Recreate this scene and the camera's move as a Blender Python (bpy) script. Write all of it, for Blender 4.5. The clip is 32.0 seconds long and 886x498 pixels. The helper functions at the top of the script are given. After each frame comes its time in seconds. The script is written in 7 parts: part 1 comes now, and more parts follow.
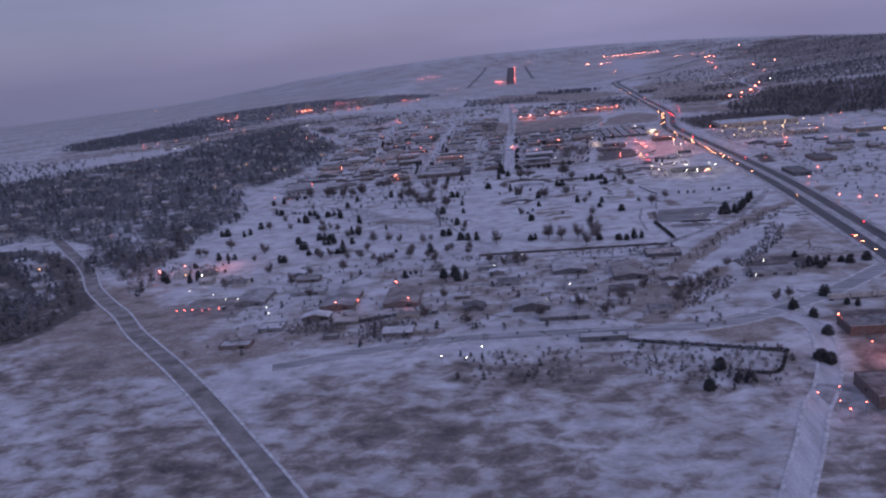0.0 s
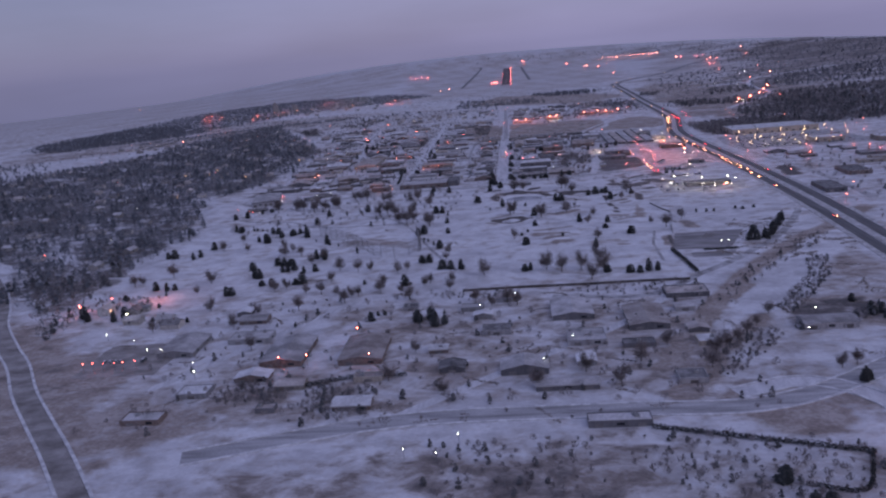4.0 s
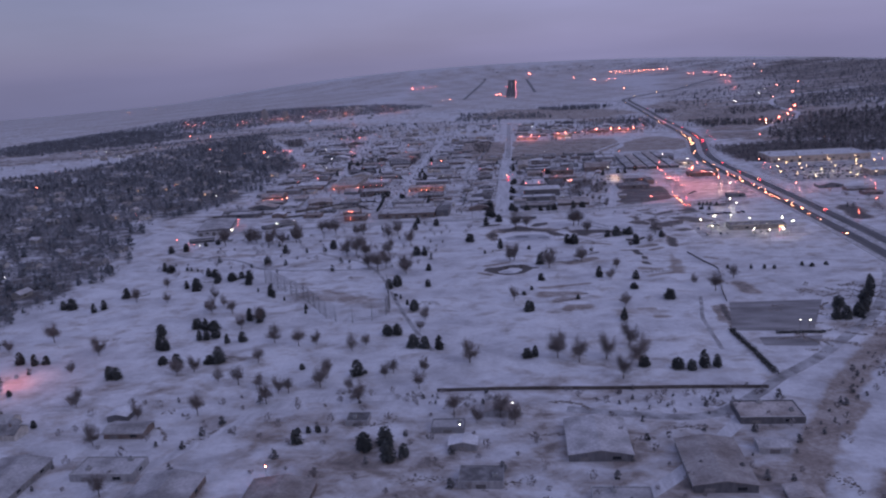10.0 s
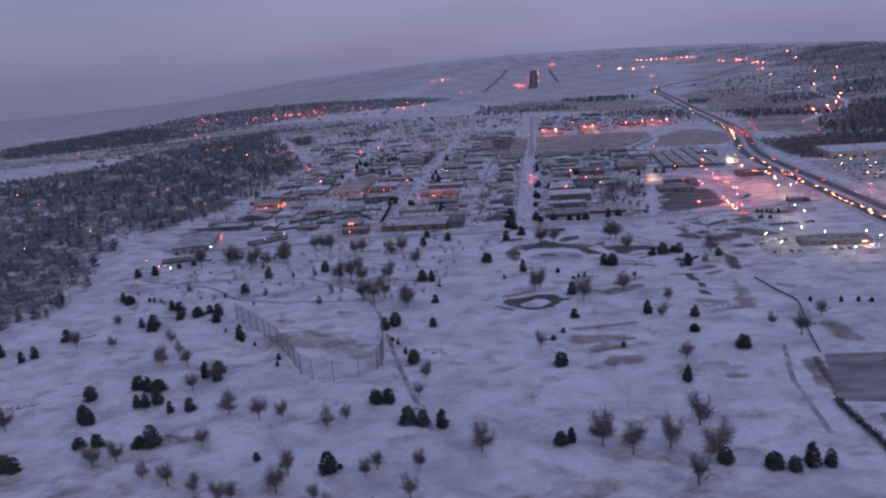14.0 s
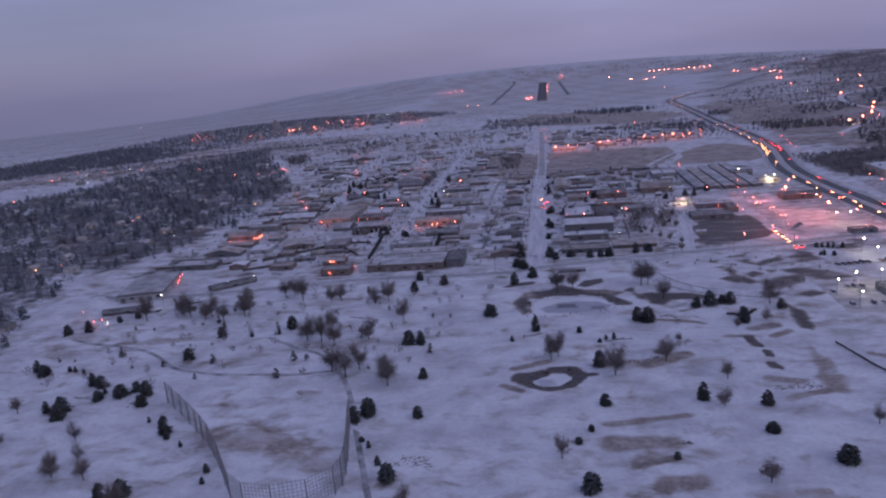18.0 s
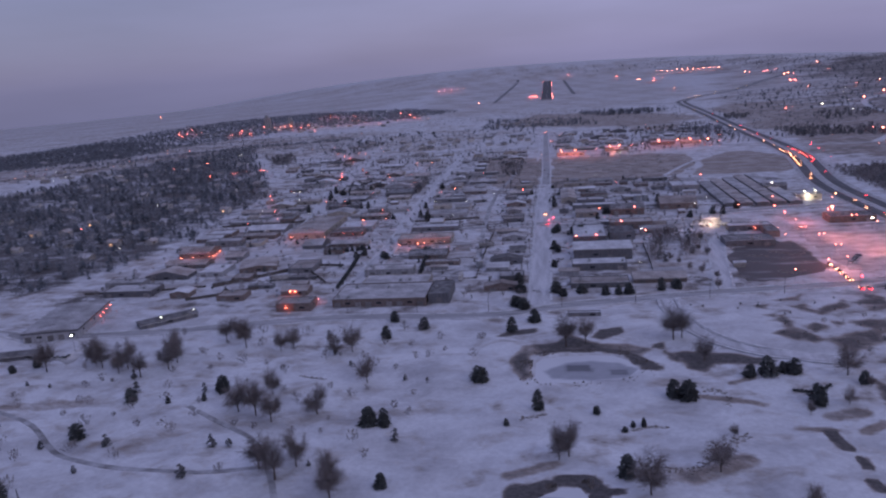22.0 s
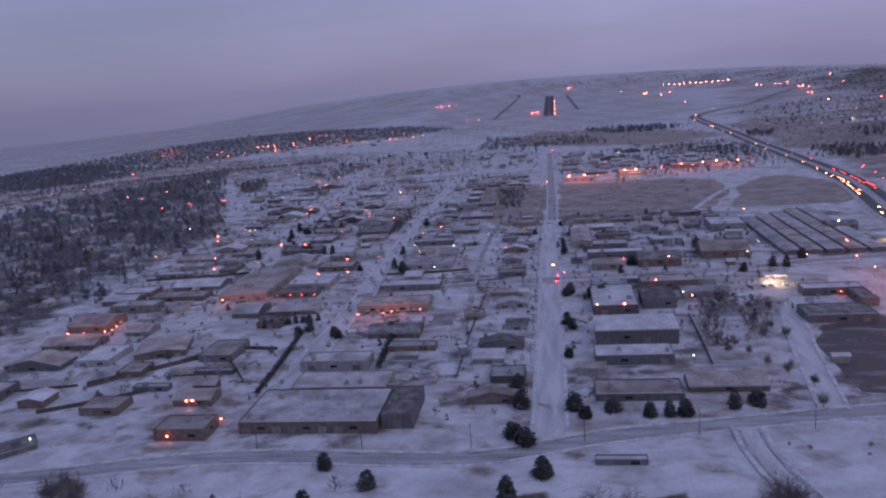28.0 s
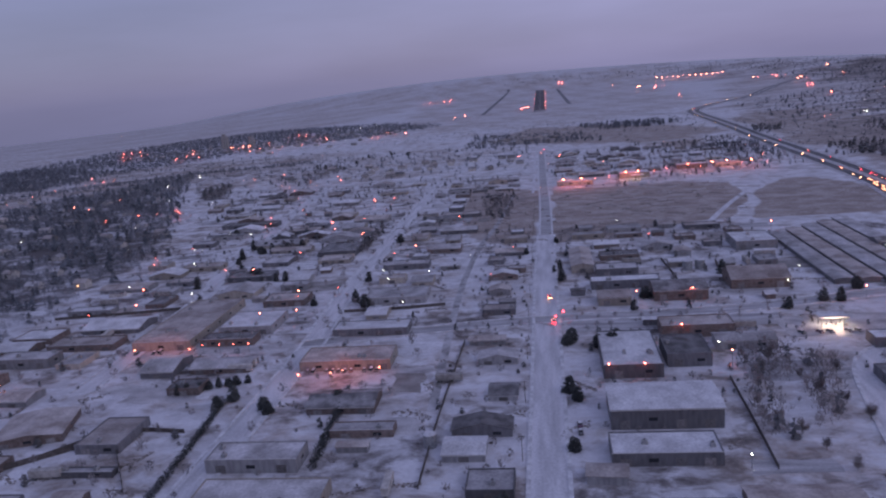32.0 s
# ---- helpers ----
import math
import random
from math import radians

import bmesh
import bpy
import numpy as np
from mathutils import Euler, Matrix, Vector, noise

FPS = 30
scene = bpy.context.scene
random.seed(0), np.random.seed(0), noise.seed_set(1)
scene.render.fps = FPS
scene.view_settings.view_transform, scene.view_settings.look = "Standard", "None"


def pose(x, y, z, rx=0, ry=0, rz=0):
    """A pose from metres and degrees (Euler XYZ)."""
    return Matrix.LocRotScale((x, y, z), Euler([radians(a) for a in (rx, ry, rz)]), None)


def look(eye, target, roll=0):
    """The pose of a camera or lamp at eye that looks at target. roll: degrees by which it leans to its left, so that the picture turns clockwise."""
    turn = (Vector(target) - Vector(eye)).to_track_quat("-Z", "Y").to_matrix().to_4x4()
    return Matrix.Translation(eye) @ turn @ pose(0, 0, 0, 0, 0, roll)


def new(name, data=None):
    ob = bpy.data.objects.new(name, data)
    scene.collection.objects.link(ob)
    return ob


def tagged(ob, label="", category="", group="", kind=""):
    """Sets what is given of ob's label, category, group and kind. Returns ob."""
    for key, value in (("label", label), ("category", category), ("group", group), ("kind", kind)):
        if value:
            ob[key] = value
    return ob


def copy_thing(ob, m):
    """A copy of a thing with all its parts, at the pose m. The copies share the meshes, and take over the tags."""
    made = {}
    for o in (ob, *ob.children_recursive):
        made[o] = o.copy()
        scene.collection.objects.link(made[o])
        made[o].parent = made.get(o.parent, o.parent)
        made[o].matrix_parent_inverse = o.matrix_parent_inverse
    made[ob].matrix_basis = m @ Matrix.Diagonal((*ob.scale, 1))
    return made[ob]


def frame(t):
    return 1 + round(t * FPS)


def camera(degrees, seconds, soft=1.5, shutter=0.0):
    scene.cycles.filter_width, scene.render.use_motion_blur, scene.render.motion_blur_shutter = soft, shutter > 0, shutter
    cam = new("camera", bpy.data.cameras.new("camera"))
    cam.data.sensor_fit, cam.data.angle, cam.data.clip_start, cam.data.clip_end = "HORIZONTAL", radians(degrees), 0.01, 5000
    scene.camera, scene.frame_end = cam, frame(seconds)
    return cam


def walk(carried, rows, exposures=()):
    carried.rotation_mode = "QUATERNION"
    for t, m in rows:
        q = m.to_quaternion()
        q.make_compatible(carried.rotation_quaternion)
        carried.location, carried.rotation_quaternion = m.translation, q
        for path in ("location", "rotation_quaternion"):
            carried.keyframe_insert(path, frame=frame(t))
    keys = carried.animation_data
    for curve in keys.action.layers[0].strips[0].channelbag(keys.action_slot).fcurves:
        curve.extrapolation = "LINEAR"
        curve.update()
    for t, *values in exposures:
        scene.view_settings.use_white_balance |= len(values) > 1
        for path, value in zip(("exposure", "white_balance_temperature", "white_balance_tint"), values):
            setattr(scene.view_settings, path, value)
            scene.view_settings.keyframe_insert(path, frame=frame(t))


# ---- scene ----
# camera on the approach, with one lens for the whole flight
cam = camera(60.0, 32.0, soft=2.2)
PATH = [
    (0.0, (0.00, 0.00, 167.01), (-10.934, 96.249, 142.057), -5.46),
    (0.5, (0.49, 13.90, 166.23), (-10.488, 110.105, 141.126), -5.52),
    (1.0, (0.94, 27.79, 165.45), (-9.930, 123.971, 140.246), -5.48),
    (1.5, (1.34, 41.66, 164.67), (-9.400, 137.891, 139.634), -5.49),
    (2.0, (1.70, 55.51, 163.91), (-9.007, 151.882, 139.398), -5.65),
    (2.5, (2.02, 69.35, 163.15), (-8.762, 165.822, 139.096), -5.63),
    (3.0, (2.31, 83.17, 162.39), (-8.630, 179.639, 138.410), -5.29),
    (3.5, (2.55, 96.97, 161.65), (-8.078, 193.370, 137.256), -5.11),
    (5.5, (3.17, 152.04, 158.73), (-6.509, 248.131, 132.774), -5.13),
    (6.0, (3.24, 165.78, 158.02), (-6.252, 261.857, 131.975), -5.00),
    (6.5, (3.27, 179.49, 157.31), (-5.988, 275.619, 131.356), -4.69),
    (7.0, (3.28, 193.19, 156.62), (-5.866, 289.405, 130.928), -4.29),
    (7.5, (3.26, 206.88, 155.92), (-6.084, 303.209, 130.744), -4.15),
    (8.0, (3.20, 220.56, 155.24), (-6.527, 317.064, 130.912), -4.05),
    (8.5, (3.12, 234.22, 154.56), (-6.859, 330.868, 130.914), -3.79),
    (9.0, (3.02, 247.87, 153.89), (-6.983, 344.593, 130.569), -3.47),
    (9.5, (2.88, 261.50, 153.23), (-7.202, 358.184, 129.763), -3.34),
    (10.0, (2.73, 275.12, 152.57), (-7.600, 371.728, 128.890), -3.35),
    (10.5, (2.55, 288.73, 151.92), (-8.149, 385.253, 128.062), -3.51),
    (11.0, (2.34, 302.33, 151.28), (-8.967, 398.755, 127.323), -4.01),
    (11.5, (2.12, 315.91, 150.65), (-9.840, 412.250, 126.642), -4.16),
    (12.0, (1.88, 329.49, 150.02), (-10.552, 425.780, 126.082), -4.00),
    (12.5, (1.61, 343.05, 149.40), (-11.042, 439.310, 125.455), -3.63),
    (13.0, (1.33, 356.60, 148.79), (-11.287, 452.811, 124.629), -3.38),
    (13.5, (1.03, 370.14, 148.18), (-11.746, 466.255, 123.734), -3.53),
    (14.0, (0.72, 383.66, 147.59), (-12.606, 479.718, 123.177), -4.29),
    (14.5, (0.39, 397.18, 147.00), (-13.593, 493.219, 122.896), -4.71),
    (16.5, (-1.06, 451.14, 144.71), (-14.708, 547.201, 120.509), -3.74),
    (17.0, (-1.45, 464.60, 144.15), (-15.158, 560.722, 120.214), -4.22),
    (17.5, (-1.84, 478.06, 143.61), (-16.024, 574.238, 120.191), -4.80),
    (18.0, (-2.25, 491.50, 143.07), (-16.823, 587.793, 120.356), -4.93),
    (18.5, (-2.66, 504.94, 142.54), (-17.166, 601.389, 120.467), -4.65),
    (19.0, (-3.07, 518.37, 142.02), (-17.175, 614.885, 119.979), -4.40),
    (19.5, (-3.50, 531.79, 141.50), (-17.373, 628.243, 119.059), -4.36),
    (20.0, (-3.92, 545.20, 141.00), (-17.976, 641.524, 118.115), -4.55),
    (20.5, (-4.35, 558.60, 140.50), (-18.721, 654.865, 117.557), -4.37),
    (21.0, (-4.77, 571.99, 140.01), (-19.357, 668.281, 117.292), -4.20),
    (21.5, (-5.20, 585.38, 139.52), (-19.889, 681.646, 116.786), -4.10),
    (22.0, (-5.63, 598.76, 139.04), (-20.345, 694.944, 115.988), -3.96),
    (22.5, (-6.05, 612.13, 138.58), (-20.863, 708.204, 115.123), -4.11),
    (23.0, (-6.47, 625.49, 138.12), (-21.572, 721.490, 114.529), -4.51),
    (23.5, (-6.89, 638.85, 137.66), (-22.365, 734.863, 114.389), -4.95),
    (24.0, (-7.30, 652.20, 137.22), (-23.040, 748.344, 114.676), -4.97),
    (24.5, (-7.71, 665.54, 136.78), (-23.369, 761.802, 114.682), -4.81),
    (26.5, (-9.24, 718.85, 135.12), (-24.173, 815.358, 113.585), -4.82),
    (27.0, (-9.60, 732.16, 134.72), (-24.552, 828.732, 113.481), -4.64),
    (27.5, (-9.95, 745.47, 134.33), (-24.929, 842.068, 113.244), -4.41),
    (28.0, (-10.28, 758.78, 133.95), (-25.278, 855.367, 112.857), -4.35),
    (28.5, (-10.59, 772.07, 133.58), (-25.723, 868.609, 112.323), -4.83),
    (29.0, (-10.90, 785.37, 133.22), (-26.188, 881.794, 111.588), -5.37),
    (29.5, (-11.18, 798.65, 132.86), (-26.442, 894.993, 110.816), -5.50),
    (30.0, (-11.45, 811.94, 132.52), (-26.424, 908.243, 110.127), -5.41),
    (30.5, (-11.69, 825.22, 132.18), (-26.303, 921.583, 109.802), -5.29),
    (31.0, (-11.92, 838.50, 131.85), (-26.227, 934.934, 109.571), -5.07),
    (31.5, (-12.13, 851.77, 131.52), (-26.184, 948.291, 109.417), -4.97),
    (32.0, (-12.31, 865.04, 131.21), (-26.289, 961.662, 109.452), -4.90),
]
walk(cam, [(t, look(eye, target, roll)) for t, eye, target, roll in PATH],
     exposures=[(0.0, 0.42), (32.0, 0.42)])

# dusk sky under thin cloud
def build_world():
    world = bpy.data.worlds.new("dusk_sky")
    scene.world = world
    world.use_nodes = True
    nt = world.node_tree
    nt.nodes.clear()
    n, l = nt.nodes, nt.links
    out = n.new("ShaderNodeOutputWorld")
    co = n.new("ShaderNodeTexCoord")
    sep = n.new("ShaderNodeSeparateXYZ")
    l.new(co.outputs["Generated"], sep.inputs[0])
    ramp = n.new("ShaderNodeValToRGB")
    mr = n.new("ShaderNodeMapRange")
    mr.inputs["From Min"].default_value, mr.inputs["From Max"].default_value = -0.05, 0.45
    l.new(sep.outputs["Z"], mr.inputs[0])
    l.new(mr.outputs[0], ramp.inputs[0])
    cr = ramp.color_ramp
    cr.elements[0].position, cr.elements[0].color = 0.0, (0.140, 0.140, 0.255, 1)
    cr.elements[1].position, cr.elements[1].color = 1.0, (0.165, 0.177, 0.325, 1)
    for pos, col in ((0.10, (0.152, 0.149, 0.270, 1)), (0.25, (0.186, 0.183, 0.336, 1)), (0.5, (0.186, 0.190, 0.351, 1))):
        e = cr.elements.new(pos)
        e.color = col
    # soft cloud streaks stretched along the horizon
    mp = n.new("ShaderNodeMapping")
    mp.inputs["Scale"].default_value = (1.6, 1.6, 9.0)
    l.new(co.outputs["Generated"], mp.inputs[0])
    noise_t = n.new("ShaderNodeTexNoise")
    noise_t.inputs["Scale"].default_value = 1.6
    noise_t.inputs["Detail"].default_value = 4
    l.new(mp.outputs[0], noise_t.inputs["Vector"])
    cm = n.new("ShaderNodeMapRange")
    cm.inputs["From Min"].default_value, cm.inputs["From Max"].default_value = 0.3, 0.75
    cm.inputs["To Min"].default_value, cm.inputs["To Max"].default_value = 0.90, 1.12
    l.new(noise_t.outputs[0], cm.inputs[0])
    mul = n.new("ShaderNodeMix")
    mul.data_type, mul.blend_type = "RGBA", "MULTIPLY"
    mul.inputs[0].default_value = 1.0
    l.new(ramp.outputs[0], mul.inputs[6])
    l.new(cm.outputs[0], mul.inputs[7])
    # the western sky is the darker one
    west = n.new("ShaderNodeValToRGB")
    shift = n.new("ShaderNodeMapRange")
    shift.inputs["From Min"].default_value, shift.inputs["From Max"].default_value = -1.0, 1.0
    l.new(sep.outputs["X"], shift.inputs[0])
    l.new(shift.outputs[0], west.inputs[0])
    wr = west.color_ramp
    wr.elements[0].position, wr.elements[0].color = 0.25, (0.78, 0.82, 0.86, 1)
    wr.elements[1].position, wr.elements[1].color = 0.80, (0.95, 0.95, 0.96, 1)
    for pos, v in ((0.42, 0.98), (0.53, 1.15), (0.62, 1.12)):
        e = wr.elements.new(pos)
        e.color = (v, v, v, 1)
    mul2 = n.new("ShaderNodeMix")
    mul2.data_type, mul2.blend_type = "RGBA", "MULTIPLY"
    mul2.inputs[0].default_value = 1.0
    l.new(mul.outputs[2], mul2.inputs[6])
    l.new(west.outputs[0], mul2.inputs[7])
    sky = n.new("ShaderNodeTexSky")
    sky.sky_type, sky.sun_disc = "NISHITA", False
    sky.sun_elevation, sky.sun_rotation = radians(6.0), radians(120)
    b1, b2, add = n.new("ShaderNodeBackground"), n.new("ShaderNodeBackground"), n.new("ShaderNodeAddShader")
    b1.inputs[1].default_value = 1.0
    b2.inputs[1].default_value = 0.012
    l.new(mul2.outputs[2], b1.inputs[0])
    l.new(sky.outputs[0], b2.inputs[0])
    l.new(b1.outputs[0], add.inputs[0])
    l.new(b2.outputs[0], add.inputs[1])
    l.new(add.outputs[0], out.inputs[0])
    sun = new("sun", bpy.data.lights.new("sun", "SUN"))
    sun.data.energy, sun.data.angle, sun.data.color = 0.18, radians(40), (0.92, 0.88, 1.0)
    sun.matrix_basis = look((300, -200, 260), (0, 0, 0))


build_world()

# ---- materials ----
def nodes_of(name, rough=0.85, metal=0.0):
    m = bpy.data.materials.new(name)
    m.use_nodes = True
    nt = m.node_tree
    b = nt.nodes["Principled BSDF"]
    b.inputs["Roughness"].default_value = rough
    b.inputs["Metallic"].default_value = metal
    return m, nt, b


def noise_node(nt, scale, detail=4, vec=None, stretch=None, rough=0.5, warp=0.0):
    t = nt.nodes.new("ShaderNodeTexNoise")
    t.inputs["Scale"].default_value = scale
    t.inputs["Detail"].default_value = detail
    t.inputs["Roughness"].default_value = rough
    t.inputs["Distortion"].default_value = warp
    if vec is None:
        vec = nt.nodes.new("ShaderNodeNewGeometry").outputs["Position"]
    if stretch:
        mp = nt.nodes.new("ShaderNodeMapping")
        mp.inputs["Scale"].default_value = stretch
        nt.links.new(vec, mp.inputs[0])
        vec = mp.outputs[0]
    nt.links.new(vec, t.inputs["Vector"])
    return t.outputs[0]


def ramp_node(nt, fac, stops):
    r = nt.nodes.new("ShaderNodeValToRGB")
    nt.links.new(fac, r.inputs[0])
    el = r.color_ramp.elements
    el[0].position, el[0].color = stops[0][0], (*stops[0][1], 1)
    el[1].position, el[1].color = stops[-1][0], (*stops[-1][1], 1)
    for p, c in stops[1:-1]:
        e = el.new(p)
        e.color = (*c, 1)
    return r.outputs[0]


def mix_node(nt, fac, a, b, kind="MIX"):
    x = nt.nodes.new("ShaderNodeMix")
    x.data_type, x.blend_type = "RGBA", kind
    for v, s in ((fac, 0), (a, 6), (b, 7)):
        if isinstance(v, (int, float)):
            x.inputs[s].default_value = v
        elif isinstance(v, tuple):
            x.inputs[s].default_value = (*v, 1)
        else:
            nt.links.new(v, x.inputs[s])
    return x.outputs[2]


def range_node(nt, v, a, b, c=0.0, d=1.0):
    r = nt.nodes.new("ShaderNodeMapRange")
    nt.links.new(v, r.inputs[0])
    for i, q in enumerate((a, b, c, d)):
        r.inputs[i + 1].default_value = q
    return r.outputs[0]


def math_node(nt, op, a, b=0.0):
    x = nt.nodes.new("ShaderNodeMath")
    x.operation = op
    for v, s in ((a, 0), (b, 1)):
        if isinstance(v, (int, float)):
            x.inputs[s].default_value = v
        else:
            nt.links.new(v, x.inputs[s])
    return x.outputs[0]


def bump(nt, b, height, strength=0.4, dist=0.3):
    n = nt.nodes.new("ShaderNodeBump")
    n.inputs["Strength"].default_value, n.inputs["Distance"].default_value = strength, dist
    nt.links.new(height, n.inputs["Height"])
    nt.links.new(n.outputs[0], b.inputs["Normal"])


def two_tone(name, a, b_col, scale, rough=0.85, metal=0.0, fine=None, lo=0.35, hi=0.65, stretch=None, jitter=0.0, bumpy=0.0, local=False):
    """Two colours mottled at two scales; jitter varies the tone from object to object."""
    m, nt, b = nodes_of(name, rough, metal)
    vec = nt.nodes.new("ShaderNodeTexCoord").outputs["Object"] if local else None
    n1 = noise_node(nt, scale, 5, vec, stretch)
    col = ramp_node(nt, n1, [(lo, a), (hi, b_col)])
    n2 = noise_node(nt, fine or scale * 9, 3, vec)
    shade = ramp_node(nt, n2, [(0.25, (0.72, 0.72, 0.74)), (0.75, (1.15, 1.15, 1.13))])
    col = mix_node(nt, 1.0, col, shade, "MULTIPLY")
    if jitter:
        oi = nt.nodes.new("ShaderNodeObjectInfo")
        v = range_node(nt, oi.outputs["Random"], 0, 1, 1 - jitter, 1 + jitter)
        col = mix_node(nt, 1.0, col, v, "MULTIPLY")
    nt.links.new(col, b.inputs["Base Color"])
    if bumpy:
        bump(nt, b, n2, bumpy)
    return m


def glow(name, col, power):
    m, nt, b = nodes_of(name, 0.4)
    b.inputs["Base Color"].default_value = (*[min(1, 0.3 + 0.6 * c) for c in col], 1)
    b.inputs["Emission Color"].default_value = (*col, 1)
    b.inputs["Emission Strength"].default_value = power
    return m


def ground_material():
    """Snow blown thin: dry grass, scrub floor and worn snow show by zones stored with the sheet."""
    m, nt, b = nodes_of("snowy_ground", 0.9)
    at = nt.nodes.new("ShaderNodeAttribute")
    at.attribute_name = "cover"
    sep = nt.nodes.new("ShaderNodeSeparateColor")
    nt.links.new(at.outputs["Color"], sep.inputs[0])
    broad = noise_node(nt, 0.011, 4, None, (0.9, 1.15, 1), 0.5, 0.3)
    streak = noise_node(nt, 0.045, 9, None, (0.9, 1.2, 1), 0.62, 0.25)
    drift = math_node(nt, "ADD", math_node(nt, "MULTIPLY", broad, 0.35), math_node(nt, "MULTIPLY", streak, 0.65))
    patch_n = noise_node(nt, 0.055, 9, None, (0.9, 1.2, 1), 0.66, 0.3)
    fine = noise_node(nt, 0.45, 6, None, None, 0.65)
    snow = ramp_node(nt, drift, [(0.36, (0.52, 0.515, 0.545)), (0.45, (0.68, 0.68, 0.715)), (0.54, (0.82, 0.83, 0.87)), (0.64, (0.90, 0.91, 0.95))])
    worn = ramp_node(nt, patch_n, [(0.38, (0.42, 0.41, 0.43)), (0.47, (0.58, 0.575, 0.605)), (0.56, (0.82, 0.825, 0.87))])
    snow = mix_node(nt, math_node(nt, "MULTIPLY", sep.outputs["Blue"], 0.75), snow, worn)
    # Far snow fades to an even grey: distance haze put into the colour.
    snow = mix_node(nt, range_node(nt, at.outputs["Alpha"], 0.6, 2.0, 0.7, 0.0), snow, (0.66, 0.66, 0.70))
    grass = ramp_node(nt, math_node(nt, "ADD", math_node(nt, "MULTIPLY", patch_n, 0.65), math_node(nt, "MULTIPLY", fine, 0.35)), [(0.36, (0.26, 0.213, 0.188)), (0.48, (0.37, 0.315, 0.285)), (0.58, (0.50, 0.45, 0.43))])
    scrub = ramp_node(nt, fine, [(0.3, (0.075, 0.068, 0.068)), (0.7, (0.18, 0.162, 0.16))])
    tuft = noise_node(nt, 0.065, 9, None, (0.9, 1.2, 1), 0.66, 0.3)
    base = math_node(nt, "ADD", math_node(nt, "ADD", math_node(nt, "MULTIPLY", tuft, 0.6), math_node(nt, "MULTIPLY", fine, 0.15)), math_node(nt, "MULTIPLY", broad, 0.25))
    # Alpha also evens out the far patches, part of the same painted haze.
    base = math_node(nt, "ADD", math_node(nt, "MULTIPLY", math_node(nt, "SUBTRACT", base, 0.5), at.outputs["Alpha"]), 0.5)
    f1 = range_node(nt, math_node(nt, "ADD", base, math_node(nt, "SUBTRACT", sep.outputs["Red"], 0.80)), -0.09, 0.18)
    f2 = range_node(nt, math_node(nt, "ADD", base, math_node(nt, "SUBTRACT", sep.outputs["Green"], 0.82)), -0.09, 0.18)
    col = mix_node(nt, f1, snow, grass)
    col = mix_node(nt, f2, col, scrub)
    grain = ramp_node(nt, fine, [(0.3, (0.80, 0.80, 0.81)), (0.7, (1.01, 1.01, 1.01))])
    col = mix_node(nt, 1.0, col, grain, "MULTIPLY")
    nt.links.new(col, b.inputs["Base Color"])
    bump(nt, b, base, 0.3, 1.0)
    return m


def road_material(name, dark, light, lo, hi, stretch):
    """Ploughed roadway with snow left in streaks along it."""
    m, nt, b = nodes_of(name, 0.7)
    n1 = noise_node(nt, 0.16, 5, None, stretch)
    n2 = noise_node(nt, 0.9, 4)
    col = ramp_node(nt, n1, [(lo, dark), (hi, light)])
    col = mix_node(nt, 1.0, col, ramp_node(nt, n2, [(0.25, (0.8, 0.8, 0.8)), (0.75, (1.12, 1.12, 1.12))]), "MULTIPLY")
    nt.links.new(col, b.inputs["Base Color"])
    bump(nt, b, n2, 0.2)
    return m


def ice_material():
    """Pond ice under snow, bare where the wind has swept it."""
    m, nt, b = nodes_of("frozen_pond", 0.5)
    at = nt.nodes.new("ShaderNodeAttribute")
    at.attribute_name = "swept"
    sep = nt.nodes.new("ShaderNodeSeparateColor")
    nt.links.new(at.outputs["Color"], sep.inputs[0])
    n = noise_node(nt, 0.22, 6, None, (0.7, 1.3, 1), 0.6, 0.3)
    f = math_node(nt, "ADD", sep.outputs["Red"], math_node(nt, "MULTIPLY", math_node(nt, "SUBTRACT", n, 0.5), 0.5))
    nt.links.new(ramp_node(nt, f, [(0.12, (0.74, 0.75, 0.79)), (0.45, (0.42, 0.43, 0.48)), (0.95, (0.16, 0.165, 0.19))]), b.inputs["Base Color"])
    return m


def paint_material(name, cols):
    m, nt, b = nodes_of(name, 0.32)
    oi = nt.nodes.new("ShaderNodeObjectInfo")
    col = ramp_node(nt, oi.outputs["Random"], [(i / len(cols), c) for i, c in enumerate(cols)])
    n = noise_node(nt, 3.0, 3)
    dirt = range_node(nt, n, 0.5, 0.75, 0.0, 0.5)
    nt.links.new(mix_node(nt, dirt, col, (0.35, 0.34, 0.34)), b.inputs["Base Color"])
    return m


def ribbed(name, a, b_col, rough=0.6):
    """Profiled metal cladding, streaked by weather."""
    m, nt, b = nodes_of(name, rough, 0.0)
    n1 = noise_node(nt, 0.7, 4, None, (1, 1, 0.25))
    col = ramp_node(nt, n1, [(0.3, a), (0.7, b_col)])
    oi = nt.nodes.new("ShaderNodeObjectInfo")
    col = mix_node(nt, 1.0, col, range_node(nt, oi.outputs["Random"], 0, 1, 0.7, 1.25), "MULTIPLY")
    nt.links.new(col, b.inputs["Base Color"])
    w = nt.nodes.new("ShaderNodeTexWave")
    w.inputs["Scale"].default_value = 1.6
    nt.links.new(nt.nodes.new("ShaderNodeNewGeometry").outputs["Position"], w.inputs["Vector"])
    bump(nt, b, w.outputs[0], 0.3, 0.05)
    return m


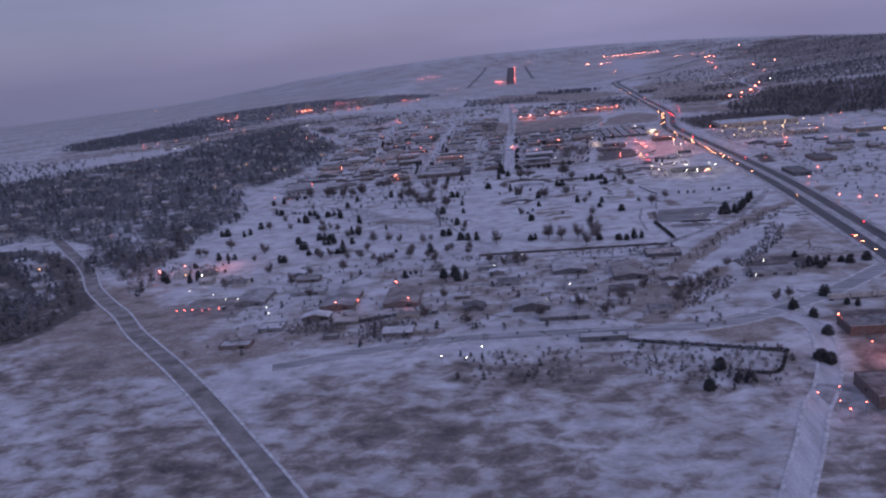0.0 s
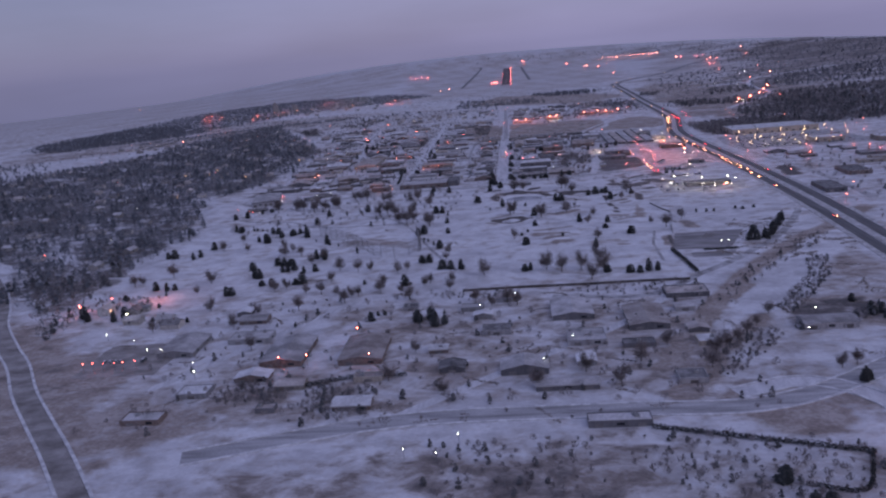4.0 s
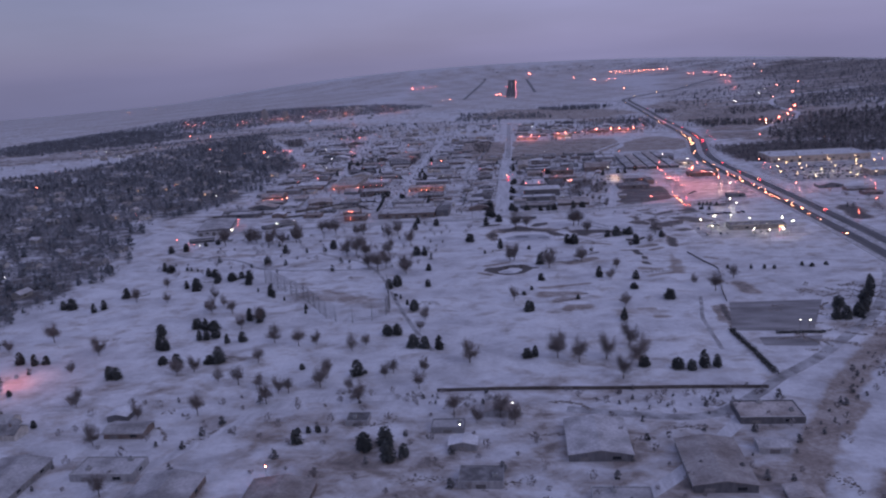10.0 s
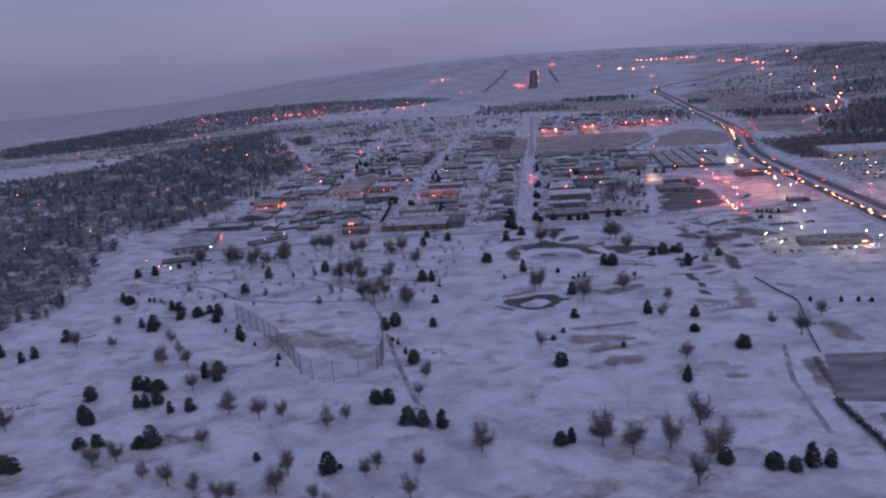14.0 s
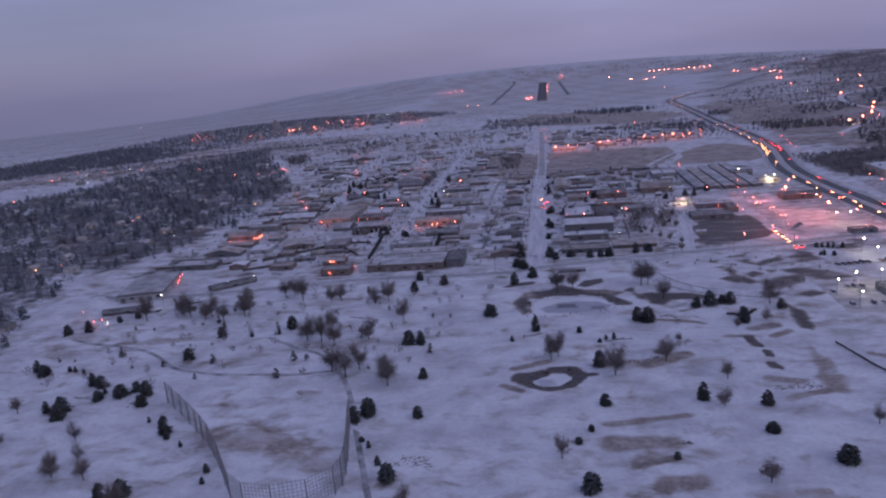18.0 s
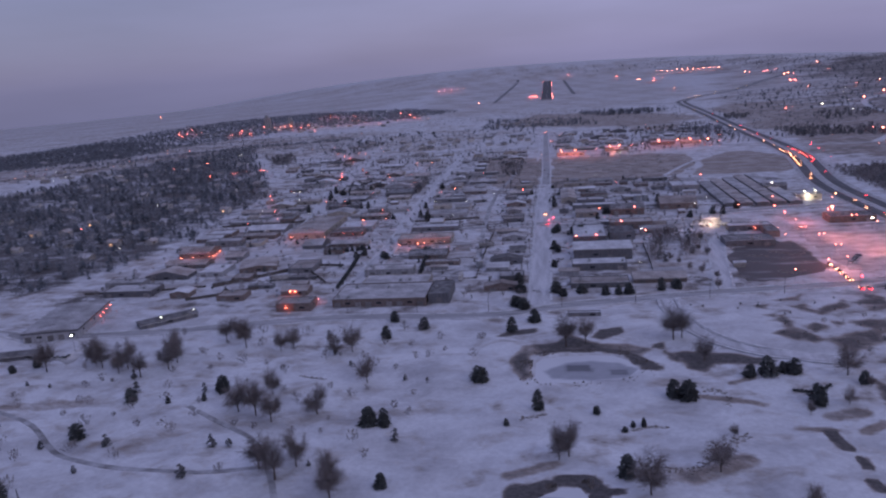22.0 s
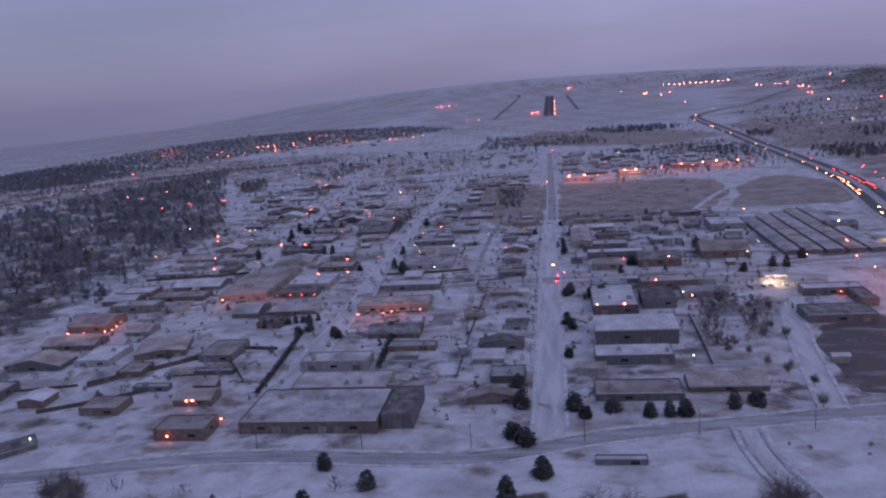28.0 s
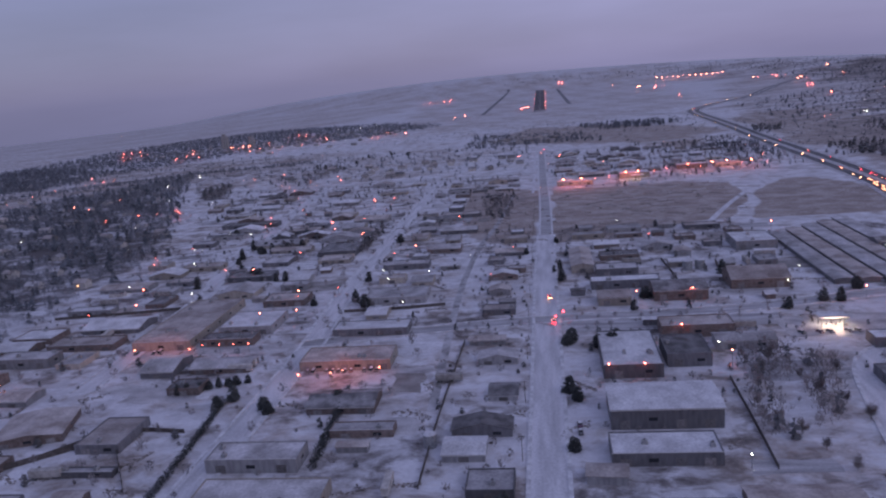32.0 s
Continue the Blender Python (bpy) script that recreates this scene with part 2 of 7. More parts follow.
M = {}
M["ground"] = ground_material()
M["highway"] = road_material("highway_asphalt", (0.07, 0.07, 0.075), (0.19, 0.19, 0.20), 0.35, 0.8, (1.6, 0.12, 1))
M["street"] = road_material("packed_snow_street", (0.49, 0.49, 0.52), (0.72, 0.72, 0.76), 0.32, 0.62, (1.5, 0.2, 1))
M["street_x"] = road_material("packed_snow_cross_street", (0.27, 0.265, 0.275), (0.58, 0.575, 0.605), 0.32, 0.70, (0.2, 1.5, 1))
M["slush"] = road_material("slushy_lane", (0.17, 0.16, 0.16), (0.55, 0.55, 0.58), 0.3, 0.65, (0.8, 0.8, 1))
M["lot"] = road_material("ploughed_lot", (0.28, 0.27, 0.28), (0.62, 0.61, 0.63), 0.3, 0.65, (0.5, 0.7, 1))
M["yard_dirt"] = road_material("frozen_yard_dirt", (0.15, 0.135, 0.125), (0.40, 0.375, 0.37), 0.3, 0.66, (0.5, 0.7, 1))
M["waste_lot"] = road_material("dark_waste_ground", (0.12, 0.105, 0.105), (0.46, 0.45, 0.47), 0.54, 0.74, (0.16, 0.55, 1))
M["worn_turf"] = road_material("worn_frozen_turf", (0.17, 0.16, 0.165), (0.36, 0.35, 0.365), 0.34, 0.70, (0.25, 0.8, 1))
M["runway"] = road_material("runway_asphalt", (0.04, 0.04, 0.045), (0.10, 0.10, 0.11), 0.35, 0.8, (1.5, 0.06, 1))
M["taxiway"] = road_material("taxiway_asphalt", (0.10, 0.10, 0.105), (0.26, 0.26, 0.28), 0.35, 0.8, (1.5, 0.06, 1))
M["runway_paint"] = two_tone("runway_paint", (0.7, 0.7, 0.68), (0.8, 0.8, 0.8), 0.3)
M["snowbank"] = two_tone("ploughed_snow_bank", (0.52, 0.52, 0.55), (0.82, 0.83, 0.86), 0.25, bumpy=0.5)
M["verge"] = two_tone("dirty_roadside_snow", (0.34, 0.33, 0.335), (0.66, 0.66, 0.69), 0.2, bumpy=0.4)
M["ice"] = ice_material()
M["bank"] = two_tone("reedy_bank", (0.10, 0.085, 0.075), (0.34, 0.30, 0.28), 0.35)
M["grass_tuft"] = two_tone("dry_grass_tuft", (0.20, 0.175, 0.16), (0.44, 0.40, 0.385), 0.3)
M["needles"] = two_tone("conifer_needles", (0.042, 0.048, 0.049), (0.105, 0.112, 0.112), 0.9, 0.9, jitter=0.3)
# Distance haze is put into these wood colours: paler, bluer, lower contrast.
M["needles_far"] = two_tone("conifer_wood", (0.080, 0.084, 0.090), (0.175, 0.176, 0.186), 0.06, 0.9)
M["needles_hazed"] = two_tone("haze_blued_conifer_wood", (0.100, 0.115, 0.134), (0.190, 0.210, 0.240), 0.06, 0.9)
M["twigs_hazed"] = two_tone("haze_blued_bare_wood", (0.185, 0.192, 0.213), (0.385, 0.394, 0.43), 0.045, 0.95)
M["needles_far_haze"] = two_tone("haze_paled_ridge_conifers", (0.130, 0.142, 0.165), (0.19, 0.205, 0.235), 0.02, 0.9)
M["twigs_far_haze"] = two_tone("haze_paled_ridge_trees", (0.165, 0.176, 0.20), (0.26, 0.274, 0.31), 0.02, 0.95)
M["bark"] = two_tone("bark", (0.07, 0.055, 0.05), (0.16, 0.13, 0.115), 1.5, 0.95, bumpy=0.4)
M["twigs"] = two_tone("bare_twigs", (0.16, 0.138, 0.135), (0.29, 0.255, 0.25), 0.4, 0.95, jitter=0.2)
# Leafless wood, paled in its colour to imitate haze.
M["twigs_far"] = two_tone("bare_wood", (0.19, 0.175, 0.18), (0.40, 0.375, 0.38), 0.045, 0.95)
M["roof_snow"] = two_tone("snow_on_roof", (0.55, 0.55, 0.58), (0.80, 0.81, 0.85), 0.12, bumpy=0.3, jitter=0.1)
M["roof_grey"] = two_tone("gravel_roof", (0.29, 0.28, 0.285), (0.56, 0.55, 0.575), 0.10, jitter=0.22)
M["roof_brown"] = two_tone("thin_snow_on_brown_roof", (0.28, 0.24, 0.225), (0.54, 0.50, 0.49), 0.10, jitter=0.2)
M["roof_dark"] = two_tone("dark_shingle_roof", (0.11, 0.106, 0.11), (0.28, 0.275, 0.285), 0.2, jitter=0.3)
M["metal_wall"] = ribbed("metal_cladding", (0.24, 0.24, 0.255), (0.40, 0.40, 0.415))
M["beige_wall"] = ribbed("beige_cladding", (0.30, 0.265, 0.23), (0.46, 0.42, 0.37))
M["brick_wall"] = two_tone("brick_wall", (0.15, 0.118, 0.105), (0.25, 0.20, 0.185), 0.6, jitter=0.2)
M["dark_wall"] = ribbed("dark_cladding", (0.11, 0.11, 0.12), (0.19, 0.19, 0.205))
M["siding"] = two_tone("painted_siding", (0.36, 0.34, 0.32), (0.56, 0.54, 0.52), 0.5, jitter=0.4)
M["door"] = two_tone("door_paint", (0.16, 0.15, 0.15), (0.26, 0.25, 0.25), 1.0, jitter=0.4)
M["trim"] = two_tone("trim_paint", (0.45, 0.44, 0.44), (0.62, 0.61, 0.61), 0.8)
M["unit"] = two_tone("galvanised_unit", (0.30, 0.31, 0.32), (0.48, 0.49, 0.5), 1.2, 0.5, 0.4)
M["fence"] = two_tone("weathered_fence", (0.075, 0.065, 0.06), (0.15, 0.13, 0.12), 0.8, jitter=0.2)
M["net"] = two_tone("netting", (0.20, 0.20, 0.21), (0.32, 0.32, 0.33), 0.6)
M["pole"] = two_tone("steel_pole", (0.16, 0.16, 0.17), (0.28, 0.28, 0.29), 1.0, 0.5, 0.5)
M["concrete"] = two_tone("concrete", (0.30, 0.29, 0.28), (0.45, 0.44, 0.43), 0.4, bumpy=0.2)
M["paint"] = paint_material("car_paint", [(0.55, 0.55, 0.57), (0.05, 0.05, 0.055), (0.30, 0.31, 0.33), (0.22, 0.03, 0.03), (0.05, 0.08, 0.17), (0.62, 0.61, 0.58), (0.10, 0.11, 0.12)])
M["tyre"] = two_tone("tyre_rubber", (0.018, 0.018, 0.018), (0.04, 0.04, 0.04), 4.0)
mg, ntg, bg = nodes_of("window_glass", 0.12)
bg.inputs["Base Color"].default_value = (0.03, 0.034, 0.04, 1)
M["glass"] = mg
mg, ntg, bg = nodes_of("lamp_lens", 0.2)
bg.inputs["Base Color"].default_value = (0.5, 0.48, 0.45, 1)
M["lens"] = mg
M["sodium"] = glow("sodium_lamp", (1.0, 0.14, 0.09), 34)
M["sodium_dim"] = glow("small_sodium_lamp", (1.0, 0.12, 0.085), 16)
M["sodium_big"] = glow("bright_sodium_lamp", (1.0, 0.17, 0.09), 42)
M["sodium_far"] = glow("far_sodium_lamp", (1.0, 0.15, 0.095), 40)
M["apron_lamp"] = glow("apron_lamp", (1.0, 0.26, 0.16), 20)
M["white_lamp"] = glow("white_lamp", (1.0, 0.90, 0.72), 24)
M["warm_lamp"] = glow("warm_lamp", (1.0, 0.60, 0.30), 13)
M["white_dim"] = glow("small_white_lamp", (0.95, 0.95, 0.80), 9)
M["red_lamp"] = glow("red_signal_lamp", (1.0, 0.05, 0.08), 16)
M["warm_window"] = glow("lit_window", (1.0, 0.50, 0.22), 1.8)
M["headlight"] = glow("lit_headlight", (1.0, 0.38, 0.19), 20)
M["taillight"] = glow("lit_taillight", (1.0, 0.03, 0.05), 15)

# ---- mesh helpers ----
def rise(x, y):
    """Height of the land: flat, rising to low hills beyond the airfield; the golf course rolls gently."""
    e = np.where(x < -100, 110 - 0.00003 * (x + 100) ** 2, 110 - 0.000017 * (x + 100) ** 2)
    near, hill = np.clip((y - 3372) / 1205, 0, 1), np.clip((y - 4577) / 373, 0, None)
    far = e * (0.32 * near ** 1.15 + 0.68 * hill)
    g = np.clip((x + 335) / 25, 0, 1) * np.clip((120 - x) / 25, 0, 1) * np.clip((y - 625) / 20, 0, 1) * np.clip((985 - y) / 25, 0, 1)
    for cx, cy, wide, deep in ((5, 937, 42, 27), (-6, 832, 32, 26), (72, 962, 34, 34)):
        g = g * (1 - np.exp(-(((x - cx) / wide) ** 2 + ((y - cy) / deep) ** 2) ** 2))
    roll = 0.7 * np.sin(x / 17 + 1.3 * np.sin(y / 31)) * np.sin(y / 13 + x / 41) + 0.5 * np.sin(x / 7.3 + y / 11) * np.sin(y / 6.1)
    mound = 5.0 * np.exp(-((x + 341) / 22) ** 4 - ((y - 974) / 24) ** 4)
    return far + g * roll + mound


def zat(x, y):
    return float(rise(np.float64(x), np.float64(y)))


class Build:
    """Collects vertices and faces of one mesh."""

    def __init__(self):
        self.v, self.f = [], []

    def add(self, verts, faces):
        n = len(self.v)
        self.v += [tuple(p) for p in verts]
        self.f += [tuple(n + i for i in q) for q in faces]
        return self

    def box(self, x0, y0, z0, x1, y1, z1, inset=0.0):
        i = inset
        return self.add([(x0, y0, z0), (x1, y0, z0), (x1, y1, z0), (x0, y1, z0),
                         (x0 + i, y0 + i, z1), (x1 - i, y0 + i, z1), (x1 - i, y1 - i, z1), (x0 + i, y1 - i, z1)],
                        [(3, 2, 1, 0), (4, 5, 6, 7), (0, 1, 5, 4), (1, 2, 6, 5), (2, 3, 7, 6), (3, 0, 4, 7)])

    def tube(self, a, b, r0, r1, n=6):
        a, b = Vector(a), Vector(b)
        d = (b - a).normalized()
        u = d.orthogonal().normalized()
        w = d.cross(u)
        ring = lambda c, r: [c + r * (math.cos(2 * math.pi * k / n) * u + math.sin(2 * math.pi * k / n) * w) for k in range(n)]
        return self.add(ring(a, r0) + ring(b, r1),
                        [(k, (k + 1) % n, n + (k + 1) % n, n + k) for k in range(n)] + [tuple(range(n - 1, -1, -1)), tuple(range(n, 2 * n))])

    def ball(self, c, r, n=6, m=4, squash=1.0):
        vs = [(c[0], c[1], c[2] + r * squash)]
        for j in range(1, m):
            a = math.pi * j / m
            vs += [(c[0] + r * math.sin(a) * math.cos(2 * math.pi * k / n), c[1] + r * math.sin(a) * math.sin(2 * math.pi * k / n), c[2] + r * squash * math.cos(a)) for k in range(n)]
        vs.append((c[0], c[1], c[2] - r * squash))
        fs = [(0, 1 + k, 1 + (k + 1) % n) for k in range(n)]
        for j in range(m - 2):
            o = 1 + j * n
            fs += [(o + k, o + n + k, o + n + (k + 1) % n, o + (k + 1) % n) for k in range(n)]
        o = 1 + (m - 2) * n
        fs += [(o + k, len(vs) - 1, o + (k + 1) % n) for k in range(n)]
        return self.add(vs, fs)

    def mesh(self, name, mat, smooth=False):
        me = bpy.data.meshes.new(name)
        me.from_pydata(self.v, [], self.f)
        me.materials.append(M[mat])
        if smooth:
            me.polygons.foreach_set("use_smooth", [True] * len(me.polygons))
        me.update()
        return me


def part(name, me, parent, label="", m=None):
    ob = new(name, me)
    ob.parent = parent
    if m is not None:
        ob.matrix_basis = m
    if label:
        ob["label"] = label
    return ob


def thing(name, label, category, x=0, y=0, z=None, rz=0, group="", kind=""):
    ob = tagged(new(name), label, category, group, kind)
    ob.empty_display_size = 0.5
    ob.matrix_basis = pose(x, y, zat(x, y) if z is None else z, 0, 0, rz)
    return ob


def structure(name, me, label=""):
    return tagged(new(name, me), label, "", "", "structure")


def inside(px, py, poly):
    """Signed distance to a polygon, positive inside."""
    px, py = np.asarray(px, float), np.asarray(py, float)
    odd = np.zeros(px.shape, bool)
    best = np.full(px.shape, 1e18)
    for (ax, ay), (bx, by) in zip(poly, poly[1:] + poly[:1]):
        dx, dy = bx - ax, by - ay
        t = np.clip(((px - ax) * dx + (py - ay) * dy) / (dx * dx + dy * dy + 1e-9), 0, 1)
        best = np.minimum(best, (px - ax - t * dx) ** 2 + (py - ay - t * dy) ** 2)
        cond = (ay > py) != (by > py)
        xi = ax + (py - ay) * dx / (dy if abs(dy) > 1e-9 else 1e-9)
        odd ^= cond & (px < xi)
    return np.where(odd, 1, -1) * np.sqrt(best)


def line_dist(px, py, pts):
    best = np.full(np.shape(px), 1e18)
    for (ax, ay), (bx, by) in zip(pts, pts[1:]):
        dx, dy = bx - ax, by - ay
        t = np.clip(((px - ax) * dx + (py - ay) * dy) / (dx * dx + dy * dy + 1e-9), 0, 1)
        best = np.minimum(best, (px - ax - t * dx) ** 2 + (py - ay - t * dy) ** 2)
    return np.sqrt(best)


def curve_points(pts, step=12.0):
    """Points along a smooth line through pts."""
    pts = [Vector(p) for p in pts]
    full = [2 * pts[0] - pts[1]] + pts + [2 * pts[-1] - pts[-2]]
    out = []
    for a, b, c, d in zip(full, full[1:], full[2:], full[3:]):
        n = max(1, int((c - b).length / step))
        for k in range(n):
            t = k / n
            out.append(0.5 * ((2 * b) + (c - a) * t + (2 * a - 5 * b + 4 * c - d) * t * t + (3 * b - a - 3 * c + d) * t ** 3))
    return [(p.x, p.y) for p in out + [pts[-1]]]


def ribbon(pts, width, z, mat, thick=0.4, shift=0.0):
    """A strip of even width along pts, with sides down to the ground."""
    b = Build()
    rows = []
    for i, (x, y) in enumerate(pts):
        p, q = pts[max(0, i - 1)], pts[min(len(pts) - 1, i + 1)]
        d = Vector((q[0] - p[0], q[1] - p[1])).normalized()
        nx, ny = d.y, -d.x
        c = (x + nx * shift, y + ny * shift)
        l, r = (c[0] - nx * width / 2, c[1] - ny * width / 2), (c[0] + nx * width / 2, c[1] + ny * width / 2)
        zl = max(zat(*l), zat(*r)) + z
        rows.append([(*l, zl - thick), (*l, zl), (*r, zl), (*r, zl - thick)])
    for r in rows:
        b.v += r
    for i in range(len(rows) - 1):
        o = 4 * i
        b.f += [(o + k, o + k + 4, o + k + 5, o + k + 1) for k in range(3)]
    b.f += [(0, 1, 2, 3), tuple(len(b.v) - 4 + k for k in (3, 2, 1, 0))]
    return b


# ---- the land ----
FOREST_W = [(-345, 700), (-335, 770), (-325, 815), (-340, 876), (-368, 944), (-400, 1060), (-368, 1100), (-346, 1195), (-338, 1300), (-365, 1488), (-440, 1690), (-528, 1883), (-625, 2145), (-672, 1996), (-740, 1880), (-749, 1640), (-807, 1528), (-880, 1450), (-960, 1320), (-1010, 1000), (-860, 740), (-540, 800), (-430, 725), (-425, 660), (-365, 630)]
FOREST_SW = [(-540, 470), (-365, 470), (-380, 560), (-425, 640), (-520, 740), (-860, 730), (-860, 470)]
FOREST_FAR = [(-1191, 1930), (-1290, 2110), (-1250, 2300), (-1210, 2500), (-1200, 2750), (-1180, 3040), (-1050, 3260), (-900, 3390), (-520, 3300), (-300, 3000), (-420, 2780), (-640, 2640), (-720, 2500), (-790, 2330), (-850, 2220), (-840, 2100), (-910, 2010), (-1000, 1960), (-1080, 1880)]
FOREST_E = [(440, 1640), (470, 1540), (520, 1380), (720, 1440), (1250, 1700), (1250, 2150), (850, 2080), (620, 1990)]
BRUSH_E = [(296, 1500), (400, 1530), (486, 1500), (474, 1384), (400, 1382), (330, 1318), (296, 1335)]
GOLF = [(-327, 640), (-337, 730), (-335, 769), (-320, 820), (-280, 900), (-260, 985), (-140, 1000), (0, 1015), (105, 1010), (135, 860), (128, 748), (118, 622)]
STRIP_N = [(58, 2610), (100, 2481), (214, 2480), (270, 2546), (200, 2590)]
BARE = [
    ([(340, 1960), (420, 1960), (620, 2390), (590, 2660), (420, 2700), (345, 2400)], 0.70, 0.18, 50),
    ([(102, 1036), (168, 1044), (174, 1005), (138, 934), (108, 968), (104, 990)], 0.36, 0.30, 8),
    ([(30, 905), (62, 910), (58, 922), (32, 918)], 0.40, 0.05, 5),
    ([(-150, 860), (-60, 880), (-40, 900), (-160, 884)], 0.40, 0.08, 8),
    ([(-290, 880), (-200, 905), (-200, 918), (-300, 892)], 0.40, 0.08, 6),
    ([(-330, 420), (-200, 380), (-150, 420), (-230, 500), (-350, 600), (-440, 700), (-500, 720), (-420, 560), (-540, 440)], 0.70, 0.20, 25),
    ([(-700, 430), (-345, 440), (-345, 500), (-330, 530), (-415, 650), (-480, 730), (-560, 770), (-760, 720)], 0.6, 0.68, 12),
    ([(-440, 735), (-350, 770), (-332, 700), (-334, 600), (-300, 535), (-345, 590), (-390, 660)], 0.45, 0.46, 10),
    ([(147, 516), (178, 520), (202, 545), (190, 556), (160, 548), (146, 530)], 0.6, 0.55, 4),
    ([(-200, 420), (110, 420), (120, 600), (-150, 605)], 0.46, 0.20, 25),
    ([(110, 420), (240, 400), (248, 760), (180, 660), (125, 560)], 0.46, 0.20, 20),
    ([(150, 290), (236, 290), (236, 440), (176, 440), (160, 395)], 0.85, 0.5, 8),
    ([(-3600, 3000), (-1300, 2600), (-700, 3300), (-400, 4400), (-3600, 4700)], 0.44, 0.10, 150),
    ([(1150, 2150), (3600, 2300), (3600, 4200), (2400, 3600)], 0.46, 0.34, 200),
    ([(-500, 2750), (-300, 2650), (330, 2750), (520, 3400), (500, 4500), (-600, 4500), (-500, 3300)], 0.42, 0.05, 120),
    ([(450, 2100), (1400, 2200), (2400, 3600), (1200, 3800), (700, 3000)], 0.58, 0.46, 200),
    ([(1025, 4440), (1270, 4760), (1684, 5000), (3600, 5000), (3000, 3800), (1500, 3150), (1006, 3351), (908, 3570), (972, 3937)], 0.6, 0.52, 300),
    ([(-2600, 4450), (2900, 4150), (3400, 5000), (-3400, 5000)], 0.42, 0.20, 200),
    ([(500, 4300), (1200, 3900), (2600, 3300), (3500, 3600), (3500, 5000), (500, 5000)], 0.35, 0.36, 250),
    ([(-400, 120), (300, 120), (260, 330), (120, 395), (-60, 405), (-180, 380), (-420, 560), (-700, 500), (-700, 120)], 0.5, 0.30, 40),
    ([(-1250, 1560), (-960, 1660), (-780, 1780), (-760, 1830), (-1250, 1680)], 0.34, 0.12, 30),
    ([(-1250, 1700), (-960, 1660), (-640, 1960), (-420, 1900), (-420, 2450), (-900, 2350), (-1150, 2050)], 0.52, 0.30, 60),
    ([(310, 1400), (520, 1250), (1500, 1200), (2700, 3000), (2700, 4400), (700, 4400), (370, 2850), (345, 1900)], 0.46, 0.32, 170),
    ([(-760, 1990), (-560, 1960), (-400, 1880), (-150, 1880), (-60, 2250), (-420, 2420), (-700, 2380)], 0.40, 0.14, 40),
    ([(-2600, 1500), (-1200, 1500), (-1180, 2400), (-1100, 3300), (-2600, 4200)], 0.42, 0.16, 200),
    ([(-1500, 1900), (-1150, 2050), (-1000, 2350), (-1160, 2500), (-1600, 2300)], 0.30, 0.0, 60),
    ([(-640, 1990), (-420, 1900), (-380, 2200), (-640, 2330)], 0.36, 0.14, 30),
    ([(-900, 2120), (-660, 2380), (-430, 2440), (-420, 2360), (-640, 2250), (-860, 2030)], 0.30, 0.10, 25),
    ([(-400, 2400), (-160, 2500), (60, 2640), (40, 2700), (-380, 2560)], 0.34, 0.1, 40),
    ([(60, 2200), (300, 2240), (315, 2460), (80, 2400)], 0.40, 0.08, 40),
    ([(-512, 1913), (-484, 1961), (-424, 1818), (-458, 1807)], 0.5, 0.5, 8),
    ([(-597, 1954), (-576, 2065), (-470, 2160), (-380, 2110), (-400, 2060), (-540, 1990)], 0.45, 0.42, 15),
    ([(430, 1300), (700, 1250), (800, 1000), (520, 900), (420, 1100)], 0.34, 0.14, 60),
    ([(300, 600), (480, 560), (520, 800), (330, 800)], 0.28, 0.05, 30),
    ([(-140, 2270), (60, 2260), (90, 2420), (-150, 2500)], 0.35, 0.3, 30),
    ([(290, 980), (420, 960), (520, 1080), (430, 1120), (310, 1100)], 0.35, 0.1, 30),
]

# the brown fields beside and beyond the main street
BARE += [
    ([(-9, 1722), (63, 1712), (128, 1722), (176, 1690), (172, 1610), (130, 1508), (60, 1478), (41, 1452), (-9, 1450)], 1.5, 0.12, 6),
    ([(-108, 1760), (-24, 1722), (-23, 1470), (-40, 1436), (-72, 1490), (-101, 1620)], 1.3, 0.18, 10),
    ([(148, 1500), (240, 1496), (270, 1533), (284, 1607), (262, 1690), (228, 1690), (186, 1622)], 1.5, 0.12, 6),
    ([(330, 1640), (430, 1560), (560, 1640), (760, 1880), (720, 2260), (420, 2300), (350, 2000)], 0.78, 0.24, 50),
    ([(-90, 2300), (110, 2210), (210, 2000), (300, 2340), (150, 2600), (-87, 2690)], 0.85, 0.16, 50),
    ([(104, 1072), (158, 1090), (162, 1170), (113, 1152)], 1.0, 0.74, 5),
]
# dry grass showing through on the course, the banks round its pond, and a worn mound to the south
BARE += [
    ([(-216, 836), (-150, 856), (-118, 886), (-184, 880)], 0.40, 0.06, 6),
    ([(-160, 768), (-98, 738), (-88, 752), (-140, 788)], 0.40, 0.10, 6),
    ([(14, 746), (46, 750), (48, 764), (16, 760)], 0.40, 0.06, 5),
    ([(26, 834), (76, 838), (80, 850), (30, 848)], 0.40, 0.06, 5),
    ([(48, 714), (84, 720), (82, 736), (50, 732)], 0.40, 0.08, 5),
    ([(74, 420), (104, 443), (122, 450), (141, 422), (138, 408), (115, 401)], 0.72, 0.10, 8),
    ([(118, 575), (136, 598), (146, 588), (132, 562)], 1.1, 0.10, 3),
]
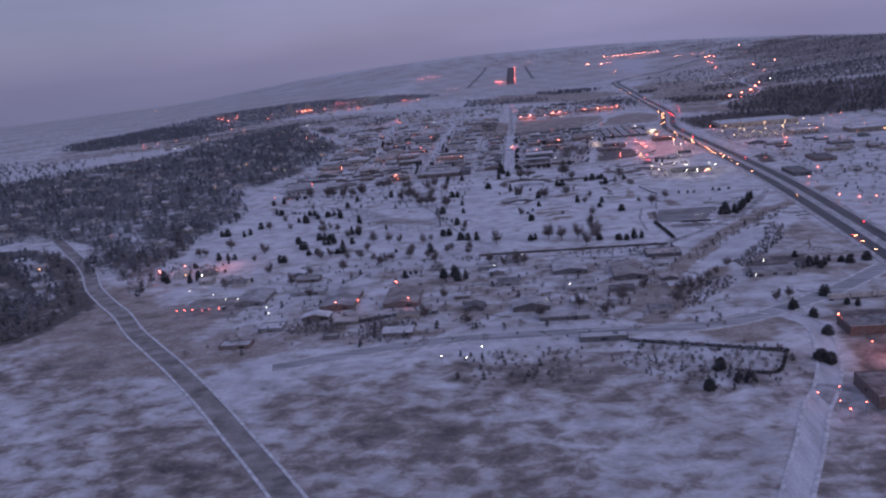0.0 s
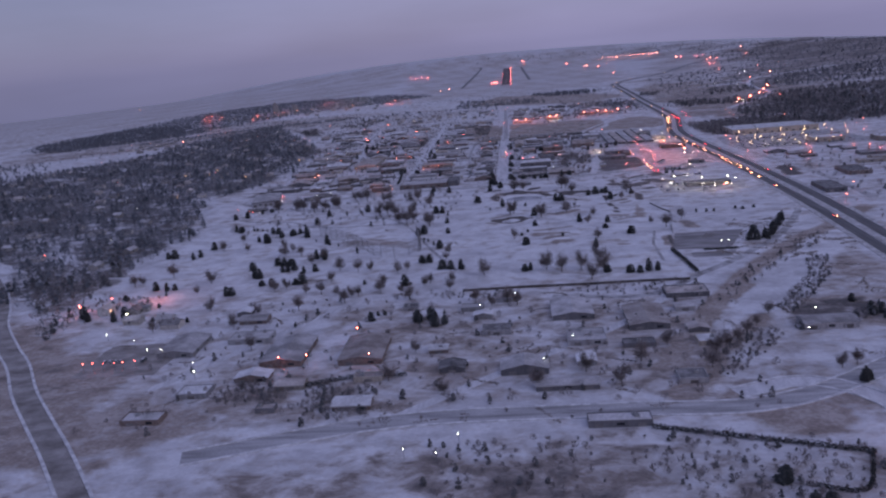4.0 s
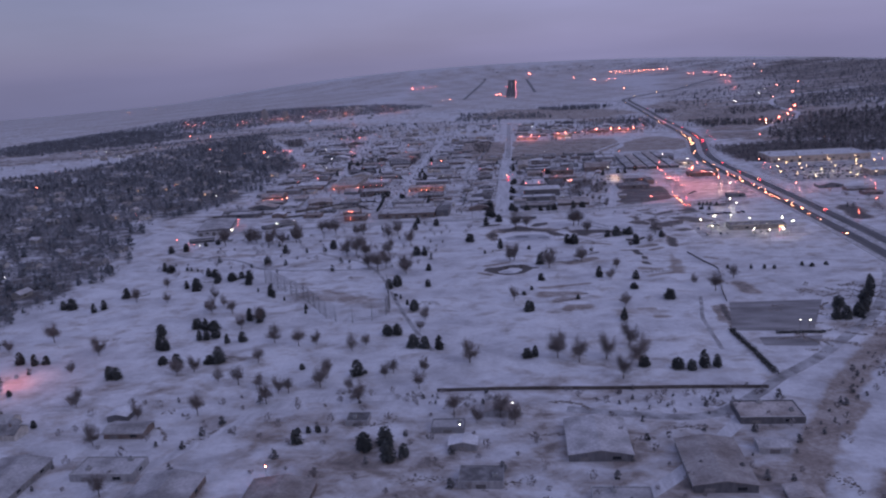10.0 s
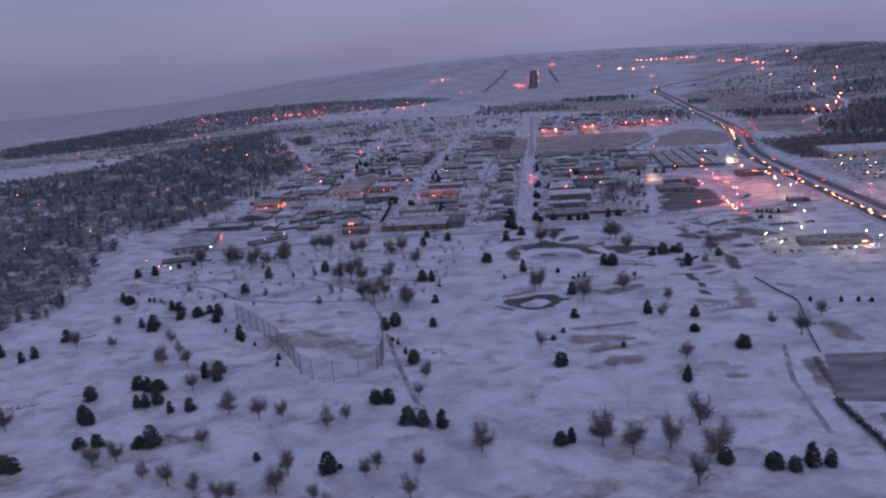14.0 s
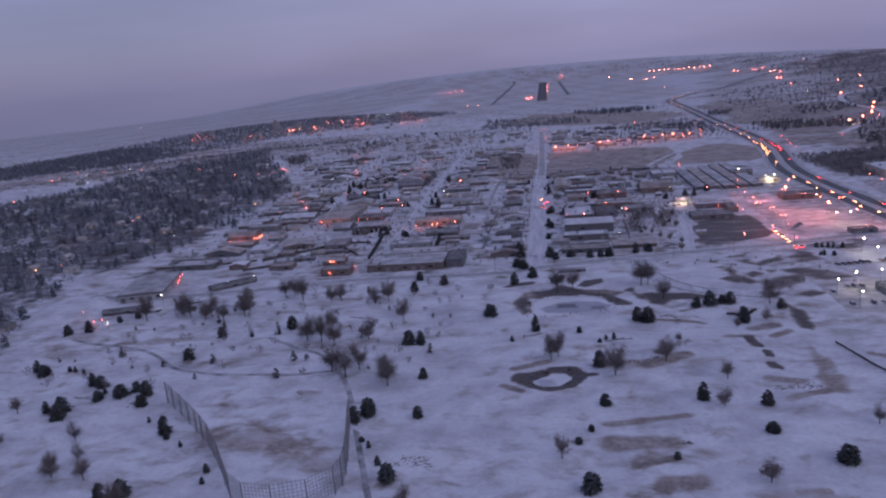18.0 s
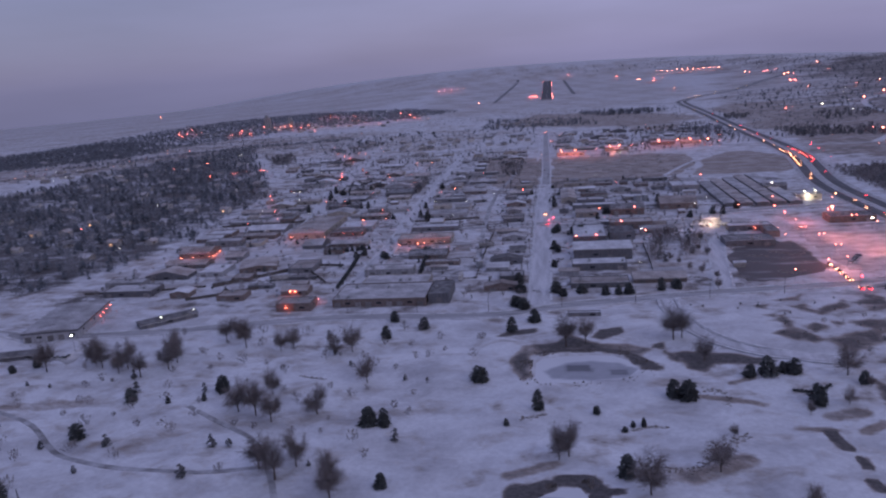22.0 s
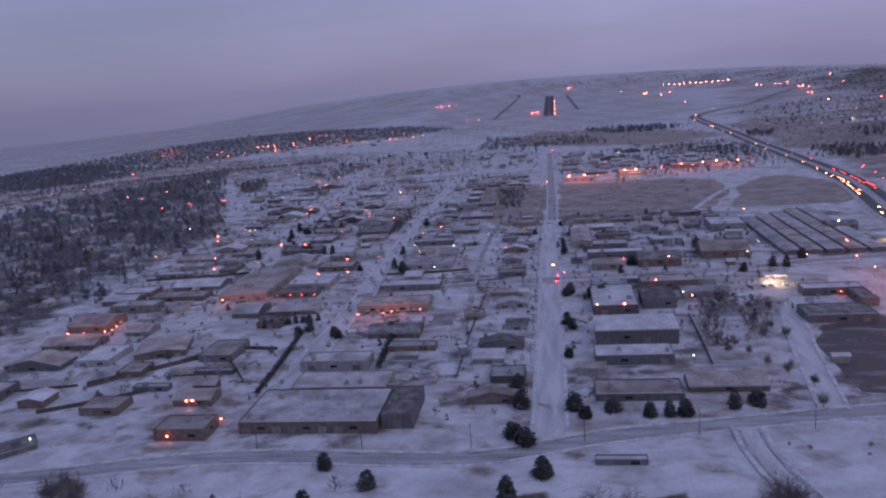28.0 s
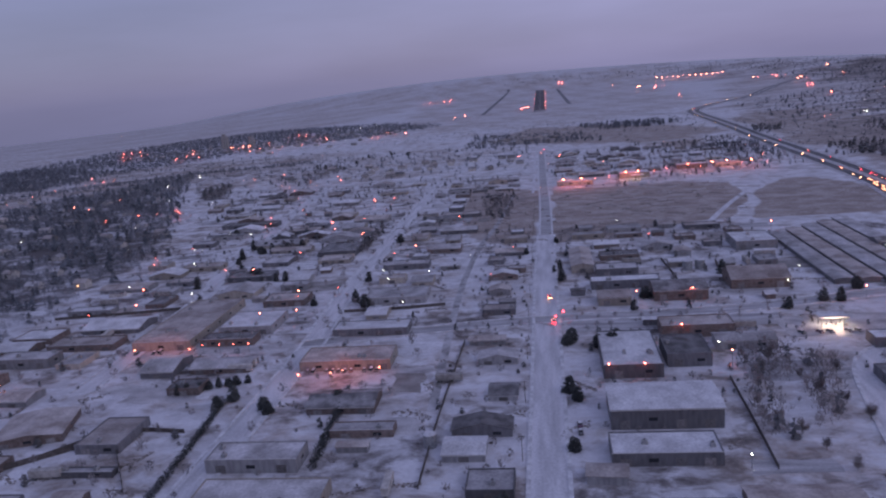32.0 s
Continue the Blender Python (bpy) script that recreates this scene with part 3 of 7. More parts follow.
# dark reeds and tussocks with ragged edges: the far bank of the pond, and the marshy corner
TUSSOCKS = [
    ([(-29, 944), (-22, 961), (-5, 966), (0, 979), (8, 971), (15, 964), (28, 966), (38, 957), (30, 944), (26, 951), (16, 957), (3, 957), (-9, 955), (-20, 948), (-20, 926), (-24, 920), (-28, 932)], 0.95, 0.46, 2.6),
    ([(-8, 957), (16, 959), (27, 954), (34, 946), (40, 936), (30, 938), (25, 951), (14, 956), (-4, 954), (-17, 949), (-16, 952)], 1.0, 0.80, 1.6),
    ([(11, 974), (16, 985), (28, 990), (27, 981), (16, 971)], 0.85, 0.68, 2.6),
    ([(-37, 978), (-31, 986), (-17, 990), (-17, 983), (-34, 977)], 0.85, 0.64, 2.6),
    ([(31, 940), (35, 938), (42, 935), (41, 929), (32, 931)], 0.85, 0.68, 2.4),
    ([(44, 954), (51, 946), (50, 939), (45, 943)], 0.85, 0.56, 2.4),
    ([(47, 951), (53, 954), (77, 950), (86, 941), (83, 935), (64, 938), (58, 930), (52, 934)], 0.85, 0.54, 3.2),
    ([(39, 959), (41, 964), (46, 966), (44, 957)], 0.85, 0.63, 2.1),
    ([(98, 976), (110, 986), (116, 979), (120, 965), (115, 959), (106, 965)], 0.79, 0.53, 3.7),
    ([(117, 985), (125, 991), (131, 982), (119, 974)], 0.72, 0.53, 3.4),
    ([(118, 1018), (127, 1023), (131, 1012), (150, 1029), (148, 1015), (131, 1001), (125, 1008)], 0.72, 0.53, 4.1),
    ([(108, 1005), (114, 1005), (112, 982), (107, 983)], 0.72, 0.48, 3.4),
    ([(101, 1005), (109, 1007), (107, 999)], 0.72, 0.48, 2.7),
    ([(123, 965), (138, 977), (150, 978), (146, 960), (127, 948), (123, 952)], 0.79, 0.50, 5.1),
    ([(100, 1020), (109, 1023), (105, 1013)], 0.72, 0.48, 3.1),
    ([(110, 1029), (129, 1038), (126, 1027), (114, 1027)], 0.72, 0.46, 3.1),
    ([(132, 995), (139, 988), (132, 980)], 0.72, 0.50, 3.4),
    ([(140, 990), (152, 996), (170, 984), (176, 966), (160, 962), (150, 975)], 0.72, 0.48, 5.1),
    ([(152, 1022), (170, 1030), (172, 1012), (156, 1008)], 0.65, 0.46, 5.1),
    ([(134, 938), (146, 946), (152, 938), (140, 930)], 0.72, 0.48, 3.4),
]
TUSSOCKS += [
    ([(124, 920), (129, 908), (125, 879), (120, 883), (121, 901)], 0.8, 0.55, 3.0),
    ([(120, 733), (123, 733), (118, 690), (114, 690)], 0.9, 0.50, 2.0),
    ([(291, 960), (303, 955), (312, 1010), (304, 1022), (294, 1010)], 0.9, 0.62, 3.0),
    ([(90, 873), (94, 872), (96, 857), (91, 857)], 1.0, 0.85, 1.4),
    ([(93, 854), (96, 853), (97, 845), (93, 846)], 1.0, 0.85, 1.4),
    ([(91, 840), (95, 839), (96, 831), (92, 832)], 1.0, 0.85, 1.4),
]
BARE += [([(121, 866), (119, 842), (114, 800), (104, 804), (104, 821), (112, 844)], 0.58, 0.16, 5)]
# thin streaks of dry grass on the course: from, to, half width, grass, reeds
STREAKS = [
    ((82, 875), (93, 873), 1.6, 0.62, 0.27), ((104, 871), (113, 879), 2.2, 0.62, 0.27), ((98, 886), (108, 887), 3.2, 0.62, 0.27), ((87, 821), (99, 816), 2.2, 0.58, 0.18),
    ((89, 799), (108, 806), 2.2, 0.58, 0.18), ((52, 900), (75, 895), 2.2, 0.62, 0.24), ((67, 914), (76, 920), 1.6, 0.62, 0.27), ((37, 839), (57, 850), 3.8, 0.62, 0.27),
    ((15, 763), (36, 762), 5.0, 0.58, 0.21), ((14, 780), (45, 785), 2.0, 0.55, 0.18), ((30, 734), (40, 736), 4.2, 0.58, 0.24), ((22, 746), (34, 750), 1.6, 0.58, 0.18),
    ((79, 715), (85, 716), 3.0, 0.55, 0.21), ((71, 729), (80, 730), 1.6, 0.58, 0.21), ((139, 845), (145, 840), 1.8, 0.70, 0.36), ((144, 777), (147, 757), 5.0, 0.62, 0.30),
    ((117, 730), (114, 704), 1.6, 0.62, 0.24), ((-30, 818), (-22, 812), 2.0, 0.55, 0.24), ((-26, 838), (-10, 846), 2.2, 0.62, 0.30),
]
# the ring of dark reeds round the southern pond, open on one side
STREAKS += [(a, b, 2.5, 1.1, 0.86) for a, b in zip([(-13, 832), (-21, 827), (-17, 819), (-9, 815), (0, 818), (5, 828), (0, 836)], [(-21, 827), (-17, 819), (-9, 815), (0, 818), (5, 828), (0, 836), (-7, 836)])]
STREAKS += [((5, 828), (11, 829), 1.6, 1.0, 0.8), ((-22, 827), (-17, 822), 4.0, 1.0, 0.8)]
# snow lying open: a frozen creek through the south-west woods
FRESH = [([(-362, 962), (-322, 972)], 18), ([(140, 556), (166, 592), (195, 640), (228, 690)], 13), ([(-516, 713), (-481, 679), (-443, 634), (-399, 569)], 9), ([(-479, 838), (-440, 792), (-367, 700)], 7)]


def build_ground():
    def axis(a, b, fine_a, fine_b, fine, coarse):
        lo = np.linspace(a, fine_a, max(2, int((fine_a - a) / coarse)) + 1)[:-1]
        mid = np.arange(fine_a, fine_b, fine)
        hi = np.linspace(fine_b, b, max(2, int((b - fine_b) / coarse)) + 1)
        return np.concatenate([lo, mid, hi])
    xs = axis(-3600, 3600, -620, 460, 6.0, 75)
    ys = axis(-700, 5000, 280, 2000, 6.0, 45)
    # closer mesh over the near end of the course and the marshy corner
    xs = np.unique(np.concatenate([xs, np.arange(-60.5, 190, 2.0)]))
    ys = np.unique(np.concatenate([ys, np.arange(690.5, 1045, 2.0)]))
    gx, gy = np.meshgrid(xs, ys)
    gz = rise(gx, gy)
    for poly, deep in ((POND_A, 1.2), (POND_B, 1.2)):
        gz -= deep * np.clip(inside(gx, gy, poly) / 5 + 0.3, 0, 1)
    nx = len(xs)
    v = np.stack([gx.ravel(), gy.ravel(), gz.ravel()], 1)
    i = np.arange(len(ys) - 1)[:, None] * nx + np.arange(nx - 1)[None]
    f = np.stack([i, i + 1, i + nx + 1, i + nx], -1).reshape(-1, 4)
    me = bpy.data.meshes.new("ground")
    me.from_pydata(v.tolist(), [], f.tolist())
    me.polygons.foreach_set("use_smooth", [True] * len(me.polygons))
    red, green, blue = np.full(gx.shape, 0.24), np.full(gx.shape, 0.05), np.full(gx.shape, 0.55)
    # wander of the zone edges, and slow change within the zones
    wx = np.sin(gx / 23 + 2.1 * np.sin(gy / 37)) + 0.7 * np.sin(gy / 11.3 + gx / 17) + 1.6 * np.sin(gx / 91 + gy / 71)
    wy = np.sin(gy / 19 + 1.7 * np.sin(gx / 29)) + 0.7 * np.sin(gx / 9.7 - gy / 14) + 1.6 * np.sin(gy / 83 - gx / 101)
    slow = 0.80 + 0.20 * np.sin(gx / 31 + 1.5 * np.sin(gy / 47)) * np.sin(gy / 27 + gx / 63)
    w = np.clip(inside(gx, gy, GOLF) / 15 + 0.5, 0, 1)
    red = red * (1 - w) + w * 0.20
    blue = blue * (1 - w) + w * 0.06
    for poly, r, g, soft in BARE:
        k = 1.6 + 0.13 * soft
        w = np.clip(inside(gx + k * wx, gy + k * wy, poly) / (soft * 1.6) + 0.5, 0, 1)
        w = w * w * (3 - 2 * w)
        red = np.maximum(red, w * r * slow)
        green = np.maximum(green, w * g * slow)
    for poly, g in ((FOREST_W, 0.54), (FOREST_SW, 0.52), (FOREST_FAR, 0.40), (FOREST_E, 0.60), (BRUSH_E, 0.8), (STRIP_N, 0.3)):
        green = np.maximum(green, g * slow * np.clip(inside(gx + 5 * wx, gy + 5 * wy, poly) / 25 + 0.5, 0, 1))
    for pts, r, width in ((CANAL, 0.80, 8), (CREEK, 0.6, 9)):
        red = np.maximum(red, r * np.clip(1.4 - line_dist(gx, gy, pts) / width, 0, 1))
    for poly, r, g, soft in TUSSOCKS:
        w = np.clip(inside(gx + 0.7 * wx, gy + 0.7 * wy, poly) / (soft * 1.6) + 0.55, 0, 1)
        red, green = np.maximum(red, w * r), np.maximum(green, w * g)
    for a, b, half, r, g in STREAKS:
        d = line_dist(gx + 0.45 * wx, gy + 0.45 * wy, [a, b])
        w = np.clip(1.5 - d / (1.3 * half), 0, 1)
        red, green = np.maximum(red, w * r), np.maximum(green, w * g)
    for pts, width in FRESH:
        w = np.clip(1.6 - line_dist(gx, gy, pts) / width, 0, 1)
        red, green = red * (1 - w), green * (1 - w)
    town = np.clip(inside(gx, gy, [(-350, 1010), (250, 1030), (250, 1500), (-70, 1520), (-70, 1850), (-420, 1850)]) / 30 + 0.5, 0, 1)
    blue = np.maximum(blue, 0.65 * town)
    red = np.maximum(red, (0.26 + 0.12 * np.sin(gx / 19 + 2 * np.sin(gy / 23)) * np.sin(gy / 16 + gx / 37)) * town)
    green = np.maximum(green, (0.14 + 0.22 * np.clip(np.sin(gx / 27 + 1.4 * np.sin(gy / 33)) * np.sin(gy / 21 - gx / 45), 0, 1)) * town)
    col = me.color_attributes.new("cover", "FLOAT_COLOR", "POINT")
    # Alpha is contrast, lowered with distance to imitate haze.
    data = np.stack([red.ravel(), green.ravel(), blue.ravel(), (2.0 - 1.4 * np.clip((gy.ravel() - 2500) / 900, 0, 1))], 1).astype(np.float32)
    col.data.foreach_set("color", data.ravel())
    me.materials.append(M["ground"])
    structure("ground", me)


POND_A = [(-19, 824), (-13, 817), (-3, 817), (4, 826), (0, 835), (-8, 833), (-14, 829)]
POND_B = [(-19, 924), (-19, 943), (-16, 949), (-5, 953), (9, 954), (20, 952), (27, 945), (31, 934), (24, 923), (-2, 918), (-14, 919)]
# where the wind has swept the ice clear of snow: outline and how bare
SWEPT = {
    0: [([(-17, 824), (-12, 818), (-4, 819), (-6, 826), (-13, 828)], 0.35, 3)],
    1: [([(-14, 933), (-3, 943), (9, 945), (21, 942), (30, 934), (26, 925), (7, 921), (-10, 924)], 0.5, 3),
        ([(-4, 940), (8, 940), (9, 931), (-4, 932)], 1.0, 2), ([(15, 935), (25, 934), (25, 927), (16, 927)], 0.9, 2.5)],
}
CANAL = [(300, 790), (230, 715), (195, 677), (162, 635), (137, 598), (112, 554), (94, 520), (70, 470)]
CREEK = [(135, 535), (122, 516), (100, 492), (86, 458), (70, 440)]
build_ground()

for which, poly in enumerate((POND_A, POND_B)):
    cx, cy = sum(p[0] for p in poly) / len(poly), sum(p[1] for p in poly) / len(poly)
    ring = curve_points(poly + poly[:1], 3.0)[:-1]
    gx, gy = np.meshgrid(np.arange(cx - 40, cx + 40, 1.5), np.arange(cy - 30, cy + 30, 1.5))
    keep = inside(gx, gy, ring) > -3.5
    swept = np.zeros(gx.shape)
    for zone, bare, soft in SWEPT[which]:
        swept = np.maximum(swept, bare * np.clip(inside(gx, gy, zone) / soft + 0.5, 0, 1))
    ids = {}
    b = Build()
    for j, i in zip(*np.nonzero(keep)):
        ids[j, i] = len(b.v)
        b.v.append((float(gx[j, i]), float(gy[j, i]), zat(cx, cy) - 0.75))
    for (j, i), k in ids.items():
        if (j, i + 1) in ids and (j + 1, i) in ids and (j + 1, i + 1) in ids:
            b.f.append((k, ids[j, i + 1], ids[j + 1, i + 1], ids[j + 1, i]))
    me = b.mesh("pond_ice", "ice")
    bare = me.color_attributes.new("swept", "FLOAT_COLOR", "POINT")
    for (j, i), k in ids.items():
        bare.data[k].color = (swept[j, i], swept[j, i], swept[j, i], 1)
    structure("water", me)
    bank = Build()
    rnd = random.Random(5)
    for x, y in curve_points(poly + poly[:1], 0.8)[:-1]:
        if math.sin(x / 3.1) * math.sin(y / 2.7) < -0.2:
            continue
        for _ in range(6 if y > cy else 1):
            k = 1.0 + 0.25 * rnd.random() ** 1.6
            px, py = cx + (x - cx) * k, cy + (y - cy) * k
            pz, h, s = zat(px, py) - 0.4, 0.5 + 1.1 * rnd.random(), 0.25 + 0.4 * rnd.random()
            bank.add([(px - s, py, pz), (px + s, py, pz), (px, py + s, pz), (px + s * 0.3, py, pz + h)], [(0, 1, 3), (1, 2, 3), (2, 0, 3)])
    tagged(new("reeds", bank.mesh("reeds", "bank")), "dry brown reeds round the edge of a frozen pond", "reeds", "", "stuff")

# ---- roads, runway ----
HWY = curve_points([(206, -500), (220, -150), (236, 250), (244, 450), (255, 650), (263, 850), (261, 1050), (256, 1200), (253, 1300), (254, 1380), (262, 1450), (277, 1530), (292, 1620), (299, 1720), (302, 1820), (309, 2100), (318, 2300), (325, 2500), (332, 2730), (352, 2880), (450, 3089), (567, 3263), (721, 3600), (841, 3828), (989, 4086)], 15)
structure("road_highway_west", ribbon(HWY, 9.5, 0.14, "highway").mesh("road", "highway"))
structure("road_highway_east", ribbon(HWY, 9.5, 0.14, "highway", shift=17).mesh("road", "highway"))
structure("road_median", ribbon(HWY, 6.6, 0.22, "verge", shift=8.5).mesh("median", "verge"))
for s, n in ((-7.5, "west"), (24.5, "east")):
    structure("road_verge_" + n, ribbon(HWY, 4.6, 0.30, "verge", shift=s).mesh("verge", "verge"))

STREETS = {
    "main": ([(-17, 1030), (-17, 1200), (-17, 1360), (-16, 1480)], 12, "street"),
    "main_far": ([(-16, 1480), (-16, 1600), (-18, 1800), (-20, 2115)], 8.5, "street_x"),
    "golf_side": ([(-335, 985), (-230, 996), (-140, 1014), (-48, 1013), (5, 1030), (93, 1048), (162, 1058), (246, 1085)], 9, "street_x"),
    "middle": ([(-146, 1236), (-80, 1252), (-16, 1262), (82, 1268), (165, 1287), (246, 1298)], 10, "street_x"),
    "west": ([(-141, 1064), (-139, 1215), (-142, 1271), (-146, 1342), (-146, 1426), (-147, 1522), (-149, 1640), (-150, 1860)], 11, "street"),
    "far_west": ([(-236, 1180), (-246, 1330), (-262, 1410), (-272, 1471), (-274, 1539), (-284, 1620), (-292, 1690), (-300, 1860)], 10, "street"),
    "north": ([(-460, 1880), (-300, 1862), (-150, 1860), (-19, 1868)], 8, "street_x"),
    "junction": ([(-420, 2090), (-200, 2110), (-19, 2117), (150, 2150), (305, 2190)], 9, "street_x"),
    "shops": ([(-16, 1712), (60, 1735), (140, 1768), (225, 1782), (300, 1738), (430, 1722), (560, 1760)], 10, "lot"),
    "field_path": ([(116, 1496), (122, 1512), (149, 1574), (178, 1632), (199, 1656), (224, 1776)], 5, "street"),
    "side_path": ([(-29, 1700), (-29, 1900), (-30, 2110)], 3, "street"),
    "creek_path": ([(150, 1215), (118, 1190), (105, 1140), (98, 1096), (92, 1052)], 9, "street"),
    "perimeter": ([(246, 800), (237, 777), (204, 716), (173, 677), (143, 643), (122, 624), (100, 600), (73, 583), (20, 592)], 6, "slush"),
    "parkway": ([(-560, 838), (-512, 782), (-470, 730), (-432, 685), (-396, 636), (-365, 588), (-328, 543), (-302, 514), (-272, 474), (-240, 437), (-206, 398), (-150, 328), (-70, 217), (30, 40), (120, -247), (160, -600)], 10.5, "yard_dirt"),
    "parkway_loop": ([(-500, 780), (-449, 741), (-410, 705), (-378, 668), (-372, 640)], 6, "street"),
    "south": ([(-150, 398), (-60, 425), (40, 428), (110, 430), (180, 470), (238, 520)], 11, "street_x"),
    "curve_south": ([(-60, -600), (0, -200), (60, 160), (112, 300), (135, 345), (150, 385), (155, 425), (130, 450), (95, 440)], 9, "street"),
    "trailer_lane": ([(-200, 470), (-150, 545), (-110, 600), (-60, 606)], 6, "street"),
    "yard_lane": ([(-70, 420), (-12, 474), (21, 503), (57, 536), (95, 585)], 6, "street"),
    "golf_drive": ([(56, 1037), (56, 1020), (58, 1003), (63, 985), (73, 965), (90, 950), (107, 943), (124, 938)], 9, "street"),
    "frontage": ([(320, 820), (324, 900), (320, 1000), (304, 1150), (302, 1260), (340, 1300)], 8, "lot"),
    "hill_lane": ([(430, 1722), (600, 2000), (640, 2300), (760, 2600), (1100, 2900)], 9, "street"),
    "airport": ([(-620, 2560), (-300, 2680), (0, 2760), (200, 2900), (330, 2740)], 10, "street_x"),
    "cart_a": ([(-169, 893), (-132, 868), (-118, 850), (-103, 820), (-87, 772), (-65, 707), (-48, 665)], 2.4, "slush"),
    "cart_b": ([(113, 750), (109, 728), (105, 707), (104, 660)], 2.2, "slush"),
    "cart_d": ([(-300, 905), (-240, 880), (-200, 850), (-150, 838), (-110, 845)], 2.4, "slush"),
    "rail_lane": ([(-64, 1150), (-70, 1328), (-67, 1450), (-58, 1542), (-50, 1700)], 4, "slush"),
}
for nm, (pts, width, mat) in STREETS.items():
    line = curve_points(pts, 10)
    lift = 0.05 + 0.006 * (len(nm) % 9) + (0.25 if nm == "golf_drive" else 0)
    structure("road_" + nm, ribbon(line, width, lift, mat).mesh("road", mat))
    if width >= 8 and mat != "lot":
        for s in (-1, 1):
            side = ribbon(line, 1.6, 0.30 + lift, "snowbank", shift=s * (width / 2 + 0.8))
            structure("kerb_" + nm + ("_a" if s < 0 else "_b"), side.mesh("bank", "snowbank"))
            if nm in ("golf_drive", "golf_side"):
                rut = ribbon(line, 0.9, 0.04 + lift, "slush", shift=s * (width / 2 - 1.0))
                structure("road_rut_" + nm + ("_a" if s < 0 else "_b"), rut.mesh("rut", "slush"))


def lot(name, x0, y0, x1, y1, mat="lot", z=0.07):
    """A ploughed yard with ragged edges."""
    rnd = random.Random(int(x0 * 7 + y0))
    ring = []
    for (ax, ay), (bx, by) in zip([(x0, y0), (x1, y0), (x1, y1), (x0, y1)], [(x1, y0), (x1, y1), (x0, y1), (x0, y0)]):
        n = max(2, int(math.hypot(bx - ax, by - ay) / 5))
        ring += [(ax + (bx - ax) * k / n + rnd.uniform(-1.2, 1.2), ay + (by - ay) * k / n + rnd.uniform(-1.2, 1.2)) for k in range(n)]
    b, n = Build(), len(ring)
    zz = zat((x0 + x1) / 2, (y0 + y1) / 2)
    b.add([(x, y, zz + z) for x, y in ring] + [(x, y, zz - 0.4) for x, y in ring], [tuple(range(n))] + [(k, n + k, n + (k + 1) % n, (k + 1) % n) for k in range(n)])
    structure(name, b.mesh("lot", mat))


lot("pavement_dealer", 150, 903, 236, 965)
lot("pavement_pink", 172, 1085, 244, 1205)
lot("pavement_mall", 300, 1160, 470, 1300, "slush")
lot("pavement_gas", 96, 1222, 150, 1252)
lot("pavement_shops_a", -8, 1716, 96, 1732)
lot("pavement_shops_b", 138, 1786, 222, 1812)
lot("pavement_south", 128, 305, 178, 345, "slush")
lot("pavement_warehouse", -140, 1192, -70, 1199)
lot("pavement_club", -300, 946, -262, 962)
lot("pavement_west", -250, 1225, -150, 1238)
lot("pavement_park", -256, 492, -206, 540, "yard_dirt", 0.06)
lot("pavement_yard", -5, 1240, 100, 1258, "street_x", 0.03)


def field(name, ring, mat, z=0.05):
    """A level four-sided field or yard."""
    b, n = Build(), len(ring)
    zz = max(zat(x, y) for x, y in ring) + z
    b.add([(x, y, zz) for x, y in ring] + [(x, y, zz - 1.2) for x, y in ring], [tuple(range(n))] + [(k, n + k, n + (k + 1) % n, (k + 1) % n) for k in range(n)])
    structure(name, b.mesh("field", mat))


field("pavement_practice", [(116, 687), (158, 684), (182, 738), (127, 736)], "worn_turf")
field("pavement_waste_lot", [(108, 1068), (118, 1066), (158, 1085), (163, 1098), (161, 1146), (151, 1172), (123, 1152), (108, 1128)], "waste_lot")
field("pavement_practice_south", [(126, 664), (152, 662), (160, 677), (127, 676)], "worn_turf")


def ground_strip(name, pts, width, mat, z):
    me = ribbon(curve_points(pts, 25), width, z, mat, 1.5).mesh(name, mat)
    return structure(name, me)


ground_strip("runway", [(-26, 3372), (-26, 3800), (-26, 4200), (-26, 4580)], 38, "runway", 0.5)
ground_strip("taxiway_west", [(-212, 3390), (-200, 3800), (-187, 4200), (-174, 4640)], 13, "taxiway", 0.4)
ground_strip("taxiway_east", [(77, 3600), (66, 4050), (53, 4580)], 13, "taxiway", 0.4)
ground_strip("taxiway_link", [(-330, 3300), (-212, 3392), (-120, 3480)], 9, "slush", 0.3)
for k in range(8):
    x = -26 + (k - 3.5) * 4.2
    ground_strip("runway_bar", [(x, 3380), (x, 3396), (x, 3412)], 1.8, "runway_paint", 0.56)
for k in range(14):
    y = 3450 + 80 * k
    ground_strip("runway_dash", [(-26, y), (-26, y + 15), (-26, y + 30)], 1.2, "runway_paint", 0.56)

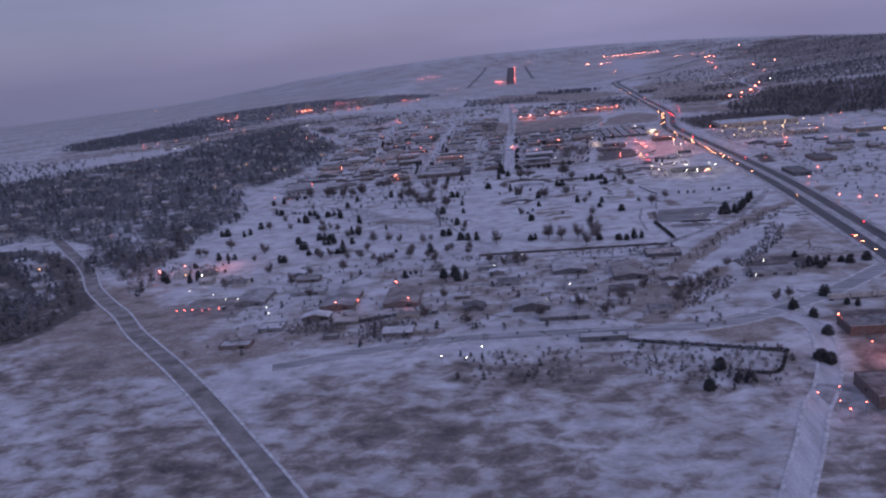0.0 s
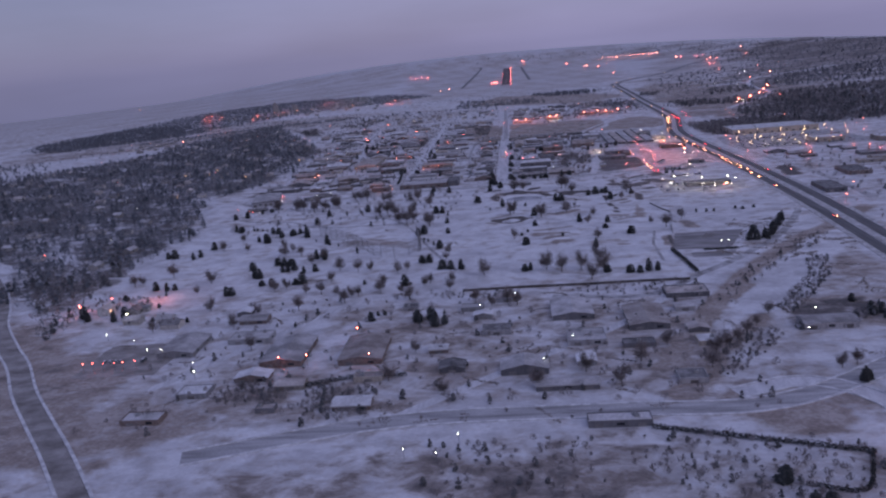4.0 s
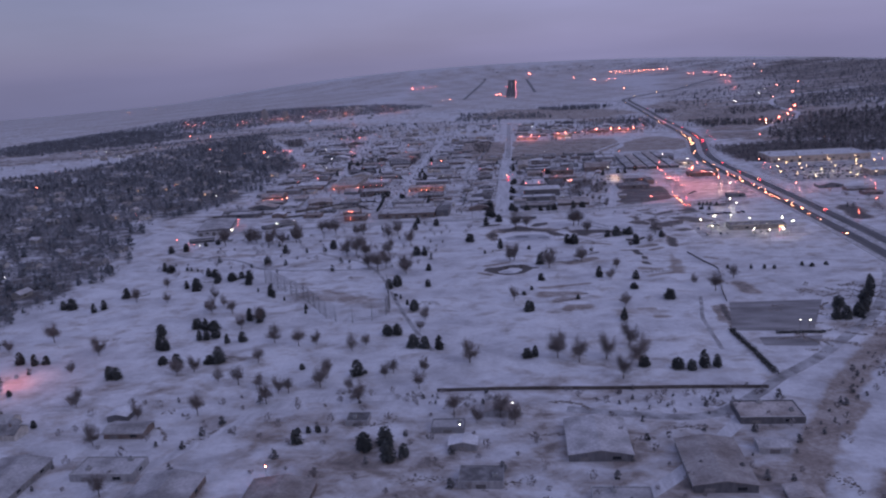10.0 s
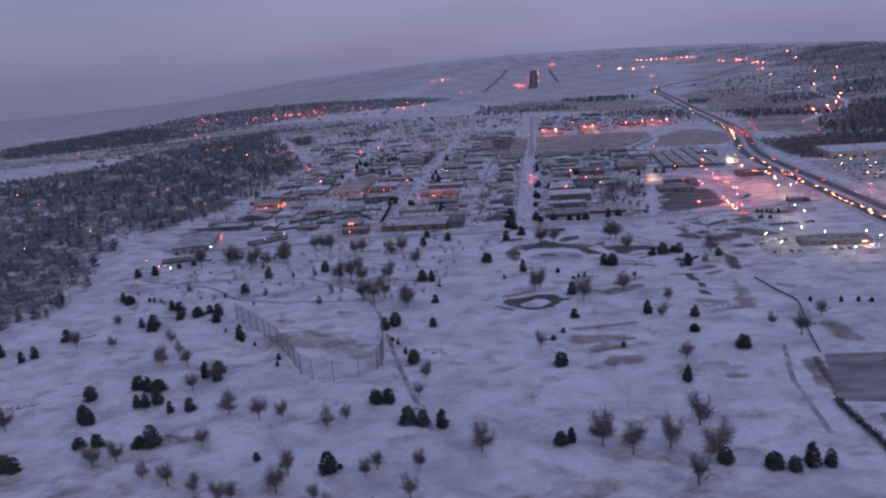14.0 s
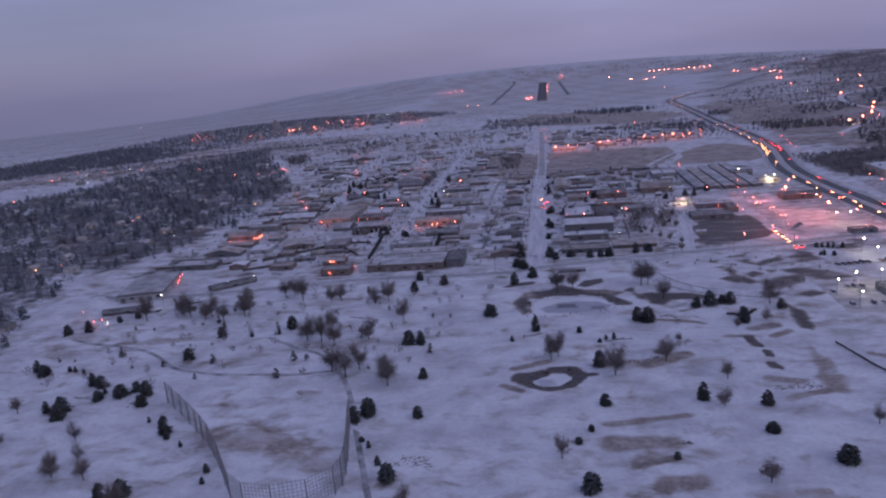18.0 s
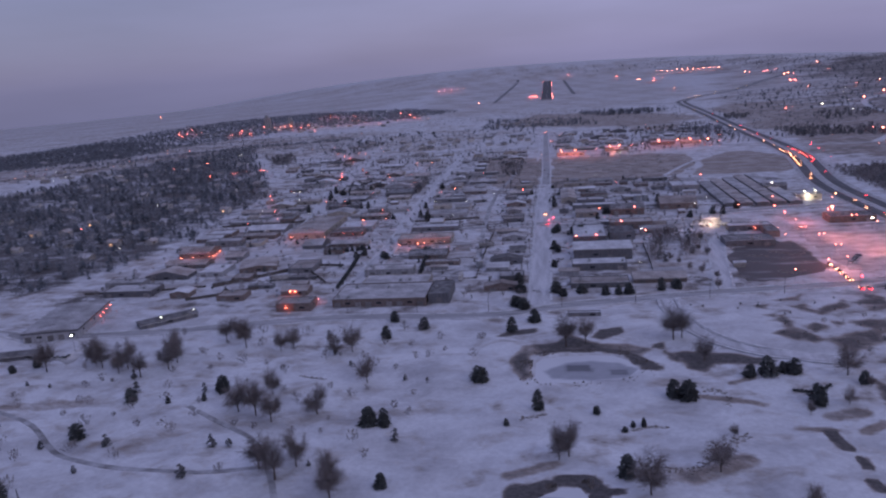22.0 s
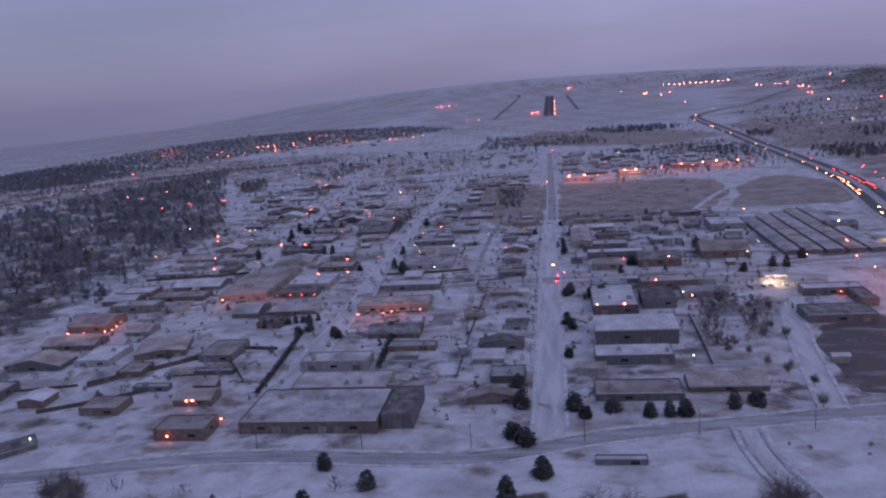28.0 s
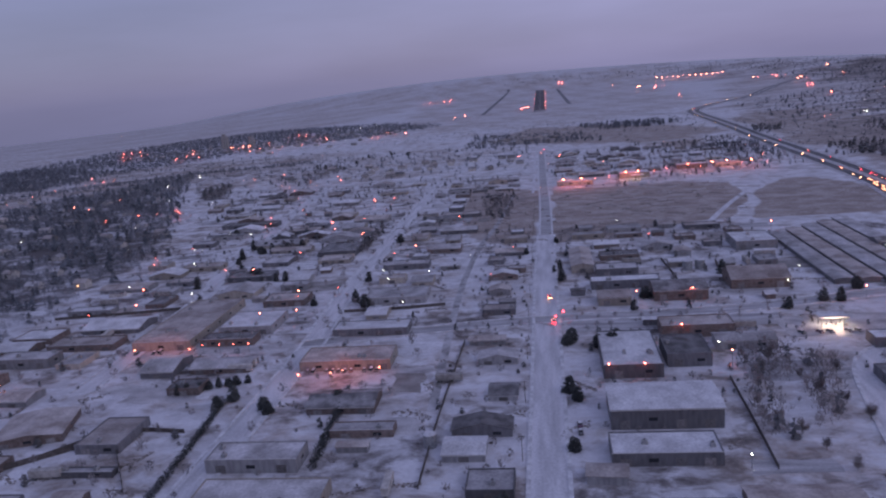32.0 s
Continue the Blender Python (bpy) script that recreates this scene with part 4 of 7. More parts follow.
# ---- trees ----
def conifer_meshes(seed, h, r, plump):
    """A tapered trunk, and a ragged crown: boughs at uneven levels, each a fan of drooping sprays."""
    rnd = random.Random(seed)
    t = Build().tube((0, 0, 0), (0, 0, h * 0.93), 0.03 * h, 0.005 * h, 7)
    c = Build()
    lobes = [(rnd.uniform(0, 6.283), rnd.uniform(0.75, 1.2)) for _ in range(5)]
    for k in range(150):
        f = ((k + rnd.random()) / 150) ** 1.15
        a = rnd.uniform(0, 2 * math.pi)
        lobe = max(s * (0.72 + 0.28 * math.cos(a - o)) for o, s in lobes)
        z = h * (0.05 + 0.93 * f)
        reach = r * min(1.0, 0.62 + f * 2.4) * (1 - f) ** plump * lobe * rnd.uniform(0.72, 1.05) + 0.15
        d = Vector((math.cos(a), math.sin(a), 0))
        for _ in range(7):
            q = rnd.uniform(0.3, 1.0)
            turn = rnd.gauss(0, 0.30)
            e = Vector((math.cos(a + turn), math.sin(a + turn), 0))
            root = d * reach * q * 0.55 + Vector((0, 0, z + rnd.uniform(-0.2, 0.35)))
            tip = e * reach * q + Vector((0, 0, z - reach * q * rnd.uniform(0.0, 0.35) + rnd.uniform(-0.25, 0.25)))
            w = Vector((-e.y, e.x, 0)) * rnd.uniform(0.20, 0.42) * (0.6 + 0.4 * (1 - f)) * r * 0.36
            mid = root.lerp(tip, 0.6)
            c.add([root, mid + w, tip, mid - w + Vector((0, 0, rnd.uniform(-0.2, 0.3)))], [(0, 1, 2), (0, 2, 3)])
    return t.mesh("trunk", "bark"), c.mesh("crown", "needles")


def bare_meshes(seed, h, r):
    """Trunk with steep forking limbs, and a deep vase-shaped crown of fine leafless twigs."""
    rnd = random.Random(seed)
    t, c = Build(), Build()
    fork = h * rnd.uniform(0.08, 0.15)
    t.tube((0, 0, 0), (0, 0, fork), 0.019 * h, 0.016 * h, 7)
    t.tube((0, 0, fork), (0, 0, h * 0.62), 0.014 * h, 0.004 * h, 6)
    for k in range(15):
        a = 2 * math.pi * (k + rnd.random()) / 15
        lean = rnd.uniform(0.2, 1.0)
        end = Vector((math.cos(a) * r * lean, math.sin(a) * r * lean, h * rnd.uniform(0.40, 1.0) * (1.06 - 0.30 * lean)))
        base = Vector((0, 0, fork + h * rnd.uniform(0.0, 0.36)))
        knee = base.lerp(end, 0.42) + Vector((math.cos(a), math.sin(a), -0.3)) * r * 0.12
        t.tube(base, knee, 0.007 * h, 0.004 * h, 5)
        t.tube(knee, end, 0.004 * h, 0.0015 * h, 4)
        for _ in range(70):
            p = base.lerp(knee, rnd.uniform(0.45, 1)) if rnd.random() < 0.35 else knee.lerp(end, rnd.random())
            d = Vector((math.cos(a) * 0.45 + rnd.gauss(0, 0.8), math.sin(a) * 0.45 + rnd.gauss(0, 0.8), rnd.gauss(0.30, 0.6))).normalized()
            q = p + d * rnd.uniform(0.10, 0.24) * h
            s = d.orthogonal().normalized() * rnd.uniform(0.025, 0.055)
            c.add([p - s, p + s, q], [(0, 1, 2)])
            for _ in range(4):
                m2 = p.lerp(q, rnd.uniform(0.25, 1))
                e2 = m2 + (d + Vector((rnd.gauss(0, 0.8), rnd.gauss(0, 0.8), rnd.gauss(0.2, 0.6)))).normalized() * rnd.uniform(0.05, 0.11) * h
                c.add([m2 - s * 0.8, m2 + s * 0.8, e2], [(0, 1, 2)])
    return t.mesh("trunk", "bark"), c.mesh("crown", "twigs")


def tree_proto(kind, seed, h, r, plump=0.8):
    meshes = conifer_meshes(seed, h, r, plump) if kind == "conifer" else bare_meshes(seed, h, r)
    return meshes


CONIFERS = [tree_proto("conifer", 11, 9.0, 4.6, 0.30), tree_proto("conifer", 12, 8.2, 4.9, 0.26), tree_proto("conifer", 13, 10.5, 4.2, 0.42), tree_proto("conifer", 14, 7.2, 4.4, 0.28), tree_proto("conifer", 15, 8.6, 5.0, 0.34), tree_proto("conifer", 16, 9.6, 4.0, 0.36)]
BARES = [tree_proto("bare", 21, 14.5, 4.2), tree_proto("bare", 22, 12.5, 4.8), tree_proto("bare", 23, 16.0, 3.6), tree_proto("bare", 24, 13.5, 4.6)]
TREE_RND = random.Random(77)


def plant(pool, name, label, group, spots, s0=0.72, s1=1.18):
    for x, y in spots:
        s = TREE_RND.uniform(s0, s1)
        t = thing(name, label, "tree", x + TREE_RND.uniform(-1, 1), y + TREE_RND.uniform(-1, 1), None, TREE_RND.uniform(0, 360), group)
        t.scale = (s * TREE_RND.uniform(0.85, 1.15), s * TREE_RND.uniform(0.85, 1.15), s * (0.82 if "conifer" in name else 0.95))
        trunk, crown = TREE_RND.choice(pool)
        part("trunk", trunk, t)
        part("crown", crown, t)


PINE = "dark green conifer with a dense ragged crown on snow"
BARE_LABEL = "leafless grey-brown deciduous tree standing in snow"
plant(CONIFERS, "conifer_tree", PINE, "golf course conifers", [(183, 704), (203, 728), (211, 742), (219, 757), (95, 899), (76, 924), (83, 925), (89, 925), (94, 925), (-309, 916), (-296, 918), (-285, 934), (-278, 942), (-47, 551), (-295, 618), (-217, 634), (-212, 634), (-294, 636), (-196, 652), (-189, 653), (-170, 653), (-165, 654), (-272, 654), (-265, 656), (-281, 656), (-44, 668), (-53, 671), (-58, 673), (-203, 674), (-209, 676), (-171, 685), (-163, 686), (-71, 690), (-191, 691), (-77, 691), (-186, 692), (-182, 694), (-217, 697), (-189, 708), (-194, 708), (60, 709), (-200, 710), (-162, 717), (-169, 721), (-165, 727), (5, 730), (-68, 737), (93, 746), (-290, 749), (-284, 751), (-317, 758), (-311, 758), (74, 769), (-175, 777), (-280, 779), (-90, 784), (-63, 788), (-86, 789)])
plant(CONIFERS, "conifer_tree", PINE, "golf course conifers", [(80, 794), (-236, 794), (15, 797), (54, 799), (-246, 800), (-240, 801), (-200, 806), (-227, 815), (-217, 816), (-204, 817), (-210, 821), (-236, 829), (-67, 830), (-242, 831), (15, 841), (-280, 847), (-287, 852), (-335, 856), (-204, 865), (-83, 876), (-77, 876), (-15, 890), (95, 894), (45, 898), (-201, 900), (40, 901), (-160, 911), (119, 915), (-43, 920), (-98, 979), (-30, 986), (-79, 991), (-18, 1001), (-99, 1005), (8, 656), (3, 652), (62, 640), (77, 636), (82, 634), (90, 637)])
plant(CONIFERS, "conifer_tree", PINE, "golf course conifers", [(96, 636), (222, 770), (214, 748), (200, 722), (190, 706), (185, 722), (176, 702), (206, 738), (196, 714)])
plant(CONIFERS, "small_conifer", "small dark conifer on the snowy course", "golf course conifers", [(-92, 571), (-96, 571), (-88, 573), (-224, 579), (-234, 581), (-250, 585), (-260, 613), (-80, 636), (-115, 642), (-137, 736), (-141, 745), (38, 749), (-74, 750), (-79, 763), (2, 764), (-162, 766), (-83, 767), (8, 772), (-172, 774), (-188, 790), (-217, 820), (-229, 821), (-258, 852), (-264, 853), (-269, 853), (17, 873), (21, 876), (-27, 876), (26, 877), (8, 887), (-180, 897), (-164, 901), (196, 814), (203, 812), (212, 815), (146, 812), (161, 810), (169, 809), (177, 808)], 0.35, 0.5)
plant(BARES, "bare_tree", BARE_LABEL, "golf course bare trees", [(-176, 586), (-118, 612), (-83, 614), (-113, 614), (-50, 615), (-98, 619), (-131, 619), (-143, 623), (-154, 628), (-98, 630), (-69, 630), (-64, 635), (-49, 636), (-180, 638), (-243, 642), (-173, 642), (-142, 654), (-242, 669), (-305, 670), (-93, 670), (-301, 676), (-86, 676), (-125, 676), (-117, 678), (-140, 679), (-281, 689), (-58, 697), (-170, 708), (-161, 716), (-58, 719), (64, 734), (-189, 739), (-202, 740), (-208, 748), (-4, 751), (-200, 753), (125, 761), (-245, 766), (-268, 766), (-212, 773), (114, 776), (144, 787), (63, 792), (-260, 798), (69, 822)], 0.6, 1.0)
plant(BARES, "bare_tree", BARE_LABEL, "golf course bare trees", [(-267, 936), (-247, 946), (-201, 937), (-225, 933), (-84, 823), (22, 827), (-88, 833), (-108, 835), (-116, 843), (-104, 844), (-8, 850), (-4, 852), (-126, 881), (-108, 887), (-136, 888), (-146, 892), (-134, 907), (-95, 919), (114, 924), (-212, 928), (-224, 939), (-239, 941), (59, 941), (-249, 948), (-202, 949), (-208, 956), (-120, 958), (-112, 960), (-2, 962), (-150, 962), (-146, 966), (6, 966), (-171, 966), (50, 969), (54, 973), (-187, 977), (-181, 982), (58, 667), (58, 640), (18, 651), (30, 646), (44, 650), (49, 625), (-27, 646), (46, 843)], 0.95, 1.35)
plant(BARES, "bare_tree", BARE_LABEL, "creek bare trees", [(106, 895), (119, 911), (56, 868), (90, 888), (62, 1148), (66, 1136), (70, 1124), (74, 1112), (80, 1100), (86, 1088), (92, 1074), (65, 1062), (89, 1054), (78, 1193), (72, 1180), (66, 1166), (88, 1160), (94, 1148), (100, 1177), (98, 1134), (84, 1172)], 0.4, 0.65)
plant(CONIFERS, "roadside_conifer", "short dark conifer in a row beside a road", "roadside conifers", [(178, 1044), (182, 1043), (185, 1042), (189, 1041), (194, 1040), (174, 1023), (177, 1022), (182, 1021)], 0.42, 0.55)
plant(CONIFERS, "conifer_tree", "dark conifer beside a snowy street", "street conifers", [(-30, 1030), (-26, 1024), (-18, 1001), (-8, 1165), (-5, 1157), (9, 1052), (36, 1049), (65, 1058), (30, 1047), (-28, 1056), (-7, 1054), (-30, 1074), (-2, 1046), (23, 1047), (55, 1054), (-7, 1222), (-4, 1228), (14, 1216), (7, 1218), (31, 1272), (108, 1265), (127, 1274), (137, 1272), (152, 1296), (-31, 1416), (-8, 1448), (-7, 1370), (-8, 1338), (26, 1396), (91, 1338), (-9, 1114), (17, 1226), (38, 1294)])
plant(CONIFERS, "conifer_tree", "dark conifer in a snowy yard", "yard conifers", [(-129, 1403), (-137, 1481), (-165, 1488), (-222, 1482), (-246, 1475), (-256, 1488), (-252, 1466), (-234, 1483), (-258, 1432), (-262, 1447), (-126, 1552), (-372, 2093), (-389, 2102), (-294, 2256), (-259, 2233), (-332, 2233), (-333, 2148), (-138, 1156), (-133, 1151), (-106, 1158), (-155, 1166), (-160, 1160), (-136, 1360), (-229, 1387), (-223, 1385), (-207, 1372), (-199, 1371), (-244, 1401), (-310, 1556), (-266, 1483), (-260, 1361), (-125, 1301), (-160, 1307), (-135, 1312)])
plant(CONIFERS, "conifer_tree", "dark conifer near a south side lot", "south conifers", [(153, 446), (160, 433), (157, 405), (142, 372), (145, 368), (194, 531), (198, 524), (203, 529), (220, 532), (233, 538), (179, 468), (103, 350), (93, 366), (97, 352), (81, 345), (-306, 598), (-300, 590), (-280, 588), (-275, 594), (-64, 556), (-56, 560), (-96, 563), (-52, 548), (-83, 632)])
plant(BARES, "bare_tree", "leafless tree on the scrubby south side", "south bare trees", [(157, 466), (150, 462), (120, 512), (112, 503), (104, 494), (98, 486), (92, 470), (128, 522), (140, 540), (-150, 590), (-120, 600), (-75, 600), (-30, 590), (-20, 580), (-10, 585), (-2, 578), (-60, 505), (-70, 470), (-160, 520), (-185, 560), (-215, 600), (-240, 560), (60, 480), (75, 500), (45, 455), (30, 470), (5, 455), (-40, 450)], 0.6, 0.95)
for x, y in ((-184, 1175), (-180, 1176), (-176, 1178), (-172, 1180), (-168, 1181), (-164, 1183), (-160, 1185), (-156, 1186)):
    plant(CONIFERS, "conifer_tree", "dark conifer in a tall windbreak row", "windbreak conifers", [(x, y)], 0.55, 0.7)


plant(CONIFERS, "conifer_tree", "dark conifer beside a south-side yard", "south-side conifers", [(190, 554), (196, 540), (199, 532), (208, 539), (215, 537), (221, 533), (236, 542), (155, 449), (186, 452), (190, 446)], 0.6, 0.9)


def wood(name, label, poly, spacing, share, hmin, hmax, seed, mats, sprays=32, wide=1.0, edge=1.0):
    """Uncounted trees over an area, half conifers and half leafless, as one sheet of crowns."""
    rnd = np.random.RandomState(seed)
    xs, ys = [p[0] for p in poly], [p[1] for p in poly]
    gx, gy = np.meshgrid(np.arange(min(xs), max(xs), spacing), np.arange(min(ys), max(ys), spacing))
    gx = gx + rnd.uniform(-0.5, 0.5, gx.shape) * spacing
    gy = gy + rnd.uniform(-0.5, 0.5, gy.shape) * spacing
    clump = np.sin(gx / 37 + 2 * np.sin(gy / 53)) * np.sin(gy / 43 + gx / 71)
    keep = (inside(gx, gy, poly) > edge * rnd.uniform(-12, 8, gx.shape)) & (clump > -0.88)
    if name == "woodland":
        keep &= np.sin(gx / 13 + 2 * np.sin(gy / 17)) * np.sin(gy / 15 + gx / 23) > -0.72
    for bx, by, br in CLEAR:
        keep &= (gx - bx) ** 2 + (gy - by) ** 2 > br * br
    x, y = gx[keep], gy[keep]
    z = rise(x, y)
    green = rnd.uniform(0, 1, len(x)) < share
    for flag, mat in ((True, mats[0]), (False, mats[1])):
        sel = np.flatnonzero(green == flag)
        v, f = [], []
        for i in sel:
            h = rnd.uniform(hmin, hmax)
            r = h * (rnd.uniform(0.32, 0.48) if flag else rnd.uniform(0.42, 0.58))
            n = sprays
            u = rnd.uniform(0, 1, (n, 4))
            for a, b, c, d in u:
                ang = a * 6.2832
                if flag:
                    zz = h * (0.08 + 0.9 * b)
                    rr = r * min(1, 0.5 + 3 * b) * (1 - b) ** 0.42 * (0.65 + 0.5 * c) + 0.1
                    w = r * (0.25 + 0.35 * d) * wide
                    tip = (x[i] + math.cos(ang) * rr, y[i] + math.sin(ang) * rr, z[i] + zz - 0.2 * rr)
                    root = (x[i], y[i], z[i] + zz + 0.12 * h)
                    sx, sy = -math.sin(ang) * w, math.cos(ang) * w
                    k = len(v)
                    v += [root, (tip[0] + sx, tip[1] + sy, tip[2]), (tip[0] - sx, tip[1] - sy, tip[2])]
                    f.append((k, k + 1, k + 2))
                else:
                    zz = h * (0.28 + 0.72 * b)
                    rr = r * math.sqrt(max(0.05, 1 - (2 * b - 0.9) ** 2)) * (0.12 + 0.93 * c)
                    px, py = x[i] + math.cos(ang) * rr, y[i] + math.sin(ang) * rr
                    w, ln = (0.10 + 0.16 * d) * wide, 0.13 * h
                    k = len(v)
                    v += [(px - w, py, z[i] + zz - ln), (px + w, py, z[i] + zz - ln), (px + math.cos(ang) * ln * 0.8, py + math.sin(ang) * ln * 0.8, z[i] + zz + ln), (px, py - w, z[i] + zz), (px, py + w, z[i] + zz)]
                    f += [(k, k + 1, k + 2), (k + 3, k + 4, k + 2)]
            k = len(v)
            t = 0.02 * h
            v += [(x[i] - t, y[i], z[i] - 0.2), (x[i] + t, y[i], z[i] - 0.2), (x[i], y[i] + t, z[i] - 0.2), (x[i], y[i], z[i] + 0.75 * h)]
            f += [(k, k + 1, k + 3), (k + 1, k + 2, k + 3), (k + 2, k, k + 3)]
        me = bpy.data.meshes.new(name)
        me.from_pydata(v, [], f)
        me.materials.append(M[mat])
        tagged(new(name, me), label[0] if flag else label[1], "trees", "", "stuff")

# ---- buildings ----
TAKEN = []          # footprints: x0, y0, x1, y1
CLEAR = []          # spots kept free of trees
UNIT_WIN = Build().box(-0.5, -0.06, -0.5, 0.5, 0.06, 0.5).mesh("window", "glass")
UNIT_LIT = Build().box(-0.5, -0.06, -0.5, 0.5, 0.06, 0.5).mesh("window", "warm_window")
UNIT_DOOR = Build().box(-0.5, -0.07, 0, 0.5, 0.07, 1.0).mesh("door", "door")
UNIT_AC = Build().box(-1.1, -0.8, 0, 1.1, 0.8, 1.3, 0.08).box(-0.7, -0.5, 1.3, 0.7, 0.5, 1.5, 0.1).mesh("roof_unit", "unit")
UNIT_FAN = Build().tube((0, 0, 1.5), (0, 0, 1.75), 0.42, 0.46, 10).mesh("fan_cowl", "dark_wall")
B_RND = random.Random(31)


def scaled(x, y, z, sx, sy, sz, rz=0):
    return pose(x, y, z, 0, 0, rz) @ Matrix.Diagonal((sx, sy, sz, 1))


def roof_flat(w, d, h, mat):
    return Build().box(0.35, 0.35, h - 0.35, w - 0.35, d - 0.35, h - 0.1).mesh("roof", mat)


def roof_gable(w, d, h, mat, pitch, along_x):
    """Two thick slopes with overhanging eaves."""
    b, o, t = Build(), 0.5, 0.28
    if along_x:
        rz = h + d / 2 * pitch
        for s in (0, 1):
            y_e, y_r = (-o, d / 2) if s == 0 else (d + o, d / 2)
            z_e = h - o * pitch
            q = [(-o, y_e, z_e), (w + o, y_e, z_e), (w + o, y_r, rz), (-o, y_r, rz)]
            q = q if s == 0 else q[::-1]
            b.add([(x, y, z) for x, y, z in q] + [(x, y, z + t) for x, y, z in q], [(3, 2, 1, 0), (4, 5, 6, 7), (0, 1, 5, 4), (1, 2, 6, 5), (2, 3, 7, 6), (3, 0, 4, 7)])
    else:
        rz = h + w / 2 * pitch
        for s in (0, 1):
            x_e, x_r = (-o, w / 2) if s == 0 else (w + o, w / 2)
            z_e = h - o * pitch
            q = [(x_e, d + o, z_e), (x_e, -o, z_e), (x_r, -o, rz), (x_r, d + o, rz)]
            q = q if s == 0 else q[::-1]
            b.add([(x, y, z) for x, y, z in q] + [(x, y, z + t) for x, y, z in q], [(3, 2, 1, 0), (4, 5, 6, 7), (0, 1, 5, 4), (1, 2, 6, 5), (2, 3, 7, 6), (3, 0, 4, 7)])
    return b.mesh("roof", mat)


def walls(w, d, h, mat, gable=None, pitch=0.0):
    b = Build().box(0, 0, -0.5, w, d, h - (0.4 if gable is None else 0.0))
    if gable == "x":
        top = h + d / 2 * pitch
        for x in (0.0, w - 0.3):
            b.add([(x, 0, h), (x + 0.3, 0, h), (x + 0.3, d, h), (x, d, h), (x, d / 2, top), (x + 0.3, d / 2, top)], [(0, 4, 3), (1, 2, 5), (0, 1, 5, 4), (2, 3, 4, 5)])
    elif gable == "y":
        top = h + w / 2 * pitch
        for y in (0.0, d - 0.3):
            b.add([(0, y, h), (0, y + 0.3, h), (w, y + 0.3, h), (w, y, h), (w / 2, y, top), (w / 2, y + 0.3, top)], [(0, 3, 4), (1, 5, 2), (0, 4, 5, 1), (3, 2, 5, 4)])
    else:
        # parapet round a flat roof
        for x0, y0, x1, y1 in ((0, 0, w, 0.35), (0, d - 0.35, w, d), (0, 0.35, 0.35, d - 0.35), (w - 0.35, 0.35, w, d - 0.35)):
            b.box(x0, y0, h - 0.4, x1, y1, h + 0.3)
    return b.mesh("wall", mat)


def warehouse(x, y, w, d, h=6.0, roof="flat", rmat="roof_grey", wmat="metal_wall", label="", rz=0, pitch=0.22, units=2, bays=None, lit=0, name="warehouse", windows=True, fascia=False):
    """Front left corner at x, y; the front faces down the approach."""
    zz = zat(x + w / 2, y + d / 2)
    t = thing(name, label or LABELS.get((rmat, roof), "industrial building with a flat roof in snow"), "building", x, y, zz, rz, "industrial buildings")
    g = None if roof == "flat" else ("x" if roof == "gable_x" else "y")
    part("wall", walls(w, d, h, wmat, g, pitch), t)
    part("roof", roof_flat(w, d, h, rmat) if g is None else roof_gable(w, d, h, rmat, pitch, g == "x"), t)
    bays = max(1, int(w / 9)) if bays is None else bays
    for k in range(bays):
        bx = w * (k + 0.5) / bays
        if k % 3 == 1:
            part("window", UNIT_LIT if lit and k % (lit + 1) == 0 else UNIT_WIN, t, "", scaled(bx, -0.03, h * 0.5, min(3.2, w / bays * 0.5), 1, 1.3))
        else:
            part("loading_door", UNIT_DOOR, t, "roller loading door", scaled(bx, -0.03, 0, min(3.6, w / bays * 0.55), 1, min(3.6, h * 0.62)))
    if windows and d > 12 and y < 1420:
        for k in range(max(1, int(d / 15))):
            yy = d * (k + 0.5) / max(1, int(d / 15))
            part("window", UNIT_WIN, t, "", scaled(w + 0.03, yy, h * 0.55, 2.2, 1, 1.1, 90))
            part("window", UNIT_WIN, t, "", scaled(-0.03, yy, h * 0.55, 2.2, 1, 1.1, 90))
    if g is None:
        if w > 22:
            part("coping", Build().box(-0.12, -0.12, h + 0.3, w + 0.12, 0.45, h + 0.42).mesh("coping", "trim"), t)
        for _ in range(units if y < 1450 else 0):
            unit = part("roof_unit", UNIT_AC, t, "galvanised rooftop air unit", pose(B_RND.uniform(2, max(2.1, w - 2)), B_RND.uniform(2, max(2.1, d - 2)), h - 0.12, 0, 0, B_RND.choice((0, 90))))
            part("fan_cowl", UNIT_FAN, unit, "round dark fan cowl")
    else:
        part("eaves_board", Build().box(-0.5, -0.62, h - 0.42, w + 0.5, -0.5, h - 0.12).mesh("eaves", "trim") if g == "x" else Build().box(-0.62, -0.5, h - 0.42, -0.5, d + 0.5, h - 0.12).mesh("eaves", "trim"), t)
    if fascia:
        part("fascia", Build().box(-0.6, -0.75, h - 0.9, w + 0.6, -0.55, h + 0.15).mesh("fascia", "dark_wall"), t, "dark eaves fascia")
        part("fascia", Build().box(w + 0.55, -0.5, h - 0.9, w + 0.75, d + 0.5, h + 0.15).mesh("fascia", "dark_wall"), t, "dark eaves fascia")
    TAKEN.append((x - 2, y - 2, x + w + 2, y + d + 2))
    return t


